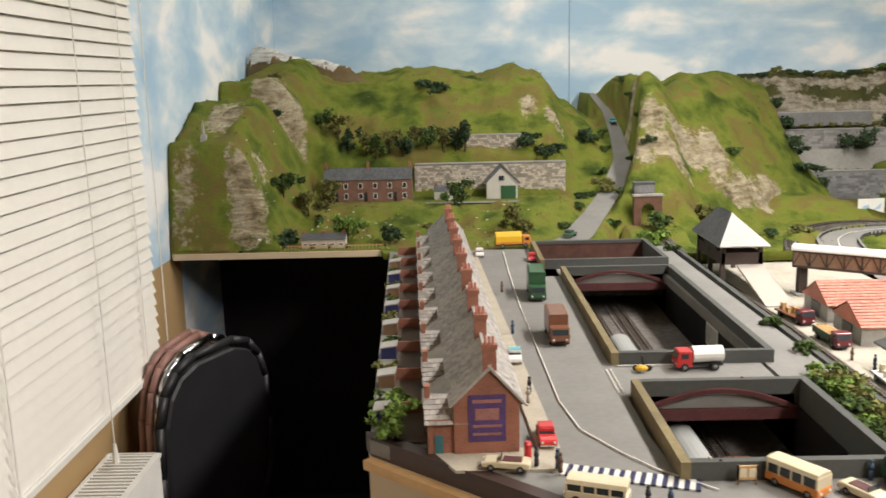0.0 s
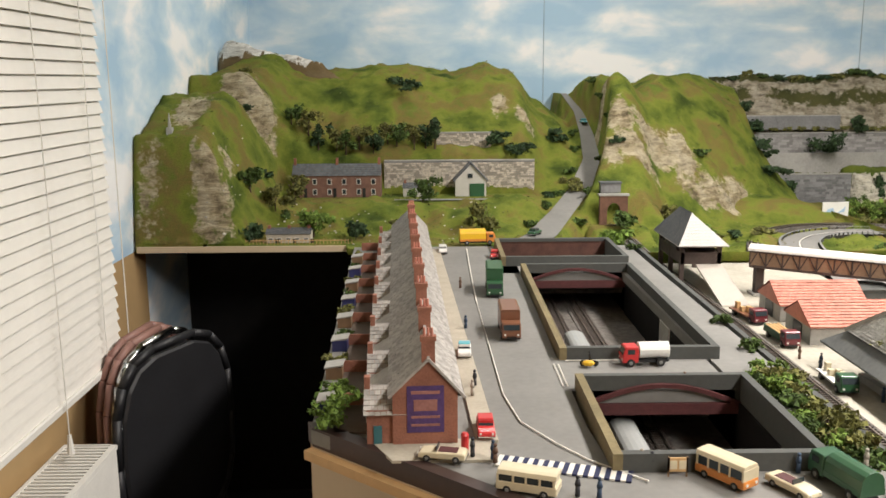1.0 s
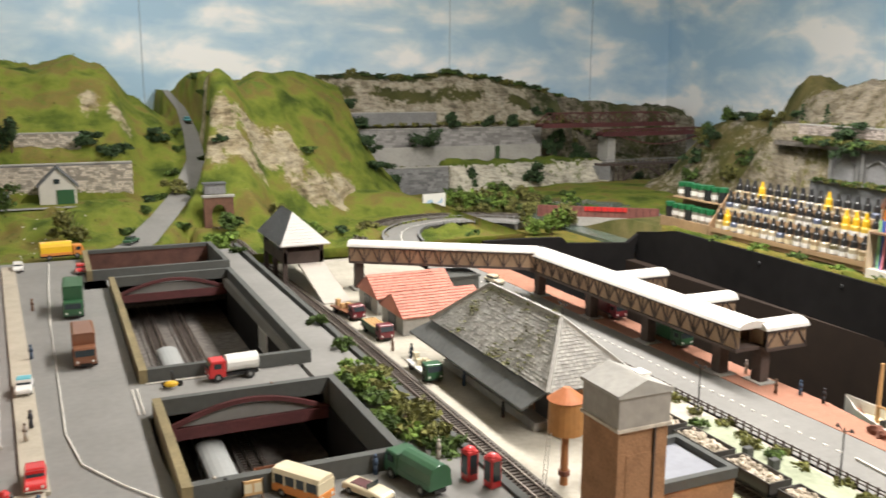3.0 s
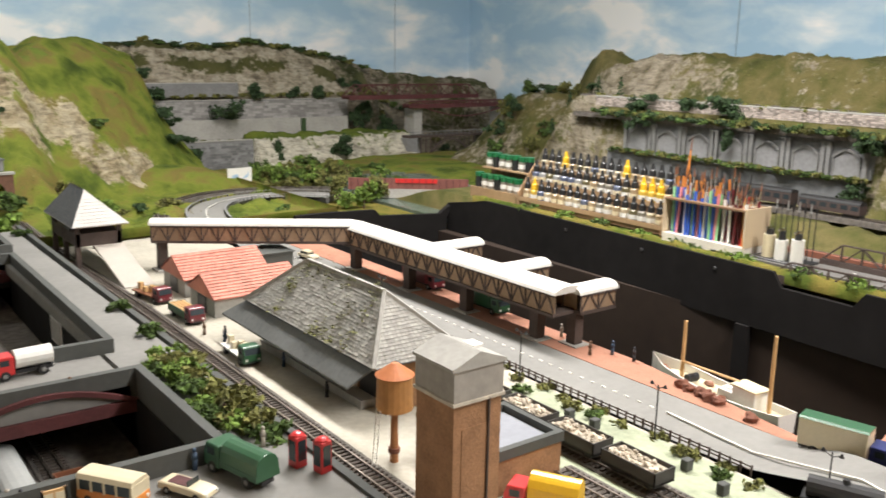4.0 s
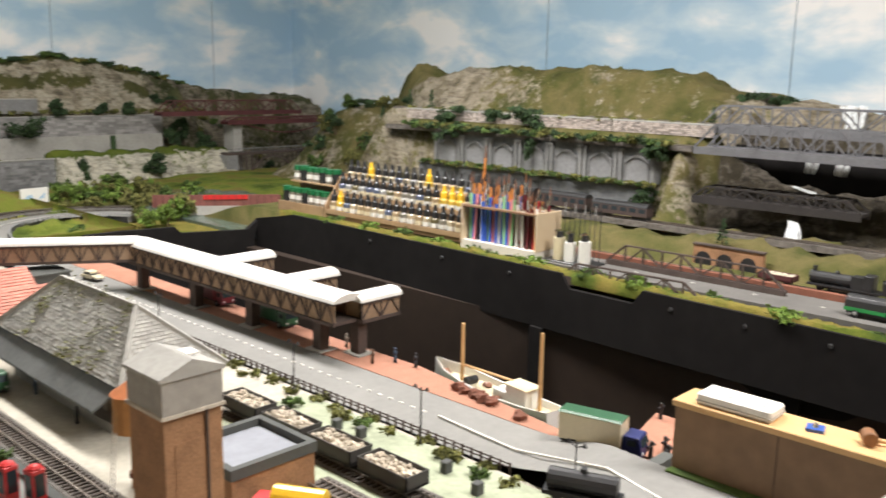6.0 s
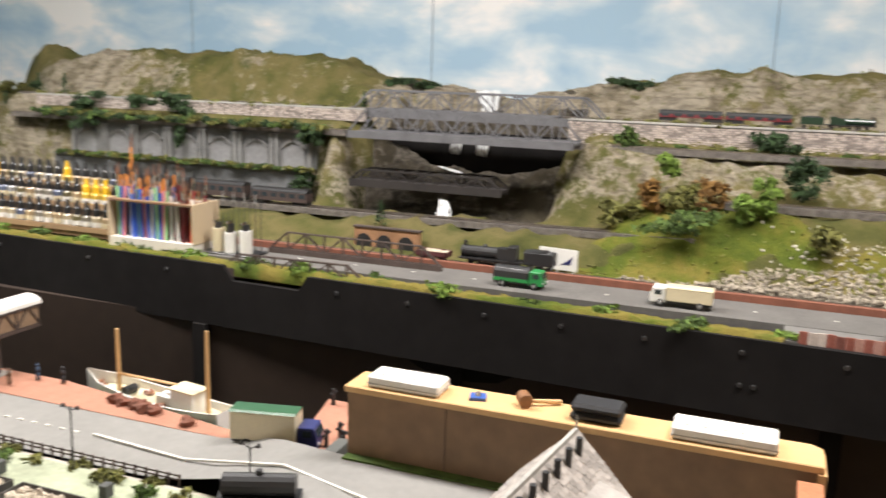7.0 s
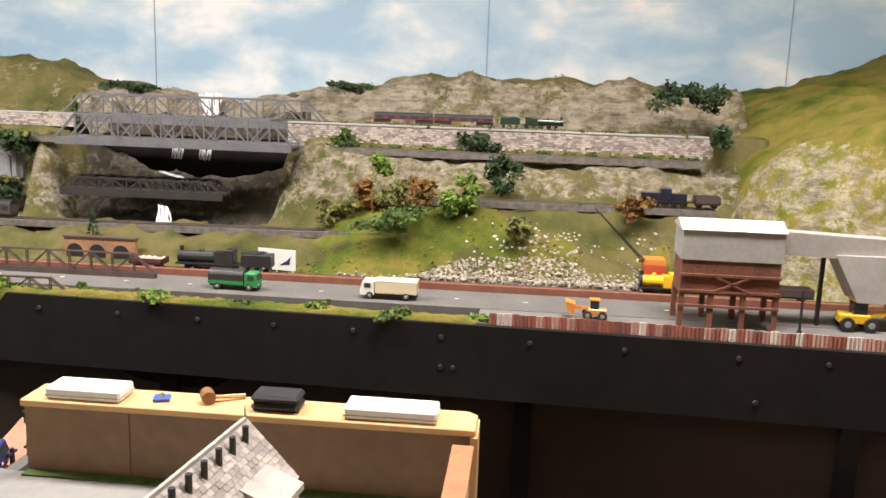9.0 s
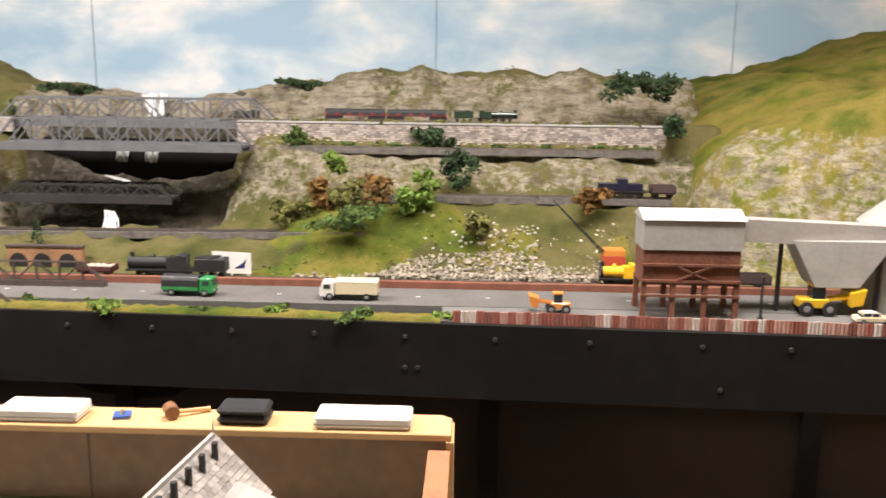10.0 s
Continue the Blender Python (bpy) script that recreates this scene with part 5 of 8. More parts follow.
    part("yard_wall", M().box(-0.048, 0.004, y1 - 0.003, y1, 0, 0.02), brick_m, hs)
    if i == 0:
        part("wall_advert", M().box(0.052, 0.096, y0 - 0.0008, y0 - 0.0002, 0.018, 0.076), panel_m, hs, "large faded purple painted advert")
        bars = M()
        for zz, hh in ((0.066, 0.004), (0.036, 0.003), (0.026, 0.003)):
            bars.box(0.057, 0.091, y0 - 0.0014, y0 - 0.0009, zz, zz + hh)
        bars.box(0.060, 0.088, y0 - 0.0014, y0 - 0.0009, 0.045, 0.059)
        part("lettering_bar", bars, mat("faded_pink", (0.33, 0.15, 0.13), 0.8, 0.3, 120, 0), hs, "faded pinkish bars of lettering")
        part("barge_board", M().beam((0.121, y0 - 0.001, 0.061), (0.078, y0 - 0.001, 0.109), 0.003, 0.004).beam((0.030, y0 - 0.001, 0.0625), (0.078, y0 - 0.001, 0.109), 0.003, 0.004), slate_m, hs)
# sheds and shrubs of the back gardens
for i in range(8):
    y = 1.05 + i * 0.135
    sh = thing("garden_shed", "small dark garden shed with a pale roof behind the terrace", "shed", at(lean(-0.060, y), y, 0), group="garden sheds")
    part("wall", M().box(-0.01, 0.014, -0.014, 0.014, 0, 0.018), darkply_m if i % 2 else NAVY, sh)
    part("roof", M().prism([(-0.012, 0.017), (0.016, 0.021), (0.016, 0.023), (-0.012, 0.019)], -0.016, 0.016, "y"), conc_m, sh)
    bush(lean(-0.06, y), y + 0.06, 0, 0.03, 0.02, (leaf_m, leaf3_m)[i % 2], "green garden shrub behind the terrace", 300 + i, 120, 0.004)
for i, (y, s) in enumerate([(0.985, 0.034), (1.03, 0.042), (1.10, 0.026)]):
    bush(-0.058, y, 0, s, s, leaf2_m, "bright green round shrub at the board edge", 320 + i, 260, 0.0035)

# ---- town vehicles and street things ----
car(0.131, 0.965, 0.0035, -90, RED, RED, "bright red model saloon car parked by the gable")
car(0.078, 0.888, 0.0035, 168, CREAM, CREAM, "cream open model convertible on the corner", open_top=True)
van(0.168, 0.812, 0.0005, 160, CREAM, CREAM, "cream model estate van with dark windows", L=0.066, W=0.026)
car(0.115, 1.275, 0.0035, -92, WHITE, CYAN, "white and turquoise model car at the kerb", L=0.05)
car(0.088, 2.12, 0.0005, -90, WHITE, WHITE, "white model car by the terrace end")
car(0.215, 2.05, 0.0005, -95, RED, RED, "small dark red model car on the road", L=0.05)
car(0.345, 2.34, 0.005, 60, GREEN, BLACK, "dark model car at the foot of the hill road", L=0.055)
car(0.632, 3.29, 0.262, -85, CYAN, CYAN, "pale blue model car on the hill road", L=0.045)
lorry(0.18, 2.23, 0.0005, 6, ORANGE, YELLOW, "yellow covered model lorry with orange-red cab", H=0.042, kind="tilt")
lorry(0.19, 1.70, 0.0005, -92, GREEN, GREEN, "tall green model furniture lorry", L=0.11, H=0.055, W=0.034, kind="box")
lorry(0.196, 1.40, 0.0005, -90, BROWN, BROWN, "brown model removal van", L=0.1, H=0.048, W=0.033, kind="box")
lorry(0.388, 1.228, 0.0005, 183, RED, WHITE, "red model tanker with a white tank", L=0.072, W=0.026, kind="tank")
van(0.384, 0.832, 0.0005, 150 + 155, ORANGE, CREAM, "orange and cream model camper van", L=0.064, W=0.026, H=0.03)
car(0.446, 0.806, 0.0005, -62, CREAM, CREAM, "cream open model sports car", L=0.058, open_top=True)
lorry(0.503, 0.812, 0.0005, 105, GREEN, GREEN, "green covered model army lorry", L=0.082, W=0.03, H=0.036, kind="tilt")
mb = thing("model_motorcycle", "yellow model motorcycle with sidecar and rider shape", "toy motorcycle", at(0.303, 1.222, 0.0005, 175), group="model vehicles")
part("frame", M().box(-0.008, 0.008, -0.001, 0.001, 0.004, 0.009).cyl((-0.002, 0, 0.008), (0.0, 0, 0.02), 0.0028, 0.002, 8).ball((0.0, 0, 0.022), 0.0022), BLACK, mb)
part("sidecar", M().ball((0.002, 0.008, 0.007), 0.010, 0.005, 0.005), YELLOW, mb, "yellow sidecar")
for x in (-0.01, 0.01):
    part("wheel", M().cyl((x, -0.001, 0.0045), (x, 0.001, 0.0045), 0.0045, n=10), tyre_m, mb)
pbx = thing("post_box", "red model pillar box by the gable", "post box", at(0.104, 0.914, 0.0035))
part("body", M().cyl((0, 0, 0), (0, 0, 0.018), 0.0045, n=12), RED, pbx)
part("cap", M().cyl((0, 0, 0.018), (0, 0, 0.021), 0.0052, 0.003, 12), RED, pbx)
for (x, y) in ((0.560, 0.80), (0.575, 0.775)):
    k = thing("phone_box", "red model telephone box at the road edge", "telephone box", at(x, y, 0, 12), group="telephone boxes")
    part("body", M().box(-0.007, 0.007, -0.007, 0.007, 0, 0.034), RED, k, bevel=0.0008)
    part("dome", M().ball((0, 0, 0.034), 0.0075, 0.0075, 0.004), RED, k)
    for s in (-1, 1):
        part("pane", M().box(s * 0.0071 - 0.0002, s * 0.0071 + 0.0002, -0.005, 0.005, 0.008, 0.03), glass_m, k)
        part("pane", M().box(-0.005, 0.005, s * 0.0071 - 0.0002, s * 0.0071 + 0.0002, 0.008, 0.03), glass_m, k)
nb = thing("notice_board", "small timber notice board against the cutting wall", "notice board", at(0.335, 0.845, 0))
part("panel", M().box(-0.011, 0.011, -0.001, 0.001, 0.006, 0.022), wood_m, nb)
part("poster", M().box(-0.009, -0.001, -0.0016, -0.0011, 0.009, 0.019), CREAM, nb)
part("poster", M().box(0.001, 0.009, -0.0016, -0.0011, 0.009, 0.019), CREAM, nb)
for s in (-0.010, 0.010):
    part("post", M().box(s - 0.001, s + 0.001, -0.001, 0.001, 0, 0.023), darkply_m, nb)
for i, (x, y) in enumerate([(0.112, 0.893), (0.135, 0.885), (0.137, 0.875), (0.120, 1.09), (0.125, 1.13), (0.122, 1.42), (0.121, 1.72), (0.30, 0.865), (0.31, 0.858), (0.47, 0.85), (0.545, 0.95), (0.55, 0.86), (0.218, 0.80), (0.24, 0.795), (0.42, 1.123)]):
    figurine(x, y, 0.0045 if x < 0.14 else 0.0008, i)

# ---- trains in the cuttings ----
def coach(x, y, z, rz, side, roof, label, L=0.25, W=0.036, H=0.045, name="model_coach"):
    t = thing(name, label, "model coach", at(x, y, z, rz), group="rolling stock")
    h = W / 2
    part("body", M().box(-L / 2, L / 2, -h, h, 0.010, H - 0.008), side, t)
    n = 8
    part("roof", M().prism([(h * 1.02 * math.cos(math.pi * i / n), H - 0.009 + 0.009 * math.sin(math.pi * i / n)) for i in range(n + 1)], -L / 2, L / 2, "x"), roof, t, smooth=False)
    k = int(L / 0.024)
    for s in (-1, 1):
        for i in range(k):
            xx = -L / 2 + (i + 0.5) * L / k
            part("window", M().box(xx - 0.008, xx + 0.008, s * h - 0.0004, s * h + 0.0004, H * 0.48, H * 0.72), glass_m, t)
    for xx in (-L * 0.36, L * 0.36):
        part("bogie", M().box(xx - 0.02, xx + 0.02, -h * 0.8, h * 0.8, 0.002, 0.010), BLACK, t)
    return t


def wagon(x, y, z, rz, side, load, label, L=0.075, W=0.034, H=0.026):
    t = thing("model_wagon", label, "model wagon", at(x, y, z, rz), group="rolling stock")
    h = W / 2
    b = part("body", M().box(-L / 2, L / 2, -h, -h + 0.0015, 0.010, H).box(-L / 2, L / 2, h - 0.0015, h, 0.010, H).box(-L / 2, -L / 2 + 0.0015, -h, h, 0.010, H).box(L / 2 - 0.0015, L / 2, -h, h, 0.010, H).box(-L / 2, L / 2, -h, h, 0.009, 0.012), side, t)
    if load:
        rnd = random.Random(int(abs(y) * 999) + 1)
        ld = M()
        for i in range(60):
            px, py, s = rnd.uniform(-L / 2 + 0.006, L / 2 - 0.006), rnd.uniform(-h + 0.005, h - 0.005), rnd.uniform(0.002, 0.0045)
            ld.ball((px, py, H - 0.004 + rnd.uniform(0, 0.003)), s, s * 0.8, s * 0.7, n=5, jit=0.3, rnd=rnd)
        tagged(part("load", ld.box(-L / 2 + 0.002, L / 2 - 0.002, -h + 0.002, h - 0.002, 0.012, H - 0.005), load, t), kind="stuff")
    for xx in (-L * 0.3, L * 0.3):
        for s in (-1, 1):
            part("wheel", M().cyl((xx, s * 0.0075, 0.0065), (xx, s * 0.0095, 0.0065), 0.0062, n=12), BLACK, t)
    return t


def loco(x, y, z, rz, col, label, L=0.16, W=0.03, H=0.042, steam=True, tender=True, sc=1.0):
    t = thing("model_locomotive", label, "model locomotive", at(x, y, z, rz, sc), group="rolling stock")
    h = W / 2
    part("running_plate", M().box(-L * 0.5, L * 0.5, -h, h, 0.013, 0.016), BLACK, t)
    if steam:
        part("boiler", M().cyl((-L * 0.22, 0, 0.027), (L * 0.42, 0, 0.027), 0.0115, 0.0105, 14), col, t)
        part("smokebox", M().cyl((L * 0.42, 0, 0.027), (L * 0.48, 0, 0.027), 0.0115, n=14), BLACK, t)
        part("chimney", M().cyl((L * 0.43, 0, 0.036), (L * 0.43, 0, 0.046), 0.0035, 0.0042, 10), BLACK, t)
        part("dome", M().ball((L * 0.12, 0, 0.038), 0.005), col, t)
        part("firebox", M().box(-L * 0.26, -L * 0.10, -h * 0.75, h * 0.75, 0.016, 0.038), col, t)
        part("cab", M().box(-L * 0.40, -L * 0.26, -h * 0.9, h * 0.9, 0.016, 0.043), col, t, bevel=0.001)
    else:
        part("hood", M().box(-L * 0.42, L * 0.44, -h * 0.7, h * 0.7, 0.016, 0.034), col, t, bevel=0.001)
        part("cab", M().box(-L * 0.12, L * 0.08, -h * 0.95, h * 0.95, 0.016, 0.045), col, t, bevel=0.001)
        part("buffer_beam", M().box(L * 0.49, L * 0.51, -h, h, 0.008, 0.018), ORANGE, t, "orange warning panel")
    for i in range(5):
        xx = -L * 0.36 + i * L * 0.17
        for s in (-1, 1):
            part("driving_wheel", M().cyl((xx, s * 0.008, 0.009), (xx, s * 0.0105, 0.009), 0.009 if i < 4 else 0.006, n=14), BLACK, t)
    for s in (-1, 1):
        part("coupling_rod", M().box(-L * 0.36, L * 0.15, s * 0.011 - 0.0005, s * 0.011 + 0.0005, 0.0085, 0.0105), rail_m, t)
    if tender:
        part("tender", M().box(-L * 0.98, -L * 0.52, -h * 0.95, h * 0.95, 0.013, 0.037), col, t, bevel=0.001)
        part("coal", M().ball((-L * 0.75, 0, 0.036), L * 0.2, h * 0.8, 0.006, n=8, jit=0.3), BLACK, t)
        for i in range(3):
            part("tender_wheel", M().cyl((-L * (0.6 + i * 0.15), -0.0105, 0.006), (-L * (0.6 + i * 0.15), 0.0105, 0.006), 0.006, n=12), BLACK, t)
    return t


coach(0.335, 1.42, -0.0905, 90, GREY, paint("pale_grey_roof", (0.32, 0.33, 0.32), 0.6), "grey-roofed model coach in the cutting", L=0.30)
coach(0.335, 1.0, -0.0905, 90, GREY, paint("pale_grey_roof", (0.32, 0.33, 0.32), 0.6), "grey-roofed model coach in the cutting", L=0.26)
wagon(0.395, 1.02, -0.0905, 90, BROWN, None, "brown open model wagon in the cutting")
wagon(0.395, 0.935, -0.0905, 90, GREY, None, "grey open model wagon in the cutting")
pb = thing("wall_poster", "framed pale poster on the cutting wall", "poster", at(0.4965, 1.52, -0.04, 0))
part("frame", M().box(-0.001, 0, -0.035, 0.035, -0.022, 0.022), WHITE, pb)
part("print", M().box(-0.002, -0.001, -0.03, 0.03, -0.018, 0.018), conc_m, pb)

# ---- cottages, barn and halt on the hill ----
def cottage(x, y, z, L, D, H, wall, roof, label, bays, name="cottage"):
    t = thing(name, label, "cottage", at(x, y, z), group="hillside buildings")
    part("wall", M().prism([(-D / 2, 0), (D / 2, 0), (D / 2, H), (0, H * 1.45), (-D / 2, H)], -L / 2, L / 2, "x"), wall, t)
    r = M()
    slates(r, (-L / 2 - 0.002, -D / 2 - 0.003, H - 0.002), (L / 2 + 0.002, -D / 2 - 0.003, H - 0.002), (L / 2 + 0.002, 0, H * 1.48), (-L / 2 - 0.002, 0, H * 1.48), 6, int(L / 0.008))
    slates(r, (-L / 2 - 0.002, D / 2 + 0.003, H - 0.002), (L / 2 + 0.002, D / 2 + 0.003, H - 0.002), (L / 2 + 0.002, 0, H * 1.48), (-L / 2 - 0.002, 0, H * 1.48), 6, int(L / 0.008))
    tagged(part("roof", r, darkslate_m, t), kind="stuff")
    for i in range(bays):
        xx = -L / 2 + (i + 0.5) * L / bays
        for zz in ((0.12, 0.58) if H > 0.04 else (0.3,)):
            w = part("window", M().box(xx - 0.007, xx + 0.007, -D / 2 - 0.001, -D / 2 - 0.0002, H * zz, H * zz + H * 0.26), white_m, t)
            part("pane", M().box(xx - 0.0055, xx + 0.0055, -D / 2 - 0.0014, -D / 2 - 0.0011, H * zz + 0.0015, H * zz + H * 0.26 - 0.0015), glass_m, w)
        if i % 2 == 0:
            part("door", M().box(xx + 0.012, xx + 0.022, -D / 2 - 0.001, -D / 2 - 0.0002, 0, H * 0.42), BLACK, t)
    for xx in (-L / 2 + 0.006, 0, L / 2 - 0.006):
        part("chimney", M().box(xx - 0.004, xx + 0.004, -0.004, 0.004, H * 1.3, H * 1.75), brick_m, t)
    return t


cottage(-0.25, 2.81, 0.055, 0.285, 0.06, 0.072, mat("dull_brick", (0.20, 0.105, 0.078), 0.9, 0.3, 140, 0.4), darkslate_m, "row of dull red brick cottages with a dark slate roof", 6)
cottage(-0.33, 2.315, -0.004, 0.12, 0.045, 0.026, stone_m, slate_m, "low grey stone halt building at the hill foot", 5, name="halt_building")
barn = thing("barn", "white gabled barn with dark green doors", "barn", at(0.185, 2.80, 0.055), group="hillside buildings")
part("wall", M().prism([(-0.05, 0), (0.05, 0), (0.05, 0.055), (0.0, 0.105), (-0.05, 0.055)], -0.02, 0.05, "y"), paint("off_white_wall", (0.55, 0.53, 0.48), 0.8), barn)
part("roof", M().beam((-0.056, 0.015, 0.05), (0.001, 0.015, 0.108), 0.004, 0.08).beam((0.056, 0.015, 0.05), (-0.001, 0.015, 0.108), 0.004, 0.08), darkslate_m, barn)
part("door", M().box(-0.004, 0.044, -0.022, -0.0202, 0, 0.042), GREEN, barn)
part("window", M().box(-0.010, 0.006, -0.022, -0.0202, 0.06, 0.074), glass_m, barn)
cottage(0.01, 2.80, 0.055, 0.09, 0.04, 0.03, paint("off_white_wall", (0.55, 0.53, 0.48), 0.8), slate_m, "small white outbuilding with dark doors", 2, name="outbuilding")
fence = thing("timber_fence", "pale timber fence along the hill board edge", "fence")
for i in range(34):
    part("post", M().box(-0.47 + i * 0.0095, -0.4688 + i * 0.0095, 2.272, 2.2732, -0.004, 0.010), wood_m, fence)
part("rail", M().box(-0.47, -0.165, 2.2734, 2.2742, 0.005, 0.007), wood_m, fence)
mon = thing("stone_monument", "tiny grey stone obelisk on the hilltop", "monument", at(-0.655, 2.37, 0.30))
part("plinth", M().box(-0.008, 0.008, -0.008, 0.008, -0.02, 0.006), conc_m, mon)
part("spire", M().cyl((0, 0, 0.006), (0, 0, 0.045), 0.005, 0.001, 6), conc_m, mon)
tn = thing("tunnel_portal", "brick tunnel mouth under the bluff", "tunnel portal", at(0.604, 2.55, -0.004, 0, 0.84))
n = 14
poly = [(-0.05, 0), (-0.024, 0), (-0.024, 0.05)] + [(-0.024 * math.cos(math.pi * i / n), 0.05 + 0.03 * math.sin(math.pi * i / n)) for i in range(1, n)] + [(0.024, 0.05), (0.024, 0), (0.05, 0), (0.05, 0.105), (-0.05, 0.105)]
part("portal_wall", M().prism(poly, -0.01, 0.012, "y"), mat("sooty_brick", (0.14, 0.07, 0.045), 0.9, 0.35, 150, 0.4), tn)
part("bore", M().box(-0.03, 0.03, 0.06, 0.066, 0, 0.085), BLACK, tn, "dark bore")
part("parapet", M().box(-0.054, 0.054, -0.013, 0.012, 0.105, 0.112), conc_m, tn)
bx = thing("platelayers_hut", "small dark stone hut above the tunnel", "hut", at(0.603, 2.605, 0.088))
part("wall", M().box(-0.03, 0.03, -0.015, 0.015, 0, 0.028), darkconc_m, bx)
part("roof", M().box(-0.033, 0.033, -0.018, 0.018, 0.028, 0.032), darkslate_m, bx)

# ---- coal stage hut and covered footbridge ----
hut = thing("coal_stage", "raised timber coal stage with a hipped grey and white roof", "building", at(0.690, 2.055, GZ))
for x in (-0.042, 0.045):
    for y in (-0.095, 0.0, 0.095):
        part("post", M().box(x - 0.005, x + 0.005, y - 0.005, y + 0.005, 0, 0.09), browngirder_m, hut)
part("cabin", M().box(-0.046, 0.049, -0.10, 0.10, 0.050, 0.078), browngirder_m, hut, "dark weathered timber cabin")
part("cabin_window", M().box(-0.0468, -0.046, -0.06, 0.04, 0.079, 0.088), BLACK, hut, "dark open gallery")
part("upper_frame", M().box(-0.048, 0.051, -0.102, 0.102, 0.090, 0.0945), darkply_m, hut)
E4 = [(-0.057, -0.118, 0.096), (0.061, -0.118, 0.096), (0.061, 0.118, 0.096), (-0.057, 0.118, 0.096)]
RA, RB = (-0.010, -0.050, 0.164), (-0.010, 0.055, 0.164)
for nm, q4, cols, mt, lab in (("roof_slope", (E4[3], E4[0], RA, RB), 26, darkslate_m, "grey slate slope"), ("roof_slope", (E4[1], E4[2], RB, RA), 26, darkslate_m, "grey slate slope"),
                              ("roof_hip", (E4[0], E4[1], RA, RA), 14, paint("pale_roof", (0.50, 0.48, 0.45), 0.7), "bright pale roof slope"), ("roof_hip", (E4[2], E4[3], RB, RB), 14, darkslate_m, "")):
    tagged(part(nm, slates(M(), *q4, 11, cols, 0.0008), mt, hut, lab), kind="stuff")
part("roof_deck", M().add([(p[0], p[1], p[2] - 0.002) for p in E4] + [(*RA[:2], RA[2] - 0.002), (*RB[:2], RB[2] - 0.002)], [(0, 1, 4), (1, 2, 5, 4), (2, 3, 5), (3, 0, 4, 5), (0, 3, 2, 1)]), slate_m, hut)
part("ramp", M().prism([(-0.30, 0.002), (-0.10, 0.050), (-0.10, 0.045), (-0.29, 0)], -0.010, 0.050, "x"), paint("pale_ramp", (0.44, 0.40, 0.35), 0.8), hut, "pale timber ramp")


canopy_m = mat("weathered_white_sheet", (0.60, 0.58, 0.54), 0.7, 0.12, 60, 0.1)


def covered_bridge(a, b, w, h, label, legs=()):
    """Roofed lattice footbridge from a to b (deck level)."""
    t = thing("covered_footbridge", label, "footbridge", group="covered footbridge")
    a, b = Vector(a), Vector(b)
    L = (b - a).length
    q = Matrix.Translation(a) @ (b - a).to_track_quat("X", "Z").to_matrix().to_4x4()
    n = 8
    rp = [(w * 0.62 * math.cos(math.pi * i / n), h + 0.012 * math.sin(math.pi * i / n)) for i in range(n + 1)]
    part("roof", M().prism(rp, -0.004, L + 0.004, "x", q), canopy_m, t, "white rounded sheet roof")
    part("deck", M().box(0, L, -w / 2, w / 2, -0.003, 0.002, q), browngirder_m, t)
    k = max(2, int(L / 0.034))
    for s in (-1, 1):
        part("side_panel", M().box(0, L, s * w / 2 - 0.0006, s * w / 2 + 0.0006, 0, h, q), mat("buff_panel", (0.28, 0.19, 0.12), 0.8, 0.2, 80, 0.1) if "buff" not in PAINT else PAINT["buff"], t, "buff panelled side")
        br = M()
        for i in range(k):
            x0, x1, xm = i * L / k, (i + 1) * L / k, (i + 0.5) * L / k
            yy = s * (w / 2 + 0.0016)
            for p, r in (((x0, yy, 0), (xm, yy, h)), ((xm, yy, h), (x1, yy, 0)), ((x0, yy, 0), (x0, yy, h))):
                br.beam(q @ Vector(p), q @ Vector(r), 0.0022)
        part("lattice", br, browngirder_m, t, "dark lattice bracing")
        part("chord", M().box(0, L, s * (w / 2 + 0.0016) - 0.002, s * (w / 2 + 0.0016) + 0.002, h - 0.004, h, q), browngirder_m, t)
        part("chord", M().box(0, L, s * (w / 2 + 0.0016) - 0.002, s * (w / 2 + 0.0016) + 0.002, -0.004, 0.001, q), browngirder_m, t)
    for f in legs:
        p = a.lerp(b, f)
        lg = part("leg", M().box(p.x - 0.009, p.x + 0.009, p.y - 0.010, p.y + 0.010, GZ + 0.004, a.z - 0.003), browngirder_m, t, "dark riveted column")
        part("base", M().box(p.x - 0.017, p.x + 0.017, p.y - 0.02, p.y + 0.02, GZ, GZ + 0.005), conc_m, lg)
    return t


PAINT["buff"] = mat("buff_panel", (0.28, 0.19, 0.12), 0.8, 0.2, 80, 0.1)
covered_bridge((0.78, 1.87, 0.018), (1.13, 1.64, 0.018), 0.036, 0.034, "covered footbridge with white roof and lattice sides", (0.04,))
covered_bridge((1.143, 1.655, 0.012), (1.15, 1.008, 0.012), 0.05, 0.034, "long covered quay canopy with white rounded roof", (0.02, 0.33, 0.61, 0.9))
for y, xe in ((1.392, 1.275), (1.188, 1.265), (1.015, 1.252)):
    covered_bridge((1.17, y, 0.012), (xe, y, 0.012), 0.036, 0.030, "short covered arm of the quay canopy reaching over the dock", (0.12,) if y < 1.1 else ())

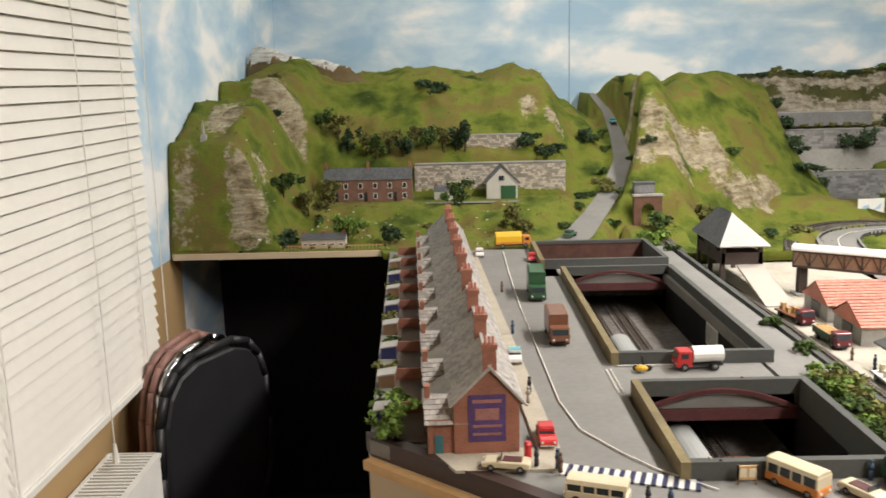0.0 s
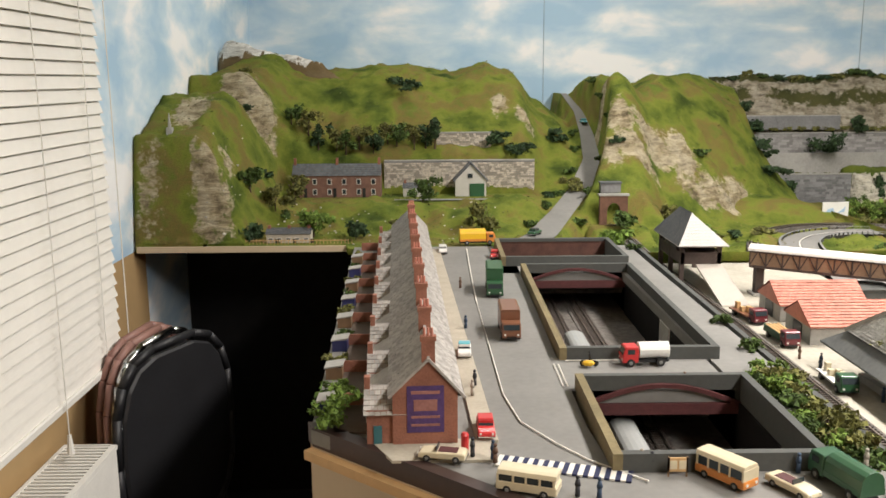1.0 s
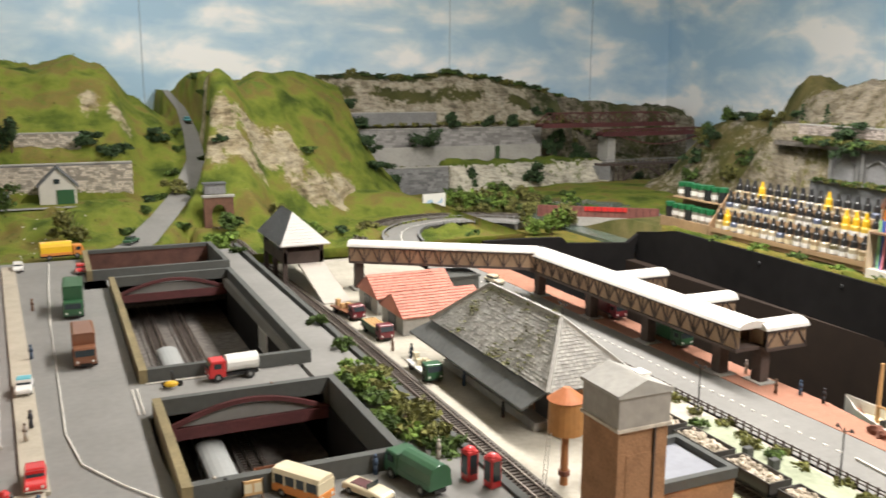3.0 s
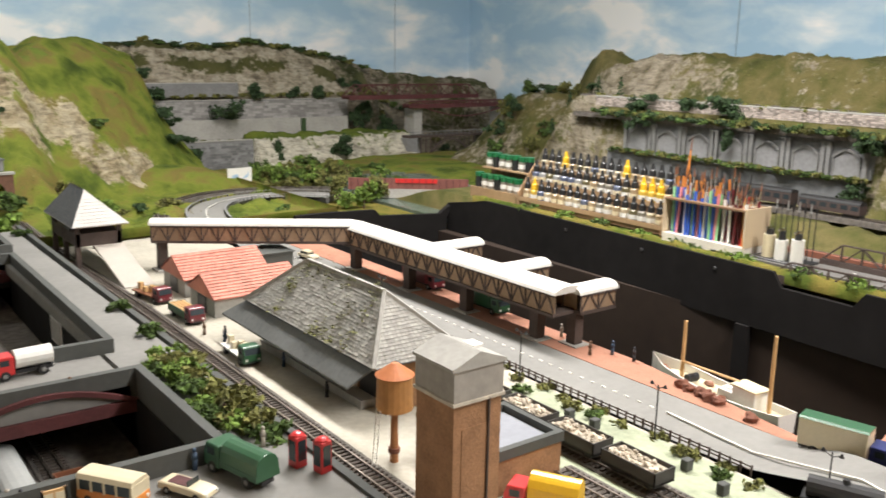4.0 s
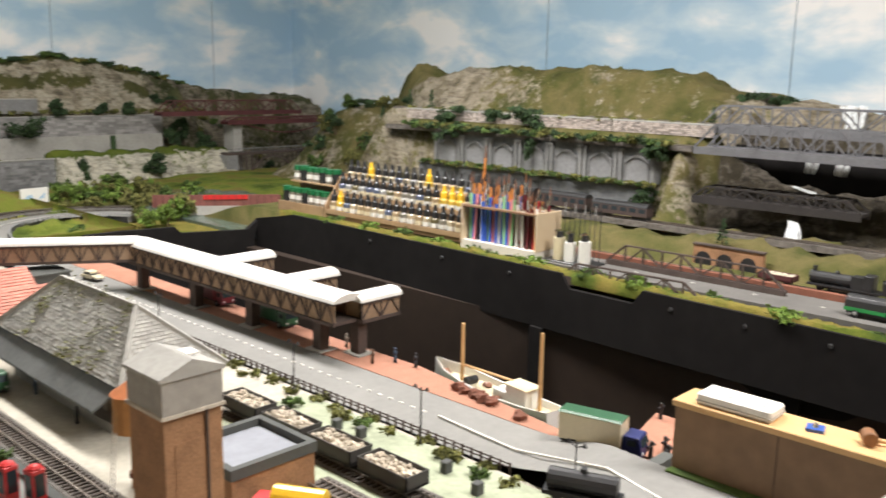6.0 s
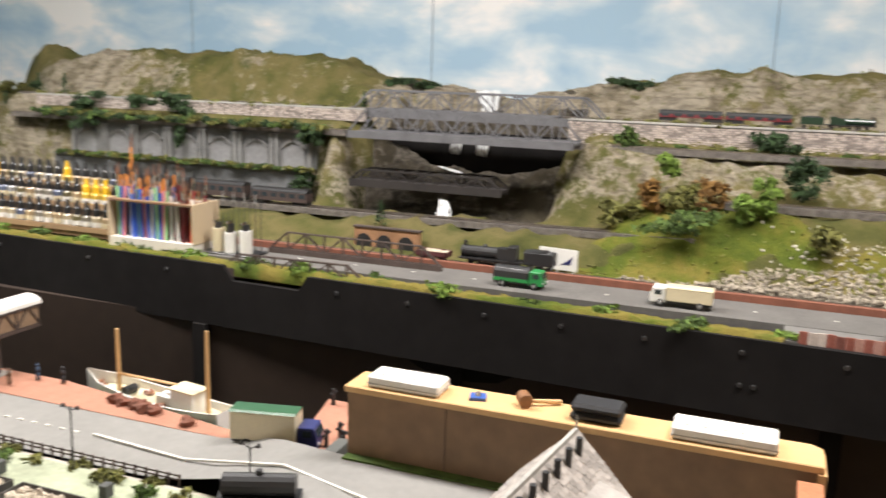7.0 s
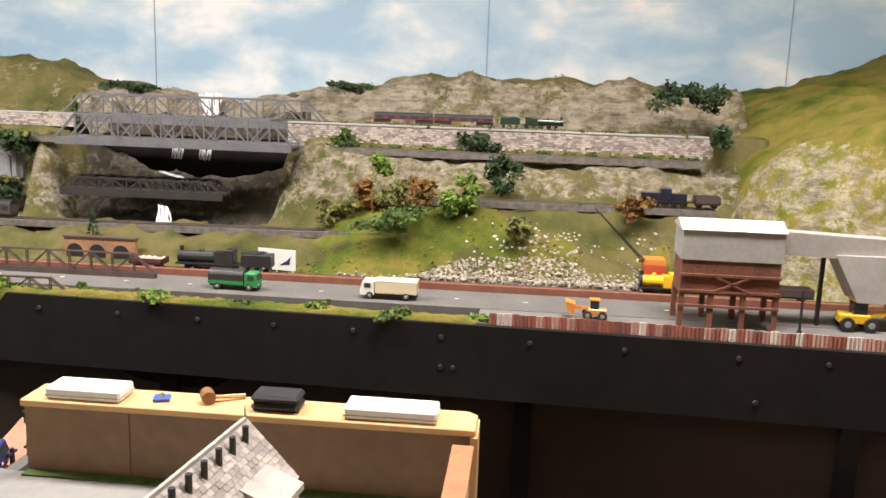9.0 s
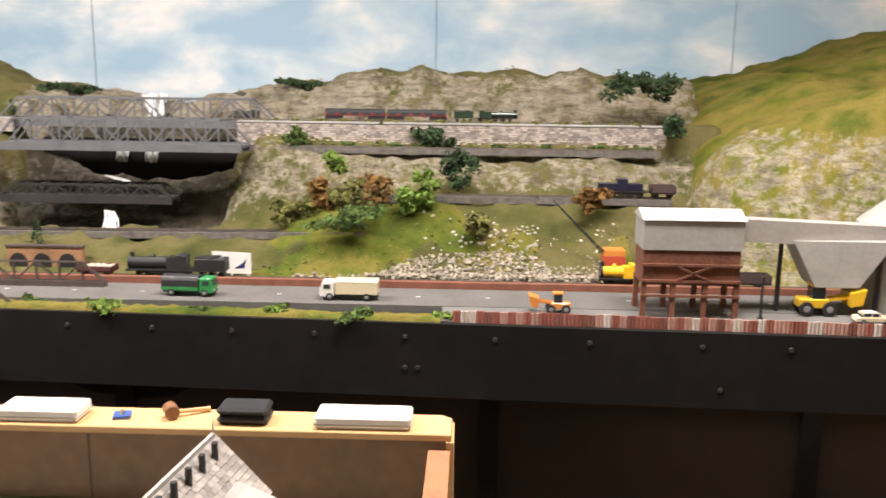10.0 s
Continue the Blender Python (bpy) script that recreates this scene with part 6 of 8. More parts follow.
# ---- goods shed ----
gs = thing("goods_shed", "stone goods shed with a hipped mossy slate roof and canopy", "goods shed", at(0, 0, 0))
X0, X1, Y0, Y1, EZ, RZ = 0.740, 0.886, 0.937, 1.325, 0.022, 0.102
part("wall", M().box(0.775, 0.872, 0.955, 1.30, GZ, EZ), brown_brick_m, gs)
for y in (0.955, 1.04, 1.125, 1.21, 1.295):
    part("corner_post", M().box(0.768, 0.778, y - 0.006, y + 0.006, GZ, EZ), stone_m, gs)
for y in (0.998, 1.083, 1.168, 1.253):
    part("doorway", M().box(0.773, 0.7752, y - 0.028, y + 0.028, GZ + 0.012, -0.002), BLACK, gs, "dark open loading door")
part("loading_dock", M().box(0.75, 0.775, 0.985, 1.29, GZ, GZ + 0.012), conc_m, gs)
ridge = ((0.797, 1.00, RZ), (0.797, 1.215, RZ))
part("roof_deck", M().add([(X0, Y0, EZ), (X1, Y0, EZ), (X1, Y1, EZ), (X0, Y1, EZ), ridge[0], ridge[1]], [(0, 1, 4), (1, 2, 5, 4), (2, 3, 5), (3, 0, 4, 5), (0, 3, 2, 1)]), darkslate_m, gs)
sr = M()
up = 0.0015
def lift(p):
    return (p[0], p[1], p[2] + up)
slates(sr, lift((X0, Y1, EZ)), lift((X0, Y0, EZ)), lift(ridge[0]), lift(ridge[1]), 20, 46, 0.0011)
slates(sr, lift((X0, Y0, EZ)), lift((X1, Y0, EZ)), lift(ridge[0]), lift((ridge[0][0] + 1e-4, ridge[0][1], RZ)), 20, 22, 0.0011)
slates(sr, lift((X1, Y0, EZ)), lift((X1, Y1, EZ)), lift(ridge[1]), lift(ridge[0]), 16, 34, 0.0016)
tagged(part("slate", sr, mat("pale_mossy_slate", (0.34, 0.33, 0.30), 0.8, 0.25, 80, 0.3, island=0.25), gs, "pale grey weathered slates"), kind="stuff")
rt = M().beam(lift(ridge[0]), lift(ridge[1]), 0.006, 0.005)
for c, r in (((X0, Y0), 0), ((X1, Y0), 0), ((X0, Y1), 1), ((X1, Y1), 1)):
    rt.beam((*c, EZ + 0.002), lift(ridge[r]), 0.006, 0.005)
part("ridge_capping", rt, conc_m, gs, "pale lead capping")
part("canopy", M().add([(X0 - 0.022, Y0 + 0.03, -0.006), (X0 - 0.022, Y1 + 0.04, -0.006), (X0 + 0.004, Y1, EZ), (X0 + 0.004, Y0 + 0.01, EZ), (X0 - 0.022, Y0 + 0.03, -0.009), (X0 - 0.022, Y1 + 0.04, -0.009), (X0 + 0.004, Y1, EZ - 0.003), (X0 + 0.004, Y0 + 0.01, EZ - 0.003)], [(0, 1, 2, 3), (4, 7, 6, 5), (0, 4, 5, 1), (0, 3, 7, 4), (1, 5, 6, 2)]), mat("dark_sheet", (0.13, 0.135, 0.13), 0.7, 0.25, 60, 0.1), gs, "dark sheet loading canopy")
rnd = random.Random(8)
for i in range(14):
    f, g_ = rnd.random(), rnd.choice((0.04, 0.08, 0.12, 0.5, 0.9))
    p = Vector((X0, Y0 + 0.02 + f * 0.36, EZ)).lerp(Vector((0.797, 1.02 + f * 0.19, RZ)), g_)
    ms = M()
    for k in range(26):
        s = 0.003
        c = p + Vector((rnd.gauss(0, 0.006), rnd.gauss(0, 0.008), 0.003)) + Vector((0, 0, 0))
        c.z = EZ + (RZ - EZ) * max(0, (c.x - X0)) / (0.797 - X0) + 0.0055
        ms.add([c + Vector((rnd.uniform(-s, s), rnd.uniform(-s, s), rnd.uniform(-0.001, 0.002))) for _ in range(4)], [(0, 1, 2), (0, 2, 3), (0, 3, 1), (1, 3, 2)])
    tagged(part("moss", ms, leaf3_m, gs, "green moss patch"), kind="stuff")

# ---- red-roofed sheds ----
for y0, y1, xa, xb, zr in ((1.63, 1.745, 0.755, 0.925, 0.022), (1.475, 1.59, 0.75, 0.92, 0.020)):
    s = thing("yard_shed", "grey stone yard shed with bright red tiled roof", "shed", group="red-roofed sheds")
    ym = (y0 + y1) / 2
    part("wall", M().prism([(y0, GZ), (y1, GZ), (y1, -0.012), (ym, zr - 0.003), (y0, -0.012)], xa, xb, "x"), conc_m, s)
    r = M()
    slates(r, (xa - 0.004, y0 - 0.006, -0.015), (xb + 0.004, y0 - 0.006, -0.015), (xb + 0.004, ym, zr), (xa - 0.004, ym, zr), 9, 22, 0.0018)
    slates(r, (xa - 0.004, y1 + 0.006, -0.015), (xb + 0.004, y1 + 0.006, -0.015), (xb + 0.004, ym, zr), (xa - 0.004, ym, zr), 9, 22, 0.0018)
    tagged(part("roof_tile", r, redroof_m, s), kind="stuff")
    part("roof_deck", M().prism([(y0 - 0.006, -0.0165), (y1 + 0.006, -0.0165), (ym, zr - 0.002)], xa - 0.003, xb + 0.003, "x"), redroof_m, s)
    part("door", M().box(xa - 0.0012, xa - 0.0002, ym - 0.02, ym + 0.02, GZ, GZ + 0.03), BLACK, s, "dark open doorway")
dsh = thing("dark_hut", "black flat-roofed yard hut", "hut", at(0.98, 1.72, GZ))
part("wall", M().box(-0.04, 0.03, -0.04, 0.04, 0, 0.05), pitwall_m, dsh)
part("roof", M().box(-0.043, 0.033, -0.043, 0.043, 0.05, 0.053), pitwall_m, dsh)

# ---- lift tower, water tank, flat brick building ----
tw = thing("hoist_tower", "tall brown brick hoist tower with grey clad top", "tower", at(0.6475, 0.6465, GZ))
part("shaft", M().box(-0.0275, 0.0275, -0.0285, 0.0285, 0, 0.165), brown_brick_m, tw)
part("cladding", M().box(-0.0285, 0.0285, -0.0295, 0.0295, 0.165, 0.196), mat("grey_clad", (0.30, 0.28, 0.25), 0.7, 0.25, 50, 0.15), tw, "weathered grey cladding")
part("string_course", M().box(-0.030, 0.030, -0.031, 0.031, 0.1635, 0.1665), stone_m, tw)
part("roof", M().prism([(-0.031, 0.196), (0.031, 0.196), (0.031, 0.199), (0, 0.211), (-0.031, 0.199)], -0.031, 0.031, "y"), conc_m, tw)
part("hatch", M().box(0.006, 0.018, -0.012, 0.004, 0.2075, 0.2095), white_m, tw)
part("downpipe", M().cyl((0.012, -0.0298, 0), (0.012, -0.0298, 0.165), 0.0014, n=8), browngirder_m, tw)
part("recess", M().box(-0.018, 0.020, -0.0291, -0.0286, 0.02, 0.14), brown_brick_m, tw)
tk = thing("water_tank", "orange-brown wooden water tank with conical lid on a post", "water tank", at(0.703, 0.835, GZ))
part("tank", M().cyl((0, 0, 0.067), (0, 0, 0.108), 0.0215, 0.0205, 20), mat("orange_tank", (0.42, 0.20, 0.06), 0.6, 0.2, 60, 0.1), tk, smooth=False)
part("lid", M().cyl((0, 0, 0.108), (0, 0, 0.122), 0.023, 0.004, 20), mat("orange_lid", (0.45, 0.15, 0.05), 0.6, 0.2, 60, 0.1), tk, "orange conical lid")
part("post", M().cyl((0, 0, 0), (0, 0, 0.067), 0.005, 0.004, 12), mat("rust_post", (0.33, 0.14, 0.05), 0.7, 0.2, 80, 0.1), tk)
part("valve_ring", M().cyl((0, 0, 0.012), (0, 0, 0.018), 0.007, n=12), rust_m, tk)
ld = M()
for s in (-0.004, 0.004):
    ld.cyl((-0.028, s, 0), (-0.022, s, 0.07), 0.0006, n=5)
for i in range(12):
    f = i / 12
    ld.cyl((-0.028 + 0.006 * f, -0.004, 0.07 * f), (-0.028 + 0.006 * f, 0.004, 0.07 * f), 0.0005, n=5)
part("ladder", ld, white_m, tk, "pale thin ladder")
fb = thing("flat_roofed_building", "brown brick building with flat grey roof and parapet", "building", at(0, 0, 0))
part("wall", M().box(0.735, 0.84, 0.70, 0.80, GZ, -0.008), brown_brick_m, fb)
part("roof", M().box(0.742, 0.833, 0.707, 0.793, -0.0075, -0.004), mat("blue_grey_felt", (0.25, 0.26, 0.29), 0.7, 0.15, 40, 0.1), fb)
for bxs in ((0.733, 0.842, 0.698, 0.706), (0.733, 0.842, 0.794, 0.802), (0.733, 0.741, 0.706, 0.794), (0.834, 0.842, 0.706, 0.794)):
    part("parapet", M().box(*bxs, -0.0078, 0.004), pitwall_m, fb)
lorry(0.765, 0.648, GZ, 120, RED, YELLOW, "model lorry with yellow and red striped roof", L=0.08, H=0.046, kind="tilt")


# ---- yard lorries, wagons, quay things ----
lorry(0.70, 1.655, GZ, -80, MAROON, BROWN, "red-cabbed model flat lorry loaded with crates", L=0.10, kind="flat", cargo=wood_m)
lorry(0.708, 1.50, GZ, -88, MAROON, GREEN, "red and green model dray loaded with casks", L=0.095, kind="drop")
lorry(0.703, 1.262, GZ, -92, GREEN, WHITE, "green model flat lorry by the loading canopy", L=0.095, kind="flat", cargo=CREAM)
lorry(1.143, 0.528, GZ + 0.0035, -77, NAVY, CREAM, "cream box lorry with blue cab and green roof on the quay", L=0.105, H=0.046, kind="box", roof=GREEN)
lorry(1.185, 1.45, GZ + 0.0035, -90, MAROON, MAROON, "dark red model bus under the quay canopy", L=0.11, H=0.04, kind="box")
lorry(1.183, 1.25, GZ + 0.0035, -90, GREEN, GREEN, "dark green model bus under the quay canopy", L=0.11, H=0.04, kind="box", roof=GREY)
car(1.10, 1.78, GZ + 0.003, -80, CREAM, CREAM, "cream model car on the far quay road")
stone_load = mat("pale_stone_load", (0.55, 0.48, 0.38), 0.95, 0.25, 200, 0.4, island=0.5)
for y in (0.905, 0.815, 0.725, 0.635):
    wagon(0.895, y, GZ + 0.0065, 90, paint("dark_wagon", (0.05, 0.045, 0.04), 0.8), stone_load, "dark open model wagon loaded with pale stone", L=0.078)
tar = thing("tar_wagon", "black model tank wagon beside the road", "model wagon", at(0.955, 0.43, -0.008, 112, 0.85), group="rolling stock")
part("frame", M().box(-0.045, 0.045, -0.014, 0.014, 0.006, 0.011), BLACK, tar)
part("tank", M().cyl((-0.04, 0, 0.022), (0.04, 0, 0.022), 0.0125, n=14), BLACK, tar)
part("filler", M().cyl((0, 0, 0.033), (0, 0, 0.039), 0.004, n=10), BLACK, tar)
for x in (-0.028, 0.028):
    part("wheel", M().cyl((x, -0.01, 0.006), (x, 0.01, 0.006), 0.006, n=12), BLACK, tar)


def street_lamp(x, y, z, h=0.075):
    t = thing("street_lamp", "slim dark twin-armed model street lamp", "street lamp", at(x, y, z), group="street lamps")
    part("post", M().cyl((0, 0, 0), (0, 0, h), 0.0012, 0.0008, 8), BLACK, t)
    part("base", M().cyl((0, 0, 0), (0, 0, 0.006), 0.003, 0.002, 8), BLACK, t)
    for s in (-1, 1):
        part("arm", M().cyl((0, 0, h * 0.93), (0, s * 0.010, h), 0.0006, n=6), BLACK, t)
        part("lantern", M().cyl((0, s * 0.010, h - 0.002), (0, s * 0.010, h + 0.002), 0.0028, 0.001, 8), BLACK, t)


for y in (0.948, 0.696, 1.32, 0.47):
    street_lamp(1.0, y, GZ + 0.0005 if y > 0.6 else GZ)
fe = thing("post_and_rail_fence", "dark post and rail fence beside the quay road", "fence")
for i in range(52):
    y = 0.57 + i * 0.0145
    part("post", M().box(1.0165, 1.0185, y - 0.001, y + 0.001, GZ, GZ + 0.014), browngirder_m, fe)
for z in (0.006, 0.0105):
    part("rail", M().box(1.0186, 1.0194, 0.57, 1.312, GZ + z, GZ + z + 0.0016), browngirder_m, fe)
bt = thing("fishing_boat", "white and red model fishing boat moored at the quay", "model boat", at(1.218, 0.767, -0.088, 82))
hull = M()
st = 13
secs = []
for i in range(st):
    u = i / (st - 1)
    w = 0.028 * (math.sin(math.pi * min(1, u * 0.62 + 0.22))) * (1 if u < 0.85 else (1 - u) / 0.15 * 0.9 + 0.1)
    sheer = 0.040 + 0.008 * (u - 0.4) ** 2 * 4
    secs.append((-0.13 + 0.26 * u, w, sheer))
for (x0, w0, s0), (x1, w1, s1) in zip(secs, secs[1:]):
    for s in (-1, 1):
        hull.add([(x0, s * w0, s0), (x1, s * w1, s1), (x1, s * w1 * 0.85, 0.016), (x0, s * w0 * 0.85, 0.016)], [(0, 1, 2, 3)])
        hull.add([(x0, s * w0 * 0.9, s0), (x1, s * w1 * 0.9, s1), (x1, s * w1 * 0.88, 0.03), (x0, s * w0 * 0.88, 0.03)], [(0, 1, 2, 3)])
        hull.add([(x0, s * w0, s0), (x1, s * w1, s1), (x1, s * w1 * 0.9, s1), (x0, s * w0 * 0.9, s0)], [(0, 1, 2, 3)])
hull.add([(secs[0][0], -secs[0][1], secs[0][2]), (secs[0][0], secs[0][1], secs[0][2]), (secs[0][0], secs[0][1] * 0.85, 0.016), (secs[0][0], -secs[0][1] * 0.85, 0.016)], [(0, 1, 2, 3)])
part("hull", hull, WHITE, bt)
bot, deck = M(), M()
for (x0, w0, s0), (x1, w1, s1) in zip(secs, secs[1:]):
    bot.add([(x0, -w0 * 0.86, 0.0165), (x1, -w1 * 0.86, 0.0165), (x1, w1 * 0.86, 0.0165), (x0, w0 * 0.86, 0.0165), (x0, -w0 * 0.5, 0), (x1, -w1 * 0.5, 0), (x1, w1 * 0.5, 0), (x0, w0 * 0.5, 0)], [(0, 1, 5, 4), (3, 7, 6, 2), (4, 5, 6, 7)])
    deck.add([(x0, -w0 * 0.88, 0.031), (x1, -w1 * 0.88, 0.031), (x1, w1 * 0.88, 0.031), (x0, w0 * 0.88, 0.031)], [(0, 1, 2, 3)])
part("lower_hull", bot, RED, bt, "red lower hull")
part("deck", deck, CREAM, bt)
wh = part("wheelhouse", M().box(-0.085, -0.045, -0.014, 0.014, 0.031, 0.060), WHITE, bt, bevel=0.001)
part("window", M().box(-0.0448, -0.0442, -0.011, 0.011, 0.046, 0.055), glass_m, wh)
part("wheelhouse_roof", M().box(-0.088, -0.042, -0.016, 0.016, 0.060, 0.062), CREAM, wh)
part("cabin", M().box(-0.045, -0.015, -0.011, 0.011, 0.031, 0.046), WHITE, bt, bevel=0.001)
part("mast", M().cyl((0.066, 0, 0.03), (0.066, 0, 0.120), 0.0032, 0.0026, 8), wood_m, bt, "pale timber mast")
part("mast", M().cyl((-0.099, 0, 0.03), (-0.099, 0, 0.145), 0.0032, 0.0024, 8), wood_m, bt, "pale timber mast")
part("boom", M().cyl((0.065, 0, 0.056), (-0.045, 0, 0.062), 0.002, n=8), wood_m, bt)
part("winch", M().cyl((0.045, -0.01, 0.037), (0.045, 0.01, 0.037), 0.0065, n=10), BLACK, bt)
for (x, y) in ((0.09, 0.008), (0.105, 0.0), (-0.03, 0.016), (0.02, -0.012)):
    part("folded_net", M().ball((x, y, 0.034), 0.009, 0.007, 0.005, n=7, jit=0.25), BROWN, bt)
for i, (x, y) in enumerate([(1.172, 0.79), (1.168, 0.775), (1.166, 0.755), (1.162, 0.735), (1.160, 0.72), (1.168, 0.745), (1.150, 0.66)]):
    n_ = tagged(part("fishing_net", M().ball((0, 0, 0.004), 0.011, 0.009, 0.008, n=8, jit=0.3, rnd=random.Random(i)), rust_m), "rust-brown heap of fishing net on the quay", "net pile", "nets on the quay")
    n_.location = (x, y, GZ + 0.003)
for i, (x, y) in enumerate([(1.195, 0.90), (1.19, 0.94), (1.16, 0.96), (1.185, 1.05), (0.72, 1.36), (0.71, 1.34), (0.66 + 0.04, 1.40), (1.19, 1.12), (0.735, 1.05), (0.74, 1.19)]):
    figurine(x, y, GZ + (0.004 if x > 1.1 else 0.0), i)
for i, (x, y) in enumerate([(1.19, 0.47), (1.165, 0.475), (1.17, 0.455), (1.285, 0.53), (1.29, 0.46)]):
    b = thing("bollard", "black iron mooring post on the quay", "bollard", at(x, y, GZ + 0.003), group="mooring posts")
    part("post", M().cyl((0, 0, 0), (0, 0, 0.022), 0.003, 0.0025, 8), BLACK, b)
    part("cross_bar", M().cyl((-0.008, 0, 0.016), (0.008, 0, 0.016), 0.0018, n=8), BLACK, b)
for i, (x, y) in enumerate([(0.93, 0.88), (0.955, 0.80), (0.96, 0.76), (0.965, 0.62), (0.95, 0.56)]):
    k = thing("stone_bin", "small dark bin standing on the siding ground", "bin", at(x, y, GZ + 0.003), group="yard bins")
    part("body", M().box(-0.006, 0.006, -0.005, 0.005, 0, 0.014), pitwall_m, k, bevel=0.0008)
    bush(x + 0.028, y + 0.025, GZ + 0.003, 0.026, 0.014, (leaf_m, leaf3_m)[i % 2], "low green weeds on the siding ground", 400 + i, 140, 0.0032)
for i in range(16):
    bush(1.008 - 0.012 * (i % 2), 0.50 + i * 0.05, GZ + 0.001, 0.026, 0.010, leaf3_m, "low olive weeds along the fence", 420 + i, 90, 0.003)
rnd = random.Random(77)
for i in range(15):
    bush(0.532 + rnd.uniform(0, 0.045), 0.875 + i * 0.021, 0.0, rnd.uniform(0.035, 0.055), rnd.uniform(0.018, 0.034), (leaf_m, leaf3_m, leaf2_m, leaf3_m)[i % 4], "dense green shrub beside the cutting", 440 + i, 260, 0.0042)
for y in (1.30, 1.45, 2.14):
    bush(0.575, y, 0.0, 0.03, 0.02, leaf_m, "small shrub on the retaining wall", int(y * 100), 120, 0.004)

# ---- timber divider with the things on it ----
dv = thing("timber_divider", "low brown divider board with pale wooden top", "divider", at(0, 0, 0))
part("face_board", M().box(1.073, 1.112, -0.045, 0.40, -0.30, 0.071), darkply_m, dv)
part("top_strip", M().prism([(1.068, 0.402), (1.116, 0.402), (1.116, -0.04), (1.108, -0.05), (1.068, -0.05)], 0.071, 0.078, "z"), wood_m, dv, "pale varnished top", bevel=0.001)
dv.location.z = -0.004
part("end_post", M().box(1.066, 1.114, -0.052, -0.045, FLOOR, 0.071), wood_m, dv)
part("panel_joint", M().box(1.0722, 1.073, 0.292, 0.2925, -0.05, 0.071), browngirder_m, dv)
bw = thing("brick_coping_wall", "small wall with red brick coping beside the divider", "wall", at(0, 0, 0))
part("wall", M().box(0.80, 1.06, -0.046, -0.032, -0.008, 0.055), cream_m, bw)
part("coping", M().box(0.80, 1.06, -0.049, -0.029, 0.055, 0.062), mat("orange_brick", (0.38, 0.15, 0.07), 0.9, 0.2, 120, 0.2), bw)
struct("ground_verge_south", M().box(1.060, 1.073, -0.03, 0.40, -0.012, -0.001), leaf_m, "thin green grass strip at the divider foot")


def control_box(y, L, label, nk):
    t = thing("socket_box", label, "socket box", at(1.090, y, 0.0742), group="white boxes on the divider")
    part("case", M().box(-0.017, 0.017, -L / 2, L / 2, 0.0, 0.0125), WHITE, t, bevel=0.002)
    part("base_line", M().box(-0.0174, 0.0174, -L / 2 - 0.0004, L / 2 + 0.0004, 0.004, 0.005), conc_m, t)
    for i in range(nk):
        for s in (-1, 1):
            part("socket", M().cyl((s * 0.006, -L / 2 + (i + 0.8) * L / (nk + 0.6), 0.012), (s * 0.006, -L / 2 + (i + 0.8) * L / (nk + 0.6), 0.0131), 0.0035, n=12), paint("pale_grey", (0.5, 0.48, 0.46)), t)


control_box(0.340, 0.077, "white plastic box with round sockets, on the divider", 4)
control_box(0.033, 0.090, "long white plastic box with round sockets, on the divider", 5)
cs_ = thing("black_case", "soft black zipped case lying on the divider", "case", at(1.092, 0.147, 0.0742))
part("lower_shell", M().box(-0.015, 0.015, -0.024, 0.024, 0, 0.008), blackpad_m, cs_, bevel=0.003)
part("upper_shell", M().box(-0.015, 0.015, -0.024, 0.024, 0.0085, 0.0165), blackpad_m, cs_, bevel=0.003)
gv = thing("wooden_mallet", "tiny brown wooden mallet lying on the divider", "mallet", at(1.093, 0.218, 0.0742, -60))
part("head", M().cyl((-0.001, -0.008, 0.007), (-0.001, 0.008, 0.007), 0.007, n=14), mat("brown_wood", (0.22, 0.10, 0.04), 0.5, 0.25, 100, 0.1), gv, bevel=0.0008)
part("handle", M().cyl((0.004, 0, 0.005), (0.036, 0, 0.0025), 0.002, 0.0026, 8), wood_m, gv)
cd = thing("small_tin", "small blue and silver tin on the divider", "tin", at(1.092, 0.266, 0.0742, 15))
part("tray", M().box(-0.008, 0.008, -0.008, 0.008, 0, 0.003), BLUE, cd)
part("knob", M().cyl((0, 0, 0.003), (0, 0, 0.007), 0.003, 0.002, 10), chrome_m, cd)

# ---- grey house by the divider ----
gh = thing("gabled_house", "grey house with weathered slate roof and black ridge vents", "house", at(0.862, 0.160, -0.008, 172.5))
Lh, Wh, Eh, Rh = 0.24, 0.042, 0.072, 0.1135
part("wall", M().prism([(-Wh, 0), (Wh, 0), (Wh, Eh), (0, Rh - 0.003), (-Wh, Eh)], -Lh / 2, Lh / 2, "x"), paint("off_white_wall", (0.55, 0.53, 0.48), 0.8), gh)
r = M()
for s in (-1, 1):
    slates(r, (-Lh / 2 - 0.004, s * (Wh + 0.006), Eh - 0.006), (Lh / 2 + 0.004, s * (Wh + 0.006), Eh - 0.006), (Lh / 2 + 0.004, 0, Rh), (-Lh / 2 - 0.004, 0, Rh), 12, 34, 0.001)
tagged(part("roof_slate", r, mat("grey_house_slate", (0.33, 0.30, 0.27), 0.8, 0.25, 90, 0.3, island=0.4), gh), kind="stuff")
part("roof_deck", M().prism([(-Wh - 0.006, Eh - 0.0075), (Wh + 0.006, Eh - 0.0075), (0, Rh - 0.0015)], -Lh / 2 + 0.002, Lh / 2 - 0.002, "x"), slate_m, gh)
part("ridge", M().beam((-Lh / 2, 0, Rh + 0.001), (Lh / 2, 0, Rh + 0.001), 0.004, 0.003), conc_m, gh)
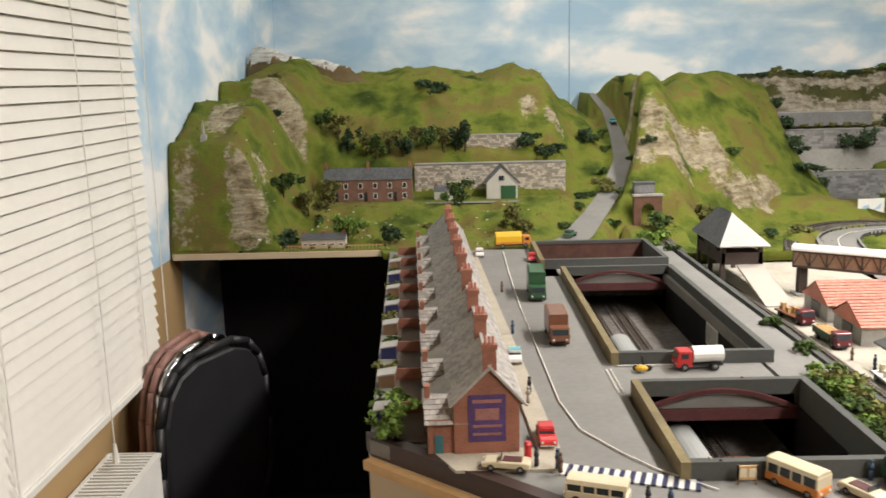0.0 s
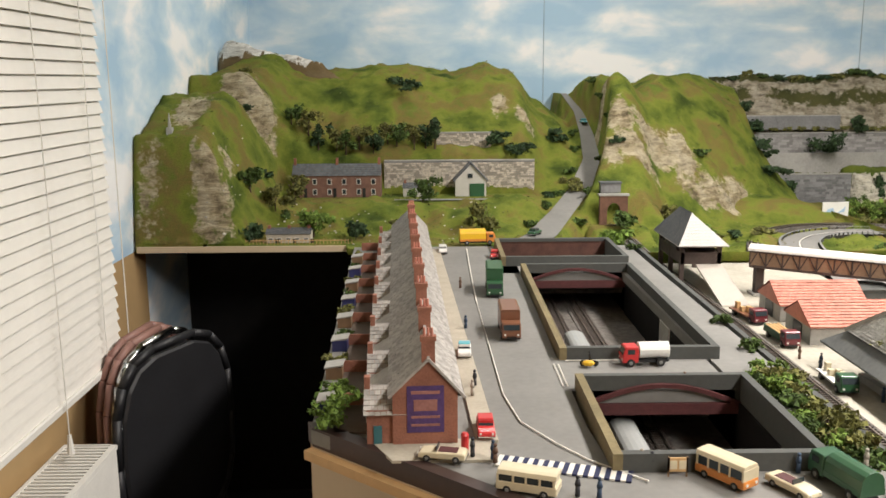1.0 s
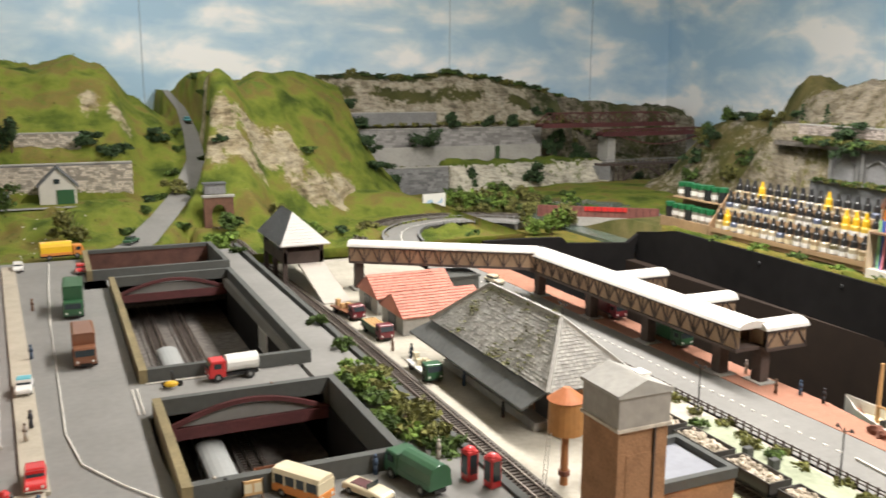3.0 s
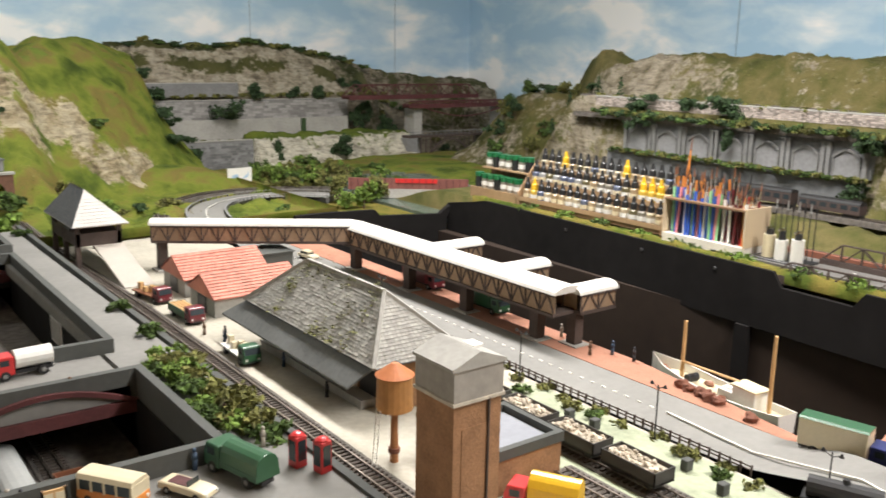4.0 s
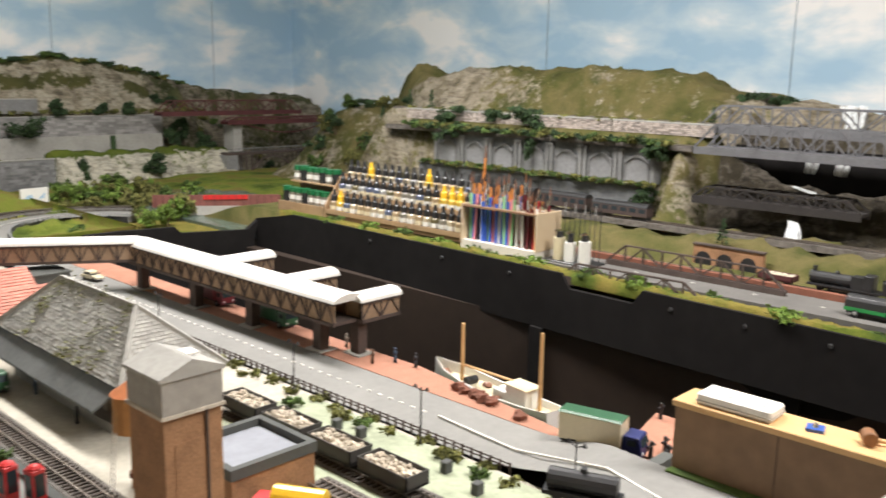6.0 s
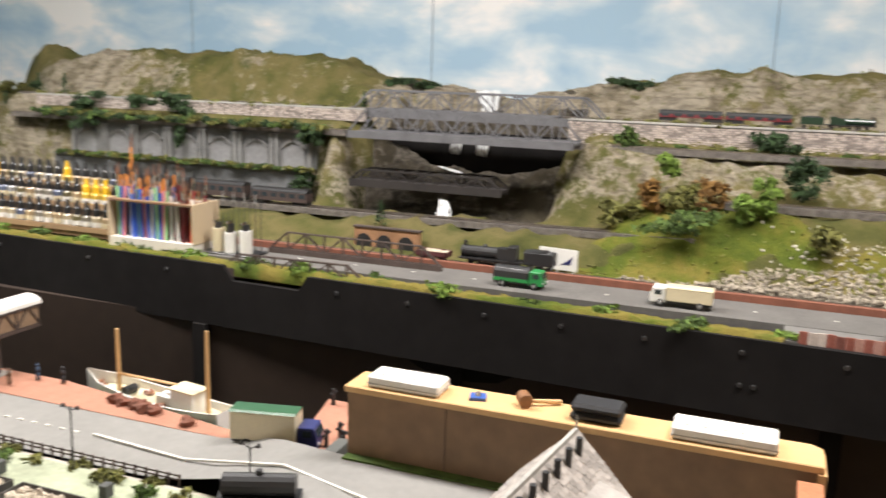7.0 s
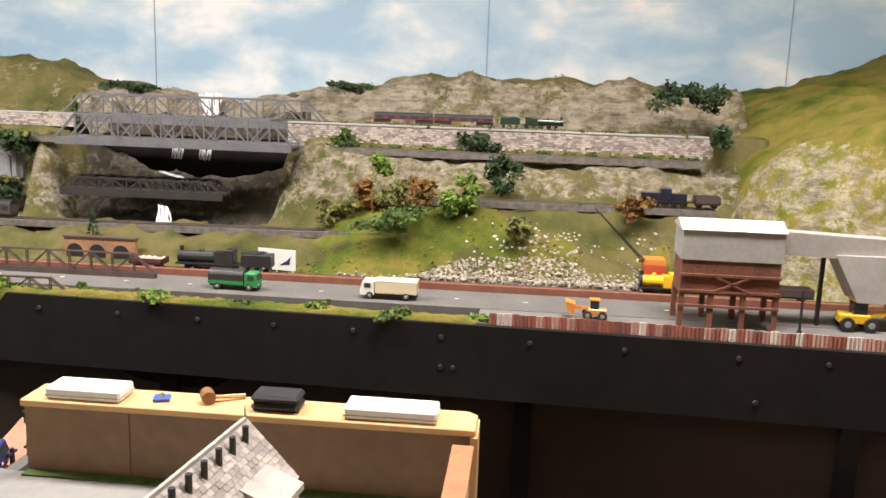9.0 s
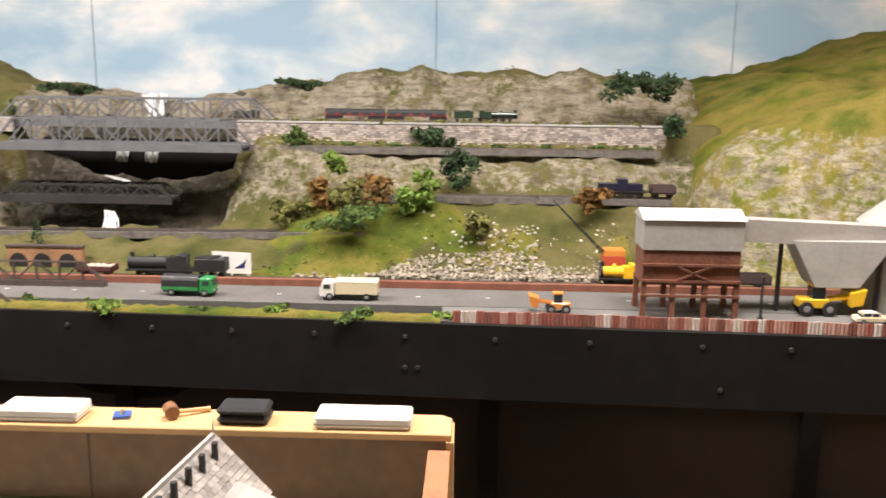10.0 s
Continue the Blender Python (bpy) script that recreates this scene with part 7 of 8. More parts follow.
for i in range(8):
    x = -0.10 + i * 0.0235
    part("vent_pipe", M().cyl((x, 0.010, Rh - 0.012), (x, 0.010, Rh + 0.004), 0.0028, n=8), BLACK, gh, "black vent")
part("finial", M().cyl((-Lh / 2, 0, Rh), (-Lh / 2, 0, Rh + 0.014), 0.0012, 0.0004, 6), conc_m, gh)
for y in (-0.018, 0.012):
    for z in (0.016, 0.044):
        w = part("window", M().box(-Lh / 2 - 0.001, -Lh / 2 - 0.0002, y - 0.008, y + 0.008, z, z + 0.018), white_m, gh)
        part("pane", M().box(-Lh / 2 - 0.0014, -Lh / 2 - 0.0011, y - 0.0065, y + 0.0065, z + 0.0015, z + 0.0165), glass_m, w)
dm = part("dormer", M().prism([(Wh * 0.35, 0.075), (Wh + 0.02, 0.068), (Wh + 0.02, 0.074), (Wh * 0.3, 0.092)], -0.10, -0.05, "x"), slate_m, gh, "lean-to side roof")
part("side_porch", M().box(-0.098, -0.052, Wh, Wh + 0.016, 0, 0.069), white_m, gh)


# ---- bridges ----
def truss(a, b, w, h, col, label, panels, name="girder_bridge", t=0.004, top=True):
    tb = thing(name, label, "bridge", group="girder bridges")
    a, b = Vector(a), Vector(b)
    L = (b - a).length
    q = Matrix.Translation(a) @ (b - a).to_track_quat("X", "Z").to_matrix().to_4x4()
    part("deck", M().box(0, L, -w / 2, w / 2, -0.006, 0.0, q), col, tb)
    part("deck_girder", M().box(0, L, -w / 2 - 0.003, -w / 2, -0.014, 0.003, q).box(0, L, w / 2, w / 2 + 0.003, -0.014, 0.003, q), col, tb)
    for s in (-1, 1):
        y = s * w / 2
        P = lambda x, z: q @ Vector((x, y, z))
        part("top_chord", M().beam(P(L / panels, h), P(L - L / panels, h), t, t), col, tb)
        for i in range(panels):
            x0, x1 = i * L / panels, (i + 1) * L / panels
            if i == 0:
                part("end_post", M().beam(P(0, 0), P(x1, h), t, t), col, tb)
            elif i == panels - 1:
                part("end_post", M().beam(P(x0, h), P(L, 0), t, t), col, tb)
            else:
                part("diagonal", M().beam(P(x0, 0) if i % 2 else P(x0, h), P(x1, h) if i % 2 else P(x1, 0), t * 0.8, t * 0.8), col, tb)
            if i:
                part("vertical", M().beam(P(x0, 0), P(x0, h), t * 0.75, t * 0.75), col, tb)
    if top:
        for i in range(1, panels):
            x = i * L / panels
            part("cross_beam", M().beam(q @ Vector((x, -w / 2, h)), q @ Vector((x, w / 2, h)), t * 0.7), col, tb)
    return tb


truss((2.345, 1.035, 0.284), (2.345, 0.39, 0.284), 0.05, 0.052, girder_m, "grey lattice railway bridge on the upper line", 12)
truss((2.20, 0.965, 0.243), (2.20, 0.425, 0.243), 0.07, 0.054, girder_m, "grey lattice railway bridge crossing the ravine", 11)
truss((2.20, 0.965, 0.128), (2.20, 0.585, 0.128), 0.05, 0.026, mat("near_black_girder", (0.022, 0.018, 0.016), 0.8, 0.3, 100, 0.2), "very dark lattice bridge low in the ravine", 12)
truss((1.672, 0.975, 0.012), (1.685, 0.68, 0.012), 0.006, 0.030, browngirder_m, "low dark lattice parapet at the board edge", 8, top=False, t=0.0022)
truss((1.80, 0.95, 0.03), (1.80, 0.58, 0.03), 0.006, 0.036, browngirder_m, "low dark lattice parapet beside the road", 9, top=False, t=0.0022)
truss((2.20, 3.47, 0.215), (2.94, 3.47, 0.215), 0.06, 0.05, maroon_m, "dark red lattice viaduct across the valley", 12)
truss((2.48, 3.40, 0.175), (3.22, 3.40, 0.175), 0.05, 0.016, maroon_m, "flat dark red girder bridge", 16, top=False)
bow = M()
for i in range(14):
    f = lambda k: (2.56 + 0.50 * k / 14, 3.375, 0.165 - 0.045 * math.sin(math.pi * k / 14))
    bow.beam(f(i), f(i + 1), 0.005)
bw2 = thing("bow_brace", "dark red curved brace below the viaduct", "bridge", group="girder bridges")
part("brace", bow, maroon_m, bw2)
for x in (2.55, 3.07):
    pr = thing("bridge_pier", "tall grey stone pier of the red viaduct", "bridge pier", at(x, 3.43, -0.1), group="bridge piers")
    part("shaft", M().box(-0.022, 0.022, -0.03, 0.05, 0, 0.27), conc_m, pr)
    part("cap", M().box(-0.027, 0.027, -0.035, 0.055, 0.262, 0.272), stone_m, pr)
sb = thing("iron_arch_bridge", "dark iron arch bridge with railings over the gorge", "bridge", at(2.69, 3.36, 0.010), group="girder bridges")
part("deck", M().box(-0.24, 0.24, -0.03, 0.03, 0.02, 0.03), browngirder_m, sb)
for i in range(20):
    part("railing_post", M().box(-0.235 + i * 0.0246, -0.233 + i * 0.0246, -0.031, -0.029, 0.03, 0.048), darkconc_m, sb)
part("hand_rail", M().box(-0.24, 0.24, -0.0315, -0.0285, 0.046, 0.049), darkconc_m, sb)
ar = M()
for i in range(12):
    f = lambda k: (-0.17 + 0.34 * k / 12, -0.026, -0.11 + 0.12 * math.sin(math.pi * k / 12))
    ar.beam(f(i), f(i + 1), 0.008)
    ar.beam(f(i), (f(i)[0], -0.026, 0.02), 0.004)
part("arch", ar, browngirder_m, sb)
part("abutment", M().box(-0.25, -0.19, -0.03, 0.04, -0.13, 0.02), darkconc_m, sb)
part("abutment", M().box(0.19, 0.25, -0.03, 0.04, -0.13, 0.02), darkconc_m, sb)
rg = thing("plate_girder_bridge", "red-brown plate girder bridge over the river", "bridge", pose(1.7775, 2.36, 0, 0, 0, -36) @ Matrix.Diagonal((0.84, 1, 1, 1)) @ pose(-1.83, -2.36, 0), group="girder bridges")
part("girder", M().box(1.60, 2.06, 2.345, 2.352, -0.02, 0.018), mat("faded_red_girder", (0.19, 0.07, 0.055), 0.8, 0.3, 60, 0.2), rg)
part("red_panel", M().box(1.78, 1.94, 2.3425, 2.3448, 0.004, 0.018), RED, rg, "bright red panel")
part("stone_face", M().box(1.68, 1.98, 2.34, 2.3445, -0.045, -0.016), conc_m, rg)
part("deck", M().box(1.60, 2.06, 2.352, 2.40, -0.02, -0.012), browngirder_m, rg)
for i in range(18):
    part("rib", M().box(1.61 + i * 0.026, 1.6125 + i * 0.026, 2.3415, 2.345, -0.02, 0.018), maroon_m, rg)

# ---- ravine: dark rock and waterfall ----
wf = thing("waterfall", "white model waterfall dropping through the ravine", "waterfall")
rnd = random.Random(4)
def cascade(name, pts, w0, w1, seed):
    """A ragged ribbon of painted water with thickness, down a list of points."""
    r_ = random.Random(seed)
    f = M()
    for strand in range(9):
        o = (strand - 4) / 4.0
        prev = None
        for i, p in enumerate(pts):
            w = w0 + (w1 - w0) * i / (len(pts) - 1)
            c = Vector(p) + Vector((r_.uniform(-0.004, 0.002), o * w + r_.uniform(-0.002, 0.002), r_.uniform(-0.002, 0.002)))
            if prev is not None:
                f.cyl(prev, c, w * 0.13, w * 0.10, 6)
            prev = c
    tagged(part(name, f, foam_m, wf), kind="stuff")


foam_m = mat("white_water_foam", (0.72, 0.74, 0.74), 0.35, 0.15, 200, 0.3)
cascade("upper_fall", [(2.60, 0.765, 0.338), (2.575, 0.755, 0.325), (2.55, 0.745, 0.312), (2.53, 0.735, 0.300), (2.505, 0.73, 0.288)], 0.030, 0.016, 4)
cascade("middle_fall", [(2.462, 0.80, 0.206), (2.455, 0.80, 0.190), (2.45, 0.80, 0.178)], 0.014, 0.012, 5)
cascade("middle_fall", [(2.462, 0.728, 0.202), (2.455, 0.728, 0.188), (2.45, 0.727, 0.176)], 0.014, 0.012, 6)
cascade("shelf_stream", [(2.36, 0.80, 0.152), (2.34, 0.775, 0.150), (2.325, 0.745, 0.146), (2.31, 0.715, 0.138)], 0.007, 0.008, 7)
cascade("lower_fall", [(2.175, 0.722, 0.098), (2.165, 0.718, 0.085), (2.155, 0.714, 0.072), (2.145, 0.710, 0.060)], 0.010, 0.016, 8)
for yy in (0.655, 0.61, 0.60):
    part("pool_foam", M().ball((2.10, yy, 0.066), 0.010, 0.011, 0.005, n=8, jit=0.3, rnd=rnd), foam_m, wf)
# culvert wall with arches below the line
cvw = thing("culvert_wall", "low pinkish brick wall with dark culvert arches", "retaining wall", at(1.955, 0.765, 0.014), group="retaining walls")
part("wall", M().box(0.0, 0.012, -0.075, 0.075, 0, 0.046), brown_brick_m, cvw)
for yy in (-0.045, 0.005, 0.052):
    part("arch_opening", M().prism([(yy - 0.018, 0.0)] + [(yy - 0.018 * math.cos(math.pi * k / 10), 0.014 + 0.02 * math.sin(math.pi * k / 10)) for k in range(11)] + [(yy + 0.018, 0.0)], -0.001, -0.0002, "x"), BLACK, cvw, "dark arch")
part("coping", M().box(-0.002, 0.014, -0.077, 0.077, 0.046, 0.049), browngirder_m, cvw)

# ---- trains on the east side ----
dark_coach = paint("grimy_brown", (0.06, 0.04, 0.035), 0.8)
coach(2.09, 1.10, 0.0685, 90, dark_coach, BLACK, "grimy brown goods brake vehicle on the middle line", L=0.15, W=0.032, H=0.04)
coach(2.09, 1.27, 0.0685, 90, dark_coach, BLACK, "grimy brown parcels van on the middle line", L=0.15, W=0.032, H=0.046)
coach(2.09, 1.43, 0.0685, 90, dark_coach, BLACK, "grimy brown parcels van on the middle line", L=0.15, W=0.032, H=0.046)
loco(1.873, 0.505, 0.0255, 90, BLACK, "black model steam locomotive with tender on the front line", L=0.125)
wagon(1.873, 0.625, 0.0255, 90, maroon_m, stone_load, "small brown open wagon ahead of the locomotive", L=0.065, H=0.02)
coach(2.345, 0.206, 0.2925, 90, MAROON, BLACK, "small maroon model coach on the upper line", L=0.136, W=0.020, H=0.026)
coach(2.345, 0.064, 0.2925, 90, MAROON, BLACK, "small maroon model coach on the upper line", L=0.136, W=0.020, H=0.026)
loco(2.345, -0.118, 0.292, -90, paint("loco_green", (0.012, 0.032, 0.018)), "small dark green streamlined model locomotive on the upper line", L=0.16, sc=0.62)
loco(2.108, -0.37, 0.1555, 90, paint("loco_blue", (0.012, 0.014, 0.03)), "dark blue model diesel shunter below the crag", L=0.125, steam=False, tender=False, sc=0.85)
wagon(2.108, -0.455, 0.1555, 90, dark_coach, None, "dark open wagon behind the shunter", L=0.05)
loco(1.873, -0.335, 0.0255, 90, YELLOW, "yellow model saddle-tank shunting locomotive", L=0.075, W=0.03, tender=False, sc=0.95)
wagon(1.873, -0.56, 0.0255, 90, dark_coach, None, "dark open wagon by the hopper", L=0.09)
lorry(1.755, 0.415, 0.0235, -92, paint("bright_green", (0.02, 0.22, 0.06)), BLACK, "bright green model lorry with dark cover", L=0.09, W=0.03, H=0.036, kind="tilt")
lorry(1.748, 0.139, 0.0235, 90, WHITE, CREAM, "white model box lorry on the main road", L=0.098, W=0.030, H=0.034, kind="box")


def billboard(x, y, z, rz, w, h, label, blue=True):
    t = thing("billboard", label, "billboard", at(x, y, z, rz), group="billboards")
    part("panel", M().box(-w / 2, w / 2, -0.0015, 0.0015, 0.010, 0.010 + h), WHITE, t)
    part("print", M().prism([(-w * 0.35, 0.010 + h * 0.3), (-w * 0.05, 0.010 + h * 0.35), (-w * 0.1, 0.010 + h * 0.6), (-w * 0.3, 0.010 + h * 0.5)], -0.0021, -0.0016, "y"), paint("pale_blue", (0.35, 0.5, 0.65)), t, "pale blue shape")
    part("print", M().prism([(w * 0.08, 0.010 + h * 0.25), (w * 0.34, 0.010 + h * 0.3), (w * 0.38, 0.010 + h * 0.7), (w * 0.28, 0.010 + h * 0.5)], -0.0021, -0.0016, "y"), NAVY if not blue else paint("pale_blue", (0.35, 0.5, 0.65)), t, "dark curved shape")
    for s in (-1, 0, 1):
        part("leg", M().box(s * w * 0.42 - 0.0015, s * w * 0.42 + 0.0015, -0.001, 0.001, -0.004, 0.012), WHITE, t)


billboard(1.925, 0.389, 0.012, -98, 0.078, 0.041, "white roadside billboard with a dark curved motif", False)
billboard(1.435, 2.90, -0.050, 6, 0.094, 0.050, "white roadside billboard with a pale blue picture")

# ---- quarry hopper, conveyor, machines and fence ----
hp = thing("stone_hopper", "rusty quarry loading hopper with grey sheet top", "hopper", at(0, 0, 0))
y0, y1, x0, x1 = -0.492, -0.336, 1.672, 1.745
part("sheet_top", M().box(x0, x1, y0, y1, 0.132, 0.180), mat("grey_sheet", (0.33, 0.32, 0.30), 0.6, 0.15, 60, 0.1), hp)
part("roof", M().prism([(x0 - 0.003, 0.180), (x1 + 0.003, 0.180), ((x0 + x1) / 2, 0.194)], y0 - 0.003, y1 + 0.003, "y"), mat("pale_sheet", (0.5, 0.48, 0.45), 0.6, 0.12, 60, 0.1), hp)
part("bin", M().box(x0 + 0.002, x1 - 0.002, y0 + 0.002, y1 - 0.002, 0.076, 0.132), rust_m, hp, "rust-brown steel bin")
for y in (y0 + 0.005, y0 + 0.055, y0 + 0.105, y1 - 0.005):
    for x in (x0 + 0.004, x1 - 0.004):
        part("leg", M().box(x - 0.004, x + 0.004, y - 0.004, y + 0.004, 0.022, 0.080), rust_m, hp)
for z in (0.080, 0.106, 0.056):
    part("rail", M().box(x0 - 0.002, x0 + 0.002, y0, y1, z, z + 0.004), rust_m, hp)
for a, b in (((y0 + 0.05), (y0 + 0.10)), ((y0 + 0.10), (y0 + 0.05))):
    part("brace", M().beam((x0 - 0.001, a, 0.084), (x0 - 0.001, b, 0.106), 0.003), rust_m, hp)
cv = thing("covered_conveyor", "pale grey covered conveyor on dark legs", "conveyor", at(0, 0, 0))
part("casing", M().beam((1.71, -0.49, 0.162), (1.74, -0.76, 0.148), 0.036, 0.034), mat("grey_sheet_b", (0.38, 0.36, 0.34), 0.6, 0.15, 60, 0.1), cv)
part("chute", M().prism([(-0.62, 0.07), (-0.69, 0.07), (-0.74, 0.145), (-0.58, 0.145)], 1.70, 1.76, "x"), mat("grey_sheet_c", (0.38, 0.37, 0.35), 0.6, 0.15, 60, 0.1), cv)
for y in (-0.57, -0.73):
    part("leg", M().box(1.725, 1.731, y - 0.003, y + 0.003, 0.02, 0.15), BLACK, cv)
sl = thing("concrete_silo", "grey concrete silo at the quarry", "silo", at(1.78, -0.79, 0.0))
part("drum", M().cyl((0, 0, 0.01), (0, 0, 0.165), 0.075, n=24), conc_m, sl, smooth=False)
part("cap", M().cyl((0, 0, 0.165), (0, 0, 0.205), 0.075, 0.03, 24), conc_m, sl)
pole = thing("signal_post", "thin black post in the quarry yard", "post", at(1.675, -0.528, 0.022))
part("post", M().cyl((0, 0, 0), (0, 0, 0.07), 0.0022, n=8), BLACK, pole)
part("base", M().cyl((0, 0, 0), (0, 0, 0.004), 0.005, 0.004, 8), BLACK, pole)
cr_ = thing("crane", "model lattice crane with red and orange cab", "crane", at(1.96, -0.335, 0.032))
part("tracks", M().box(-0.02, 0.02, -0.022, -0.012, 0, 0.012).box(-0.02, 0.02, 0.012, 0.022, 0, 0.012), BLACK, cr_, bevel=0.002)
part("cab", M().box(-0.02, 0.02, -0.024, 0.018, 0.014, 0.034), paint("crane_red", (0.5, 0.08, 0.04)), cr_, bevel=0.001)
part("cab_roof", M().box(-0.02, 0.02, -0.022, 0.016, 0.034, 0.044), ORANGE, cr_)
jb = M()
ja, jz = Vector((0, 0.015, 0.035)), Vector((0, 0.115, 0.135))
for s in (-1, 1):
    jb.beam(ja + Vector((0, s * 0.003, 0)), jz, 0.0022)
for i in range(12):
    p, q_ = ja.lerp(jz, i / 12), ja.lerp(jz, (i + 1) / 12)
    jb.beam(p + Vector((0, 0.003 * (1 - i / 12), 0)), q_ - Vector((0, 0.003 * (1 - i / 12), 0)), 0.0016)
part("jib", jb, BLACK, cr_, "dark lattice jib")


def digger(x, y, z, rz, s, label):
    t = thing("model_loader", label, "toy loader", at(x, y, z, rz, s), group="model machines")
    part("body", M().box(-0.03, 0.012, -0.012, 0.012, 0.010, 0.024), YELLOW if "yellow" in label else ORANGE, t, bevel=0.002)
    part("cab", M().box(-0.012, 0.006, -0.010, 0.010, 0.024, 0.042), glass_m, t)
    part("cab_roof", M().box(-0.014, 0.008, -0.011, 0.011, 0.042, 0.045), YELLOW if "yellow" in label else ORANGE, t)
    part("arm", M().beam((0.008, -0.007, 0.022), (0.040, -0.007, 0.026), 0.004).beam((0.008, 0.007, 0.022), (0.040, 0.007, 0.026), 0.004), YELLOW if "yellow" in label else ORANGE, t)
    part("bucket", M().prism([(0.038, 0.034), (0.060, 0.040), (0.056, 0.018), (0.040, 0.014)], -0.018, 0.018, "y"), YELLOW if "yellow" in label else ORANGE, t)
    wheels(t, (-0.02, 0.012), 0.016, 0.010, 0.007)
    return t


digger(1.715, -0.632, 0.0225, -90, 1.15, "yellow model wheel loader in the quarry yard")
digger(1.69, -0.205, 0.0222, 90, 0.75, "orange model digger behind the sheet fence")
car(1.665, -0.70, 0.022, -90, CREAM, WHITE, "cream model pickup behind the sheet fence", L=0.06)
fn = thing("corrugated_fence", "rusty red and white corrugated sheet fence", "fence", at(0, 0, 0))
sheet_ms = [mat("sheet_%d" % i, c, 0.8, 0.35, 90, 0.2) for i, c in enumerate([(0.30, 0.10, 0.07), (0.45, 0.25, 0.2), (0.6, 0.52, 0.46), (0.22, 0.08, 0.06)])]
rnd = random.Random(12)
sheets = [M().prism([(-0.006, 0), (-0.003, 0.0016), (0, 0), (0.003, 0.0016), (0.006, 0), (0.006, -0.001), (-0.006, -0.001)], 0, 0.027, "z").mesh("sheet", m_) for m_ in sheet_ms]
for i in range(80):
    o = new("sheet", sheets[rnd.choice((0, 1, 2, 0, 3, 1))])
    o.parent = fn
    y = -0.045 - i * 0.0122
    o.matrix_basis = pose(fx(y) + 0.014, y, 0.012 + rnd.uniform(-0.001, 0.001), rnd.uniform(-2, 2), 0, 90)
# rubble
rub = M()
rnd = random.Random(21)
for i in range(2600):
    y = rnd.uniform(-0.31, 0.13) if i % 4 else rnd.uniform(-0.33, 0.28)
    u = rnd.random() ** 1.6
    lim = 0.075 * sm(0.2, 0.0, y) + 0.015
    x = 1.893 + u * lim
    s = rnd.uniform(0.0018, 0.0052)
    z = bank_h(x, y) + rnd.uniform(0, 0.018) * (1 - u)
    rub.ball((x, y, z), s, s * rnd.uniform(0.6, 1), s * 0.7, n=5, jit=0.35, rnd=rnd)
tagged(part("rubble", rub, mat("pale_rubble", (0.31, 0.27, 0.21), 0.95, 0.3, 150, 0.3, island=0.9)), "heap of pale broken stone at the bank foot", "rubble", kind="stuff")
scr = M()
for i in range(560):
    if i % 6:
        x, y = rnd.uniform(1.93, 2.08), rnd.gauss(-0.2, 0.09)
        z = bank_h(x, y)
    else:
        x, y = rnd.uniform(-0.55, 0.25), rnd.uniform(2.25, 2.6)
        z = hill_h(x, y)
    s = rnd.uniform(0.0015, 0.005)
    scr.ball((x, y, z), s, s, s * 0.7, n=5, jit=0.35, rnd=rnd)
tagged(part("scattered_stone", scr, mat("scattered_stone", (0.48, 0.45, 0.38), 0.95, 0.3, 150, 0.3, island=0.6)), "scattered pale stones on the grass", "stones", kind="stuff")

# ---- paint rack, brushes and bottles ----
rackwood_m = mat("rack_plywood", (0.36, 0.235, 0.13), 0.7, 0.2, 40, 0.15)
rk = thing("paint_rack", "stepped wooden rack filled with small paint bottles", "paint rack", at(0, 0, 0))
for i, (x, z) in enumerate(((1.765, 0.030), (1.795, 0.074), (1.825, 0.112))):
    part("shelf", M().box(x - 0.014, x + 0.014, 1.312, 1.797, z, z + 0.004), rackwood_m, rk)
    part("lip", M().box(x - 0.0155, x - 0.0135, 1.312, 1.797, z, z + 0.011), rackwood_m, rk)
    part("lower_step", M().box(x - 0.0135, x - 0.0115, 1.312, 1.797, z - 0.03 if i else 0.02, z), darkply_m, rk)
for y in (1.310, 1.799):
    part("side_panel", M().prism([(1.748, 0.018), (1.845, 0.018), (1.845, 0.130), (1.81, 0.130), (1.748, 0.050)], y - 0.002, y + 0.002, "y"), rackwood_m, rk)
rk2 = thing("jar_rack", "two-step wooden rack of green-lidded paint jars", "paint rack", at(0, 0, 0))
for x, z in ((1.775, 0.036), (1.815, 0.092)):
    part("shelf", M().box(x - 0.018, x + 0.018, 1.812, 2.012, z, z + 0.004), rackwood_m, rk2)
part("front_board", M().box(1.755, 1.758, 1.812, 2.012, 0.012, 0.042), rackwood_m, rk2)
part("back_board", M().box(1.832, 1.836, 1.812, 2.012, 0.012, 0.105), darkply_m, rk2)
cols = [paint("p%d" % i, c, 0.4) for i, c in enumerate([(0.35, 0.26, 0.15), (0.22, 0.2, 0.16), (0.45, 0.38, 0.26), (0.1, 0.12, 0.18), (0.62, 0.42, 0.06), (0.3, 0.1, 0.06), (0.3, 0.3, 0.29), (0.14, 0.12, 0.06)])]
protos = {}


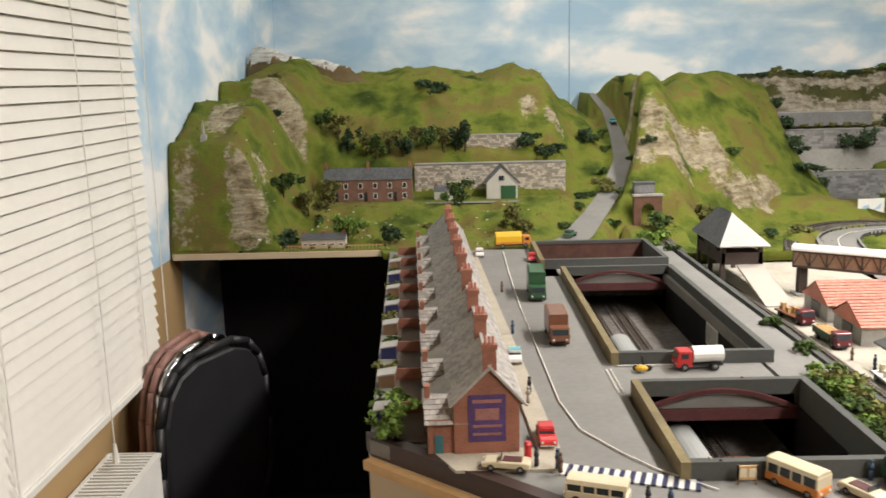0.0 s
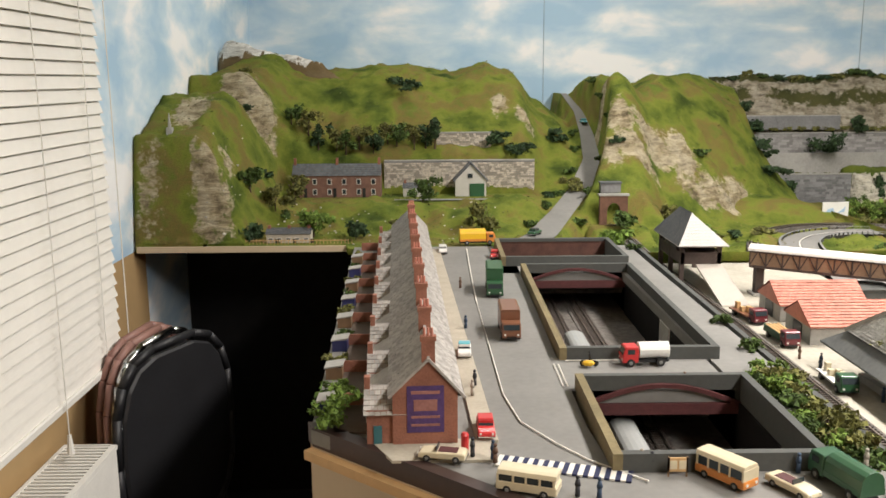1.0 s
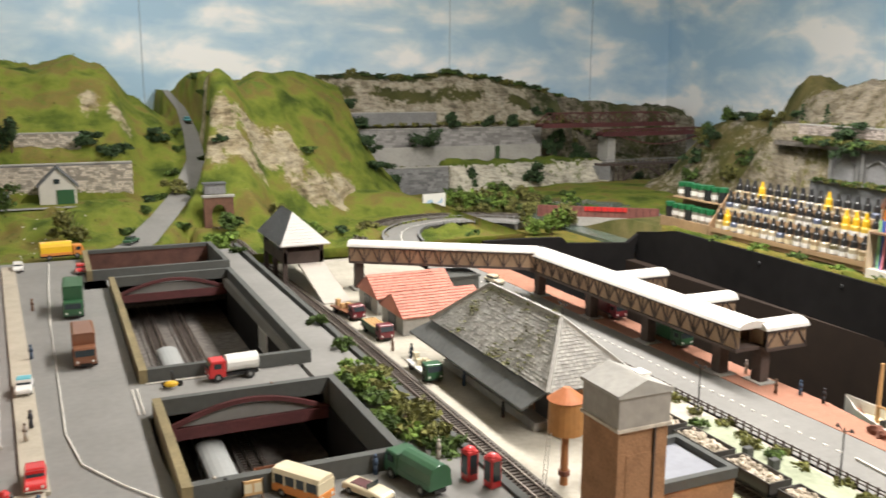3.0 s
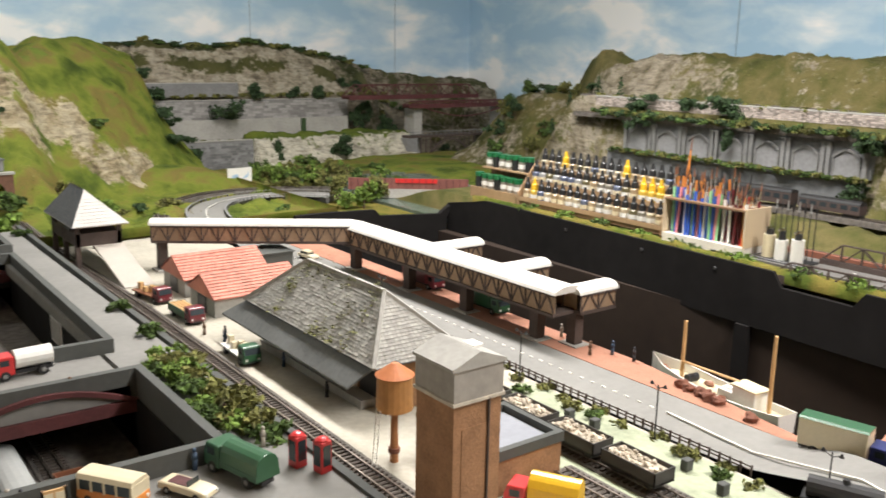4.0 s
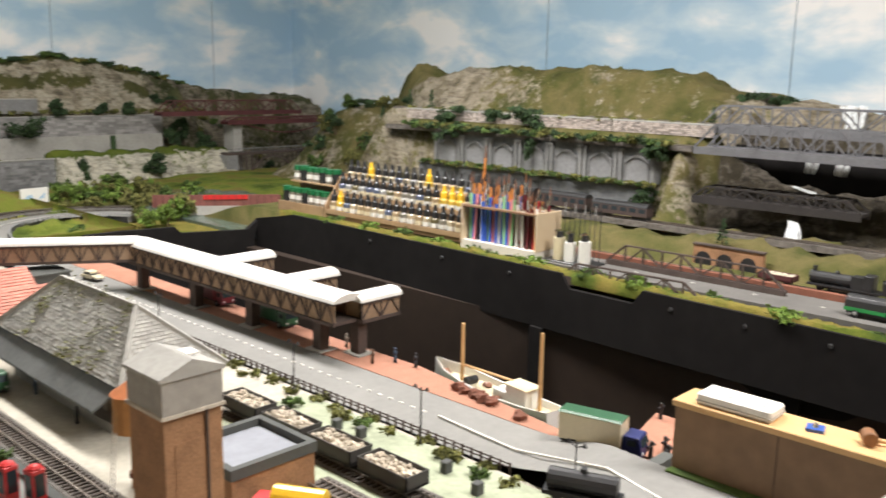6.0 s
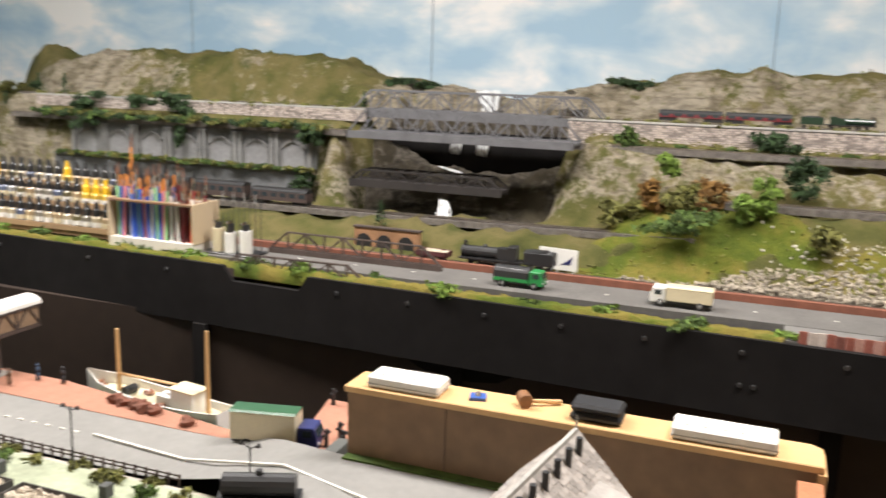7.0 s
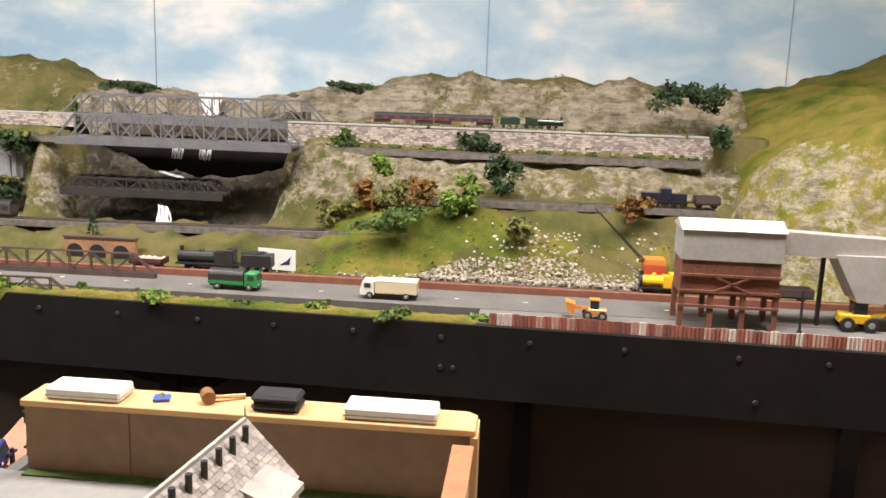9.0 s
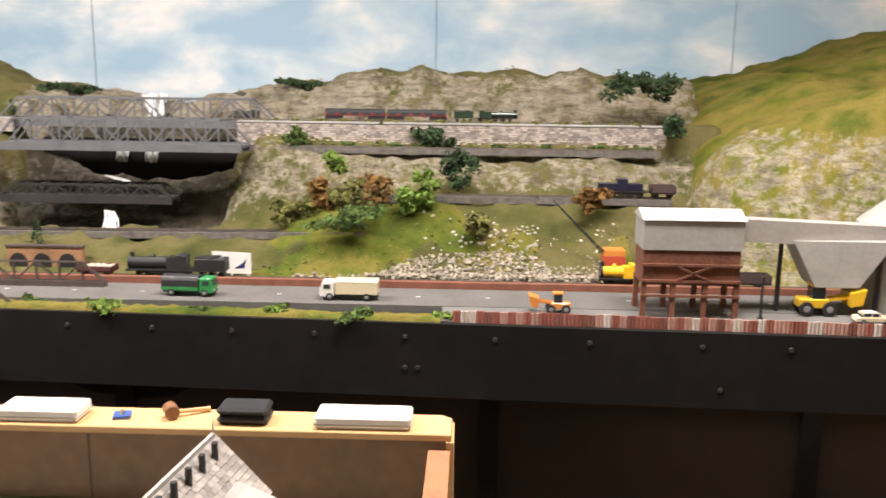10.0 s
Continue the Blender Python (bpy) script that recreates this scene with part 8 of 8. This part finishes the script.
def bottle(x, y, z, ci, cap, lab):
    key = (ci, cap.name)
    if key not in protos:
        t = thing("paint_bottle", lab, "paint bottle", at(x, y, z), group="paint bottles")
        part("body", M().cyl((0, 0, 0), (0, 0, 0.026), 0.0112, n=12).cyl((0, 0, 0.026), (0, 0, 0.030), 0.0112, 0.008, 12), cols[ci], t)
        part("label", M().cyl((0, 0, 0.007), (0, 0, 0.017), 0.0115, n=12), WHITE if ci % 3 else CREAM, t, "pale paper label")
        part("cap", M().cyl((0, 0, 0.030), (0, 0, 0.043), 0.0088, 0.0080, 12).cyl((0, 0, 0.043), (0, 0, 0.046), 0.0080, 0.0058, 12).cyl((0, 0, 0.046), (0, 0, 0.060), 0.0056, 0.0032, 10), cap, t)
        protos[key] = t
        return t
    return copy_thing(protos[key], at(x, y, z))


rnd = random.Random(31)
for row, (x, z) in enumerate(((1.765, 0.0345), (1.795, 0.0785), (1.825, 0.1085))):
    for i in range(18):
        yel = (row == 0 and i in (16,)) or (row == 1 and i in (1, 2, 3)) or (row == 2 and i in (6, 14))
        bottle(x, 1.328 + i * 0.0265, z, 4 if yel else rnd.choice((0, 1, 2, 3, 5, 6, 7, 2, 0)), YELLOW if yel else BLACK, "yellow-capped dropper bottle of paint in the rack" if yel else "black-capped dropper bottle of paint in the rack")
gl = paint("jar_green", (0.012, 0.13, 0.045))
jar_p = None
for x, z in ((1.775, 0.0405), (1.815, 0.0965)):
    for i in range(7):
        if jar_p is None:
            jar_p = thing("paint_jar", "round paint jar with green lid in the rack", "paint jar", at(x, 1.828 + i * 0.0278, z), group="paint jars")
            part("glass", M().cyl((0, 0, 0), (0, 0, 0.028), 0.0125, n=14), cols[1], jar_p)
            part("label", M().cyl((0, 0, 0.008), (0, 0, 0.02), 0.0128, n=14), WHITE, jar_p, "white label")
            part("lid", M().cyl((0, 0, 0.028), (0, 0, 0.040), 0.0132, n=14), gl, jar_p)
            jar_d = thing("paint_jar", "round dark paint jar with green lid in the rack", "paint jar", at(1.80, 1.828, 0.0405), group="paint jars")
            part("glass", M().cyl((0, 0, 0), (0, 0, 0.030), 0.0125, n=14), BLACK, jar_d)
            part("lid", M().cyl((0, 0, 0.030), (0, 0, 0.042), 0.0132, n=14), gl, jar_d)
            jar_d.matrix_basis = at(1.815, 1.828, 0.0965)
        elif not (z > 0.09 and i == 0):
            copy_thing(jar_d if (i + (z > 0.05)) % 3 == 0 else jar_p, at(x, 1.828 + i * 0.0278, z))
bb = thing("brush_stand", "open laser-cut wooden stand full of paint brushes", "brush stand", at(0, 0, 0))
bx0, bx1, by0, by1, bz0, bz1 = 1.715, 1.80, 1.072, 1.279, 0.038, 0.118
part("base", M().box(bx0, bx1, by0, by1, bz0 - 0.02, bz0), paint("pale_base", (0.7, 0.66, 0.6)), bb, "pale base")
for y in (by0, by1):
    part("side", M().box(bx0, bx1, y - 0.002, y + 0.002, bz0, bz1), cream_m, bb)
part("top_plate", M().box(bx0, bx1, by0 + 0.002, by1 - 0.002, bz1 - 0.006, bz1 - 0.002), darkply_m, bb, "drilled top plate")
part("back", M().box(bx1 - 0.002, bx1, by0, by1, bz0, bz1 - 0.006), paint("pale_base", (0.7, 0.66, 0.6)), bb)
bcol = [paint("brush_blue", (0.05, 0.13, 0.55)), paint("brush_blue", (0.05, 0.13, 0.55)), WHITE, ORANGE, RED, MAROON, paint("pink", (0.7, 0.25, 0.3)), paint("lime", (0.3, 0.6, 0.3)), CREAM, NAVY]
brush_p = {}
for i in range(64):
    c = rnd.randrange(len(bcol)) if i % 2 else rnd.choice((0, 2, 9, 4))
    y = by0 + 0.008 + (by1 - by0 - 0.016) * (i % 32) / 31
    if y < 1.13 and c in (0, 1, 9):
        c = 5
    if y > 1.15 and i < 32:
        c = (0, 2, 0, 9, 6, 0, 7, 1)[i % 8]
    x, zt = bx0 + 0.012 + 0.03 * (i // 32) + rnd.uniform(0, 0.012), rnd.uniform(0.85, 1.3)
    if i == 63:
        c, zt = 3, 1.7
    m_ = pose(x, y, bz0, rnd.uniform(-3, 3), rnd.uniform(-3, 3)) @ Matrix.Diagonal((1, 1, zt, 1))
    if c not in brush_p:
        b = thing("paint_brush", "slim paint brush with coloured handle upright in the stand", "paint brush", m_, group="paint brushes")
        part("handle", M().cyl((0, 0, 0), (0, 0, 0.085), 0.0028, 0.0036, 7), bcol[c], b)
        part("ferrule", M().cyl((0, 0, 0.085), (0, 0, 0.105), 0.0026, 0.0024, 7), chrome_m if c % 3 else ORANGE, b)
        part("bristle", M().cyl((0, 0, 0.105), (0, 0, 0.122), 0.0024, 0.0006, 7), BROWN if c % 2 else BLACK, b)
        brush_p[c] = b
    else:
        o = copy_thing(brush_p[c], Matrix.Identity(4))
        o.matrix_basis = m_
bp_ = thing("black_tray", "black tray holding airbrush bottles", "tray", at(1.755, 1.00, 0.018))
part("plate", M().box(-0.03, 0.03, -0.055, 0.055, 0, 0.008), BLACK, bp_, bevel=0.001)
for i, (x, y, c) in enumerate(((1.748, 1.035, CREAM), (1.745, 1.005, WHITE), (1.745, 0.970, WHITE))):
    b = thing("spray_bottle", "tall pale plastic bottle with black pump top", "bottle", at(x, y, 0.026), group="spray bottles")
    part("body", M().cyl((0, 0, 0), (0, 0, 0.046 - 0.006 * (i == 1)), 0.0125, n=14), c, b)
    part("cap", M().cyl((0, 0, 0.046 - 0.006 * (i == 1)), (0, 0, 0.058), 0.008, 0.006, 12), BLACK, b)
    part("nozzle", M().box(-0.014, 0.004, -0.002, 0.002, 0.058, 0.063), chrome_m, b)
for i in range(8):
    b = thing("fine_brush", "thin black detail brush standing in the tray", "paint brush", at(1.775, 0.955 + i * 0.0125, 0.026), group="fine brushes")
    part("handle", M().cyl((0, 0, 0), (0, 0, 0.095), 0.001, n=6), BLACK, b)
    part("tip", M().cyl((0, 0, 0.095), (0, 0, 0.115), 0.0022, 0.001, 8), GREY if i % 2 else BLACK, b)

# ---- trees and shrubs ----
rnd = random.Random(55)
for i in range(13):
    x, y = -0.41 + i * 0.045 + rnd.uniform(-0.01, 0.01), 2.93 + rnd.uniform(-0.02, 0.03)
    if not 0.07 < x < 0.22:
        tree(x, y, hill_h(x, y), rnd.uniform(0.07, 0.095), 0.06, (leaf_m, leaf3_m, leaf5_m, leaf3_m)[i % 4], "dark olive model tree above the cottages", 500 + i, 0.15, count=330)
for i, (x, y, h, w, lf, lab) in enumerate([(-0.27, 2.36, 0.075, 0.085, leaf2_m, "bright green round model tree by the halt"), (0.03, 2.64, 0.085, 0.08, leaf_m, "dark green model tree by the barn"), (0.07, 2.91, 0.11, 0.05, leaf5_m, "dark columnar model tree beside the wall"),
                                           (0.20, 2.38, 0.085, 0.075, leaf3_m, "olive model tree on the road bank"), (0.57, 2.30, 0.07, 0.085, leaf2_m, "bright green model tree by the cutting"), (-0.40, 2.5, 0.08, 0.07, leaf3_m, "olive model tree on the slope"),
                                           (-0.46, 2.45, 0.07, 0.07, leaf_m, "green model tree on the slope"), (-0.36, 2.62, 0.08, 0.07, leaf3_m, "olive model tree on the slope"), (-0.43, 2.32, 0.05, 0.06, leaf5_m, "dark green shrub tree at the hill foot"),
                                           (-0.15, 2.33, 0.05, 0.06, leaf5_m, "dark green shrub tree at the hill foot"), (0.86, 2.45, 0.06, 0.07, leaf2_m, "bright green model tree behind the coal stage"), (0.62, 2.48, 0.05, 0.06, leaf_m, "green model tree beside the tunnel"),
                                           (0.78, 2.62, 0.07, 0.06, leaf3_m, "olive model tree beside the tunnel"), (0.52, 2.78, 0.05, 0.06, leaf3_m, "olive shrub tree by the hill road")]):
    tree(x, y, hill_h(x, y) if y > 2.1 else 0, h, w, lf, lab, 530 + i, 0.12, count=520, size=0.0055)
for i in range(34):
    x, y = rnd.uniform(-0.6, 1.25), rnd.uniform(2.35, 3.0)
    d = abs(x - lerp(y, ROAD_Y, ROAD_X))
    if d < 0.08 or (-0.44 < x < 0.42 and 2.5 < y < 2.98):
        continue
    bush(x, y, hill_h(x, y), rnd.uniform(0.025, 0.06), rnd.uniform(0.012, 0.026), (leaf_m, leaf5_m, leaf3_m)[i % 3], "low green shrub on the hillside", 600 + i, 120, 0.0055)
for x, y, w in ((-0.04, 3.17, 0.11), (0.50, 3.1, 0.08), (0.34, 2.92, 0.1), (0.28, 2.95, 0.08), (1.28, 3.42, 0.1), (1.30, 3.3, 0.11), (1.32, 3.2, 0.10), (1.38, 3.45, 0.08)):
    bush(x, y, hill_h(x, y), w, 0.045, leaf5_m, "dense dark green bush on the hillside", int(x * 999 + y), 420, 0.006)
for i in range(12):
    y = 2.45 + i * 0.08
    s = 1 if i % 2 else -1
    x = lerp(y, ROAD_Y, ROAD_X) + s * (lerp(y, ROAD_Y, ROAD_W) + 0.022)
    bush(x, y, hill_h(x, y), 0.04, 0.02, leaf_m, "roadside shrub on the hill road", 660 + i, 140, 0.005)
for i in range(26):
    x, y = rnd.uniform(1.56, 1.9), rnd.uniform(2.66, 3.2)
    tree(x, y, valley_h(x, y), rnd.uniform(0.035, 0.075), rnd.uniform(0.04, 0.06), (leaf2_m, leaf3_m, leaf3_m, leaf_m)[i % 4], "yellow-green model tree on the valley floor", 700 + i, 0.12, count=220)
for i in range(16):
    x, y = 1.53 + 0.010 * i + rnd.uniform(-0.02, 0.02), rnd.uniform(2.30, 2.42) if i % 3 == 0 else rnd.uniform(2.68, 2.98)
    tree(x, y, -0.058, rnd.uniform(0.05, 0.095), rnd.uniform(0.05, 0.07), (leaf2_m, leaf3_m, leaf2_m, leaf3_m)[i % 4], "yellow-green model tree beside the curved road", 1300 + i, 0.12, count=300)
for i in range(22):
    x, y = rnd.uniform(0.80, 2.3), rnd.uniform(2.25, 3.3)
    if min(math.hypot(x - p.x, y - p.y) for p in loop) < 0.1 or y < 2.45 and x > 1.62:
        continue
    bush(x, y, -0.055, rnd.uniform(0.04, 0.07), 0.024, (leaf_m, leaf3_m)[i % 2], "low shrub on the valley floor", 730 + i, 140, 0.006)
for x, y, z, w, h in ((1.38, 3.57, 0.21, 0.09, 0.07), (1.68, 3.555, 0.12, 0.14, 0.09), (1.82, 3.58, 0.21, 0.06, 0.06), (1.45, 3.37, -0.07, 0.10, 0.12), (1.80, 3.36, -0.07, 0.05, 0.13), (2.1, 3.33, -0.02, 0.08, 0.09), (2.30, 3.54, 0.05, 0.05, 0.12), (2.36, 3.56, 0.1, 0.05, 0.1), (2.44, 3.5, 0.05, 0.06, 0.08), (2.0, 3.58, 0.21, 0.04, 0.05), (2.12, 3.58, 0.21, 0.04, 0.05)):
    bush(x, y, z, w, h, leaf5_m, "dark green ivy bush on the terraces", int(x * 777), 420, 0.0075)
for i in range(40):
    x = 1.35 + i * 0.03
    bush(x, 3.54 if i % 2 else 3.60, 0.03 if i % 2 else 0.215, 0.035, 0.014, leaf3_m, "low scrub along the terrace edge", 760 + i, 70, 0.006)
for i, (x, y, z, w, h, lf) in enumerate([(2.28, 0.02, 0.24, 0.07, 0.055, leaf5_m), (2.13, -0.05, 0.16, 0.07, 0.09, leaf5_m), (2.29, 1.85, 0.255, 0.09, 0.05, leaf5_m), (2.28, 1.55, 0.26, 0.10, 0.055, leaf5_m), (2.27, 1.1, 0.19, 0.06, 0.06, leaf5_m), (2.24, 1.13, 0.08, 0.06, 0.05, leaf5_m),
                                         (2.27, 0.33, 0.23, 0.05, 0.055, leaf_m), (2.0, 0.16, 0.10, 0.12, 0.045, leaf_m), (2.03, 0.06, 0.12, 0.05, 0.06, leaf2_m), (2.05, 0.02, 0.13, 0.04, 0.09, leaf2_m), (2.06, 0.13, 0.13, 0.07, 0.07, leaf4_m), (2.06, 0.24, 0.12, 0.06, 0.07, leaf4_m),
                                         (2.07, 0.18, 0.13, 0.06, 0.06, leaf3_m), (2.05, 0.31, 0.10, 0.07, 0.05, leaf3_m), (2.13, 0.22, 0.19, 0.04, 0.05, leaf2_m), (1.98, -0.08, 0.09, 0.05, 0.05, leaf3_m), (2.04, -0.3, 0.13, 0.06, 0.06, leaf4_m), (2.42, -0.43, 0.33, 0.10, 0.09, leaf5_m), (2.38, -0.50, 0.33, 0.1, 0.08, leaf5_m), (2.27, -0.50, 0.26, 0.06, 0.06, leaf5_m)]):
    tree(x, y, z, h, w, lf, "leafy model bush-tree on the east bank", 800 + i, 0.05, count=420, size=0.0055)
for i in range(46):
    y = -0.45 + i * 0.055
    if 0.42 < y < 1.0:
        continue
    bush(2.285, y, 0.236, 0.034, 0.012, (leaf_m, leaf3_m)[i % 2], "low scrub along the upper wall foot", 830 + i, 70, 0.004)
    bush(2.315, y + 0.02, 0.288, 0.03, 0.010, leaf3_m, "low scrub along the wall top", 880 + i, 50, 0.004)
for i in range(30):
    bush(2.243, 1.08 + i * 0.031, 0.238, rnd.uniform(0.03, 0.06), rnd.uniform(0.012, 0.022), (leaf3_m, leaf_m, leaf5_m)[i % 3], "low scrub above the arched wall", 1400 + i, 110, 0.0045)
    bush(2.228, 1.11 + i * 0.027, 0.132, rnd.uniform(0.025, 0.05), rnd.uniform(0.010, 0.018), (leaf3_m, leaf_m)[i % 2], "low scrub on the lower wall top", 1440 + i, 80, 0.004)
for i, (y, z, w, h) in enumerate([(1.80, 0.20, 0.07, 0.06), (1.52, 0.255, 0.10, 0.055), (1.86, 0.255, 0.06, 0.05), (1.68, 0.27, 0.04, 0.03), (1.50, 0.15, 0.03, 0.09), (1.10, 0.20, 0.05, 0.05)]):
    bush(2.246 if z < 0.22 else 2.288, y, z, w, h, leaf5_m, "dark green creeper hanging on the retaining wall", 1480 + i, 320, 0.0055)
for i in range(14):
    y = -0.02 + i * 0.135
    bush(fx(y) + 0.03, y, 0.018, rnd.uniform(0.04, 0.07), rnd.uniform(0.012, 0.022), (leaf2_m, leaf_m)[i % 2], "small green shrub on the front verge", 930 + i, 160, 0.004)
for x, y in ((2.36, 2.1), (2.40, 2.16), (2.33, 2.2), (2.38, 2.02), (2.36, 1.02), (2.31, 2.26), (2.0, 0.80)):
    t = thing("model_conifer", "small dark green model conifer", "tree", at(x, y, east_h(x, y) - 0.004), group="model trees")
    part("trunk", M().cyl((0, 0, 0), (0, 0, 0.03), 0.002, 0.001, 6), trunk_m, t)
    cn = M()
    for j in range(170):
        u = rnd.random()
        a, rr_ = rnd.uniform(0, math.tau), 0.016 * (1 - u) * rnd.uniform(0.5, 1.1)
        c = Vector((rr_ * math.cos(a), rr_ * math.sin(a), 0.008 + 0.06 * u))
        cn.add([c + Vector((rnd.uniform(-0.004, 0.004), rnd.uniform(-0.004, 0.004), rnd.uniform(-0.004, 0.002))) for _ in range(4)], [(0, 1, 2), (0, 2, 3), (0, 3, 1), (1, 3, 2)])
    tagged(part("crown", cn, leaf5_m, t), kind="stuff")
for i in range(14):
    x, y = 2.45 + 0.03 * i + rnd.uniform(0, 0.05), 2.62 + rnd.uniform(-0.12, 0.3)
    zc_ = -0.06 + 0.32 * sm(2.42, 2.78, x) * sm(3.30, 2.85, y)
    tree(x, y, zc_ - 0.006, rnd.uniform(0.04, 0.09), 0.06, (leaf5_m, leaf_m, leaf3_m)[i % 3], "dark wooded shrub in the valley corner", 970 + i, 0.1, count=240, size=0.006)
for i in range(26):
    x = 1.35 + i * 0.066
    zc_ = quarry_h(x, 3.79)
    bush(x, 3.79, zc_ - 0.004, rnd.uniform(0.04, 0.09), rnd.uniform(0.014, 0.028), (leaf5_m, leaf3_m, leaf_m)[i % 3], "dark scrub on the far crest", 1500 + i, 120, 0.007)
for i in range(18):
    x, y = 2.30 + 0.04 * i, 3.56 + rnd.uniform(-0.03, 0.12)
    bush(x, y, quarry_h(x, y) - 0.004, rnd.uniform(0.04, 0.07), rnd.uniform(0.03, 0.06), (leaf5_m, leaf3_m)[i % 2], "dark scrub among the rocks behind the viaduct", 1540 + i, 160, 0.007)
for i, (y, w) in enumerate([(0.40, 0.07), (0.36, 0.05), (0.95, 0.06), (1.02, 0.08), (2.35, 0.08), (2.44, 0.06), (2.55, 0.09), (2.64, 0.08), (2.72, 0.09), (2.80, 0.08)]):
    bush(2.60, y, east_h(2.60, y) - 0.003, w, 0.022, leaf5_m, "dark scrub on the crag top", 1570 + i, 150, 0.006)
# tufts of scatter over the grass
tf = M()
for i in range(5200):
    if i % 5 < 3:
        x, y = rnd.uniform(-0.7, 1.3), rnd.uniform(2.25, 3.6)
        if abs(x - lerp(y, ROAD_Y, ROAD_X)) < 0.05:
            continue
        z = hill_h(x, y)
    elif i % 5 == 3:
        x, y = rnd.uniform(1.90, 2.1), rnd.uniform(-0.45, 0.45)
        z = bank_h(x, y)
    else:
        x, y = rnd.uniform(2.42, 2.7), rnd.uniform(-0.45, 2.3)
        z = east_h(x, y)
    s = rnd.uniform(0.002, 0.0055)
    c = Vector((x, y, z + 0.001))
    tf.add([c + Vector((rnd.uniform(-s, s), rnd.uniform(-s, s), rnd.uniform(-0.001, s))) for _ in range(4)], [(0, 1, 2), (0, 2, 3), (0, 3, 1), (1, 3, 2)])
tagged(part("grass_tuft", tf, leaf3_m), "small tufts of olive scatter over the grass", "grass", kind="stuff")
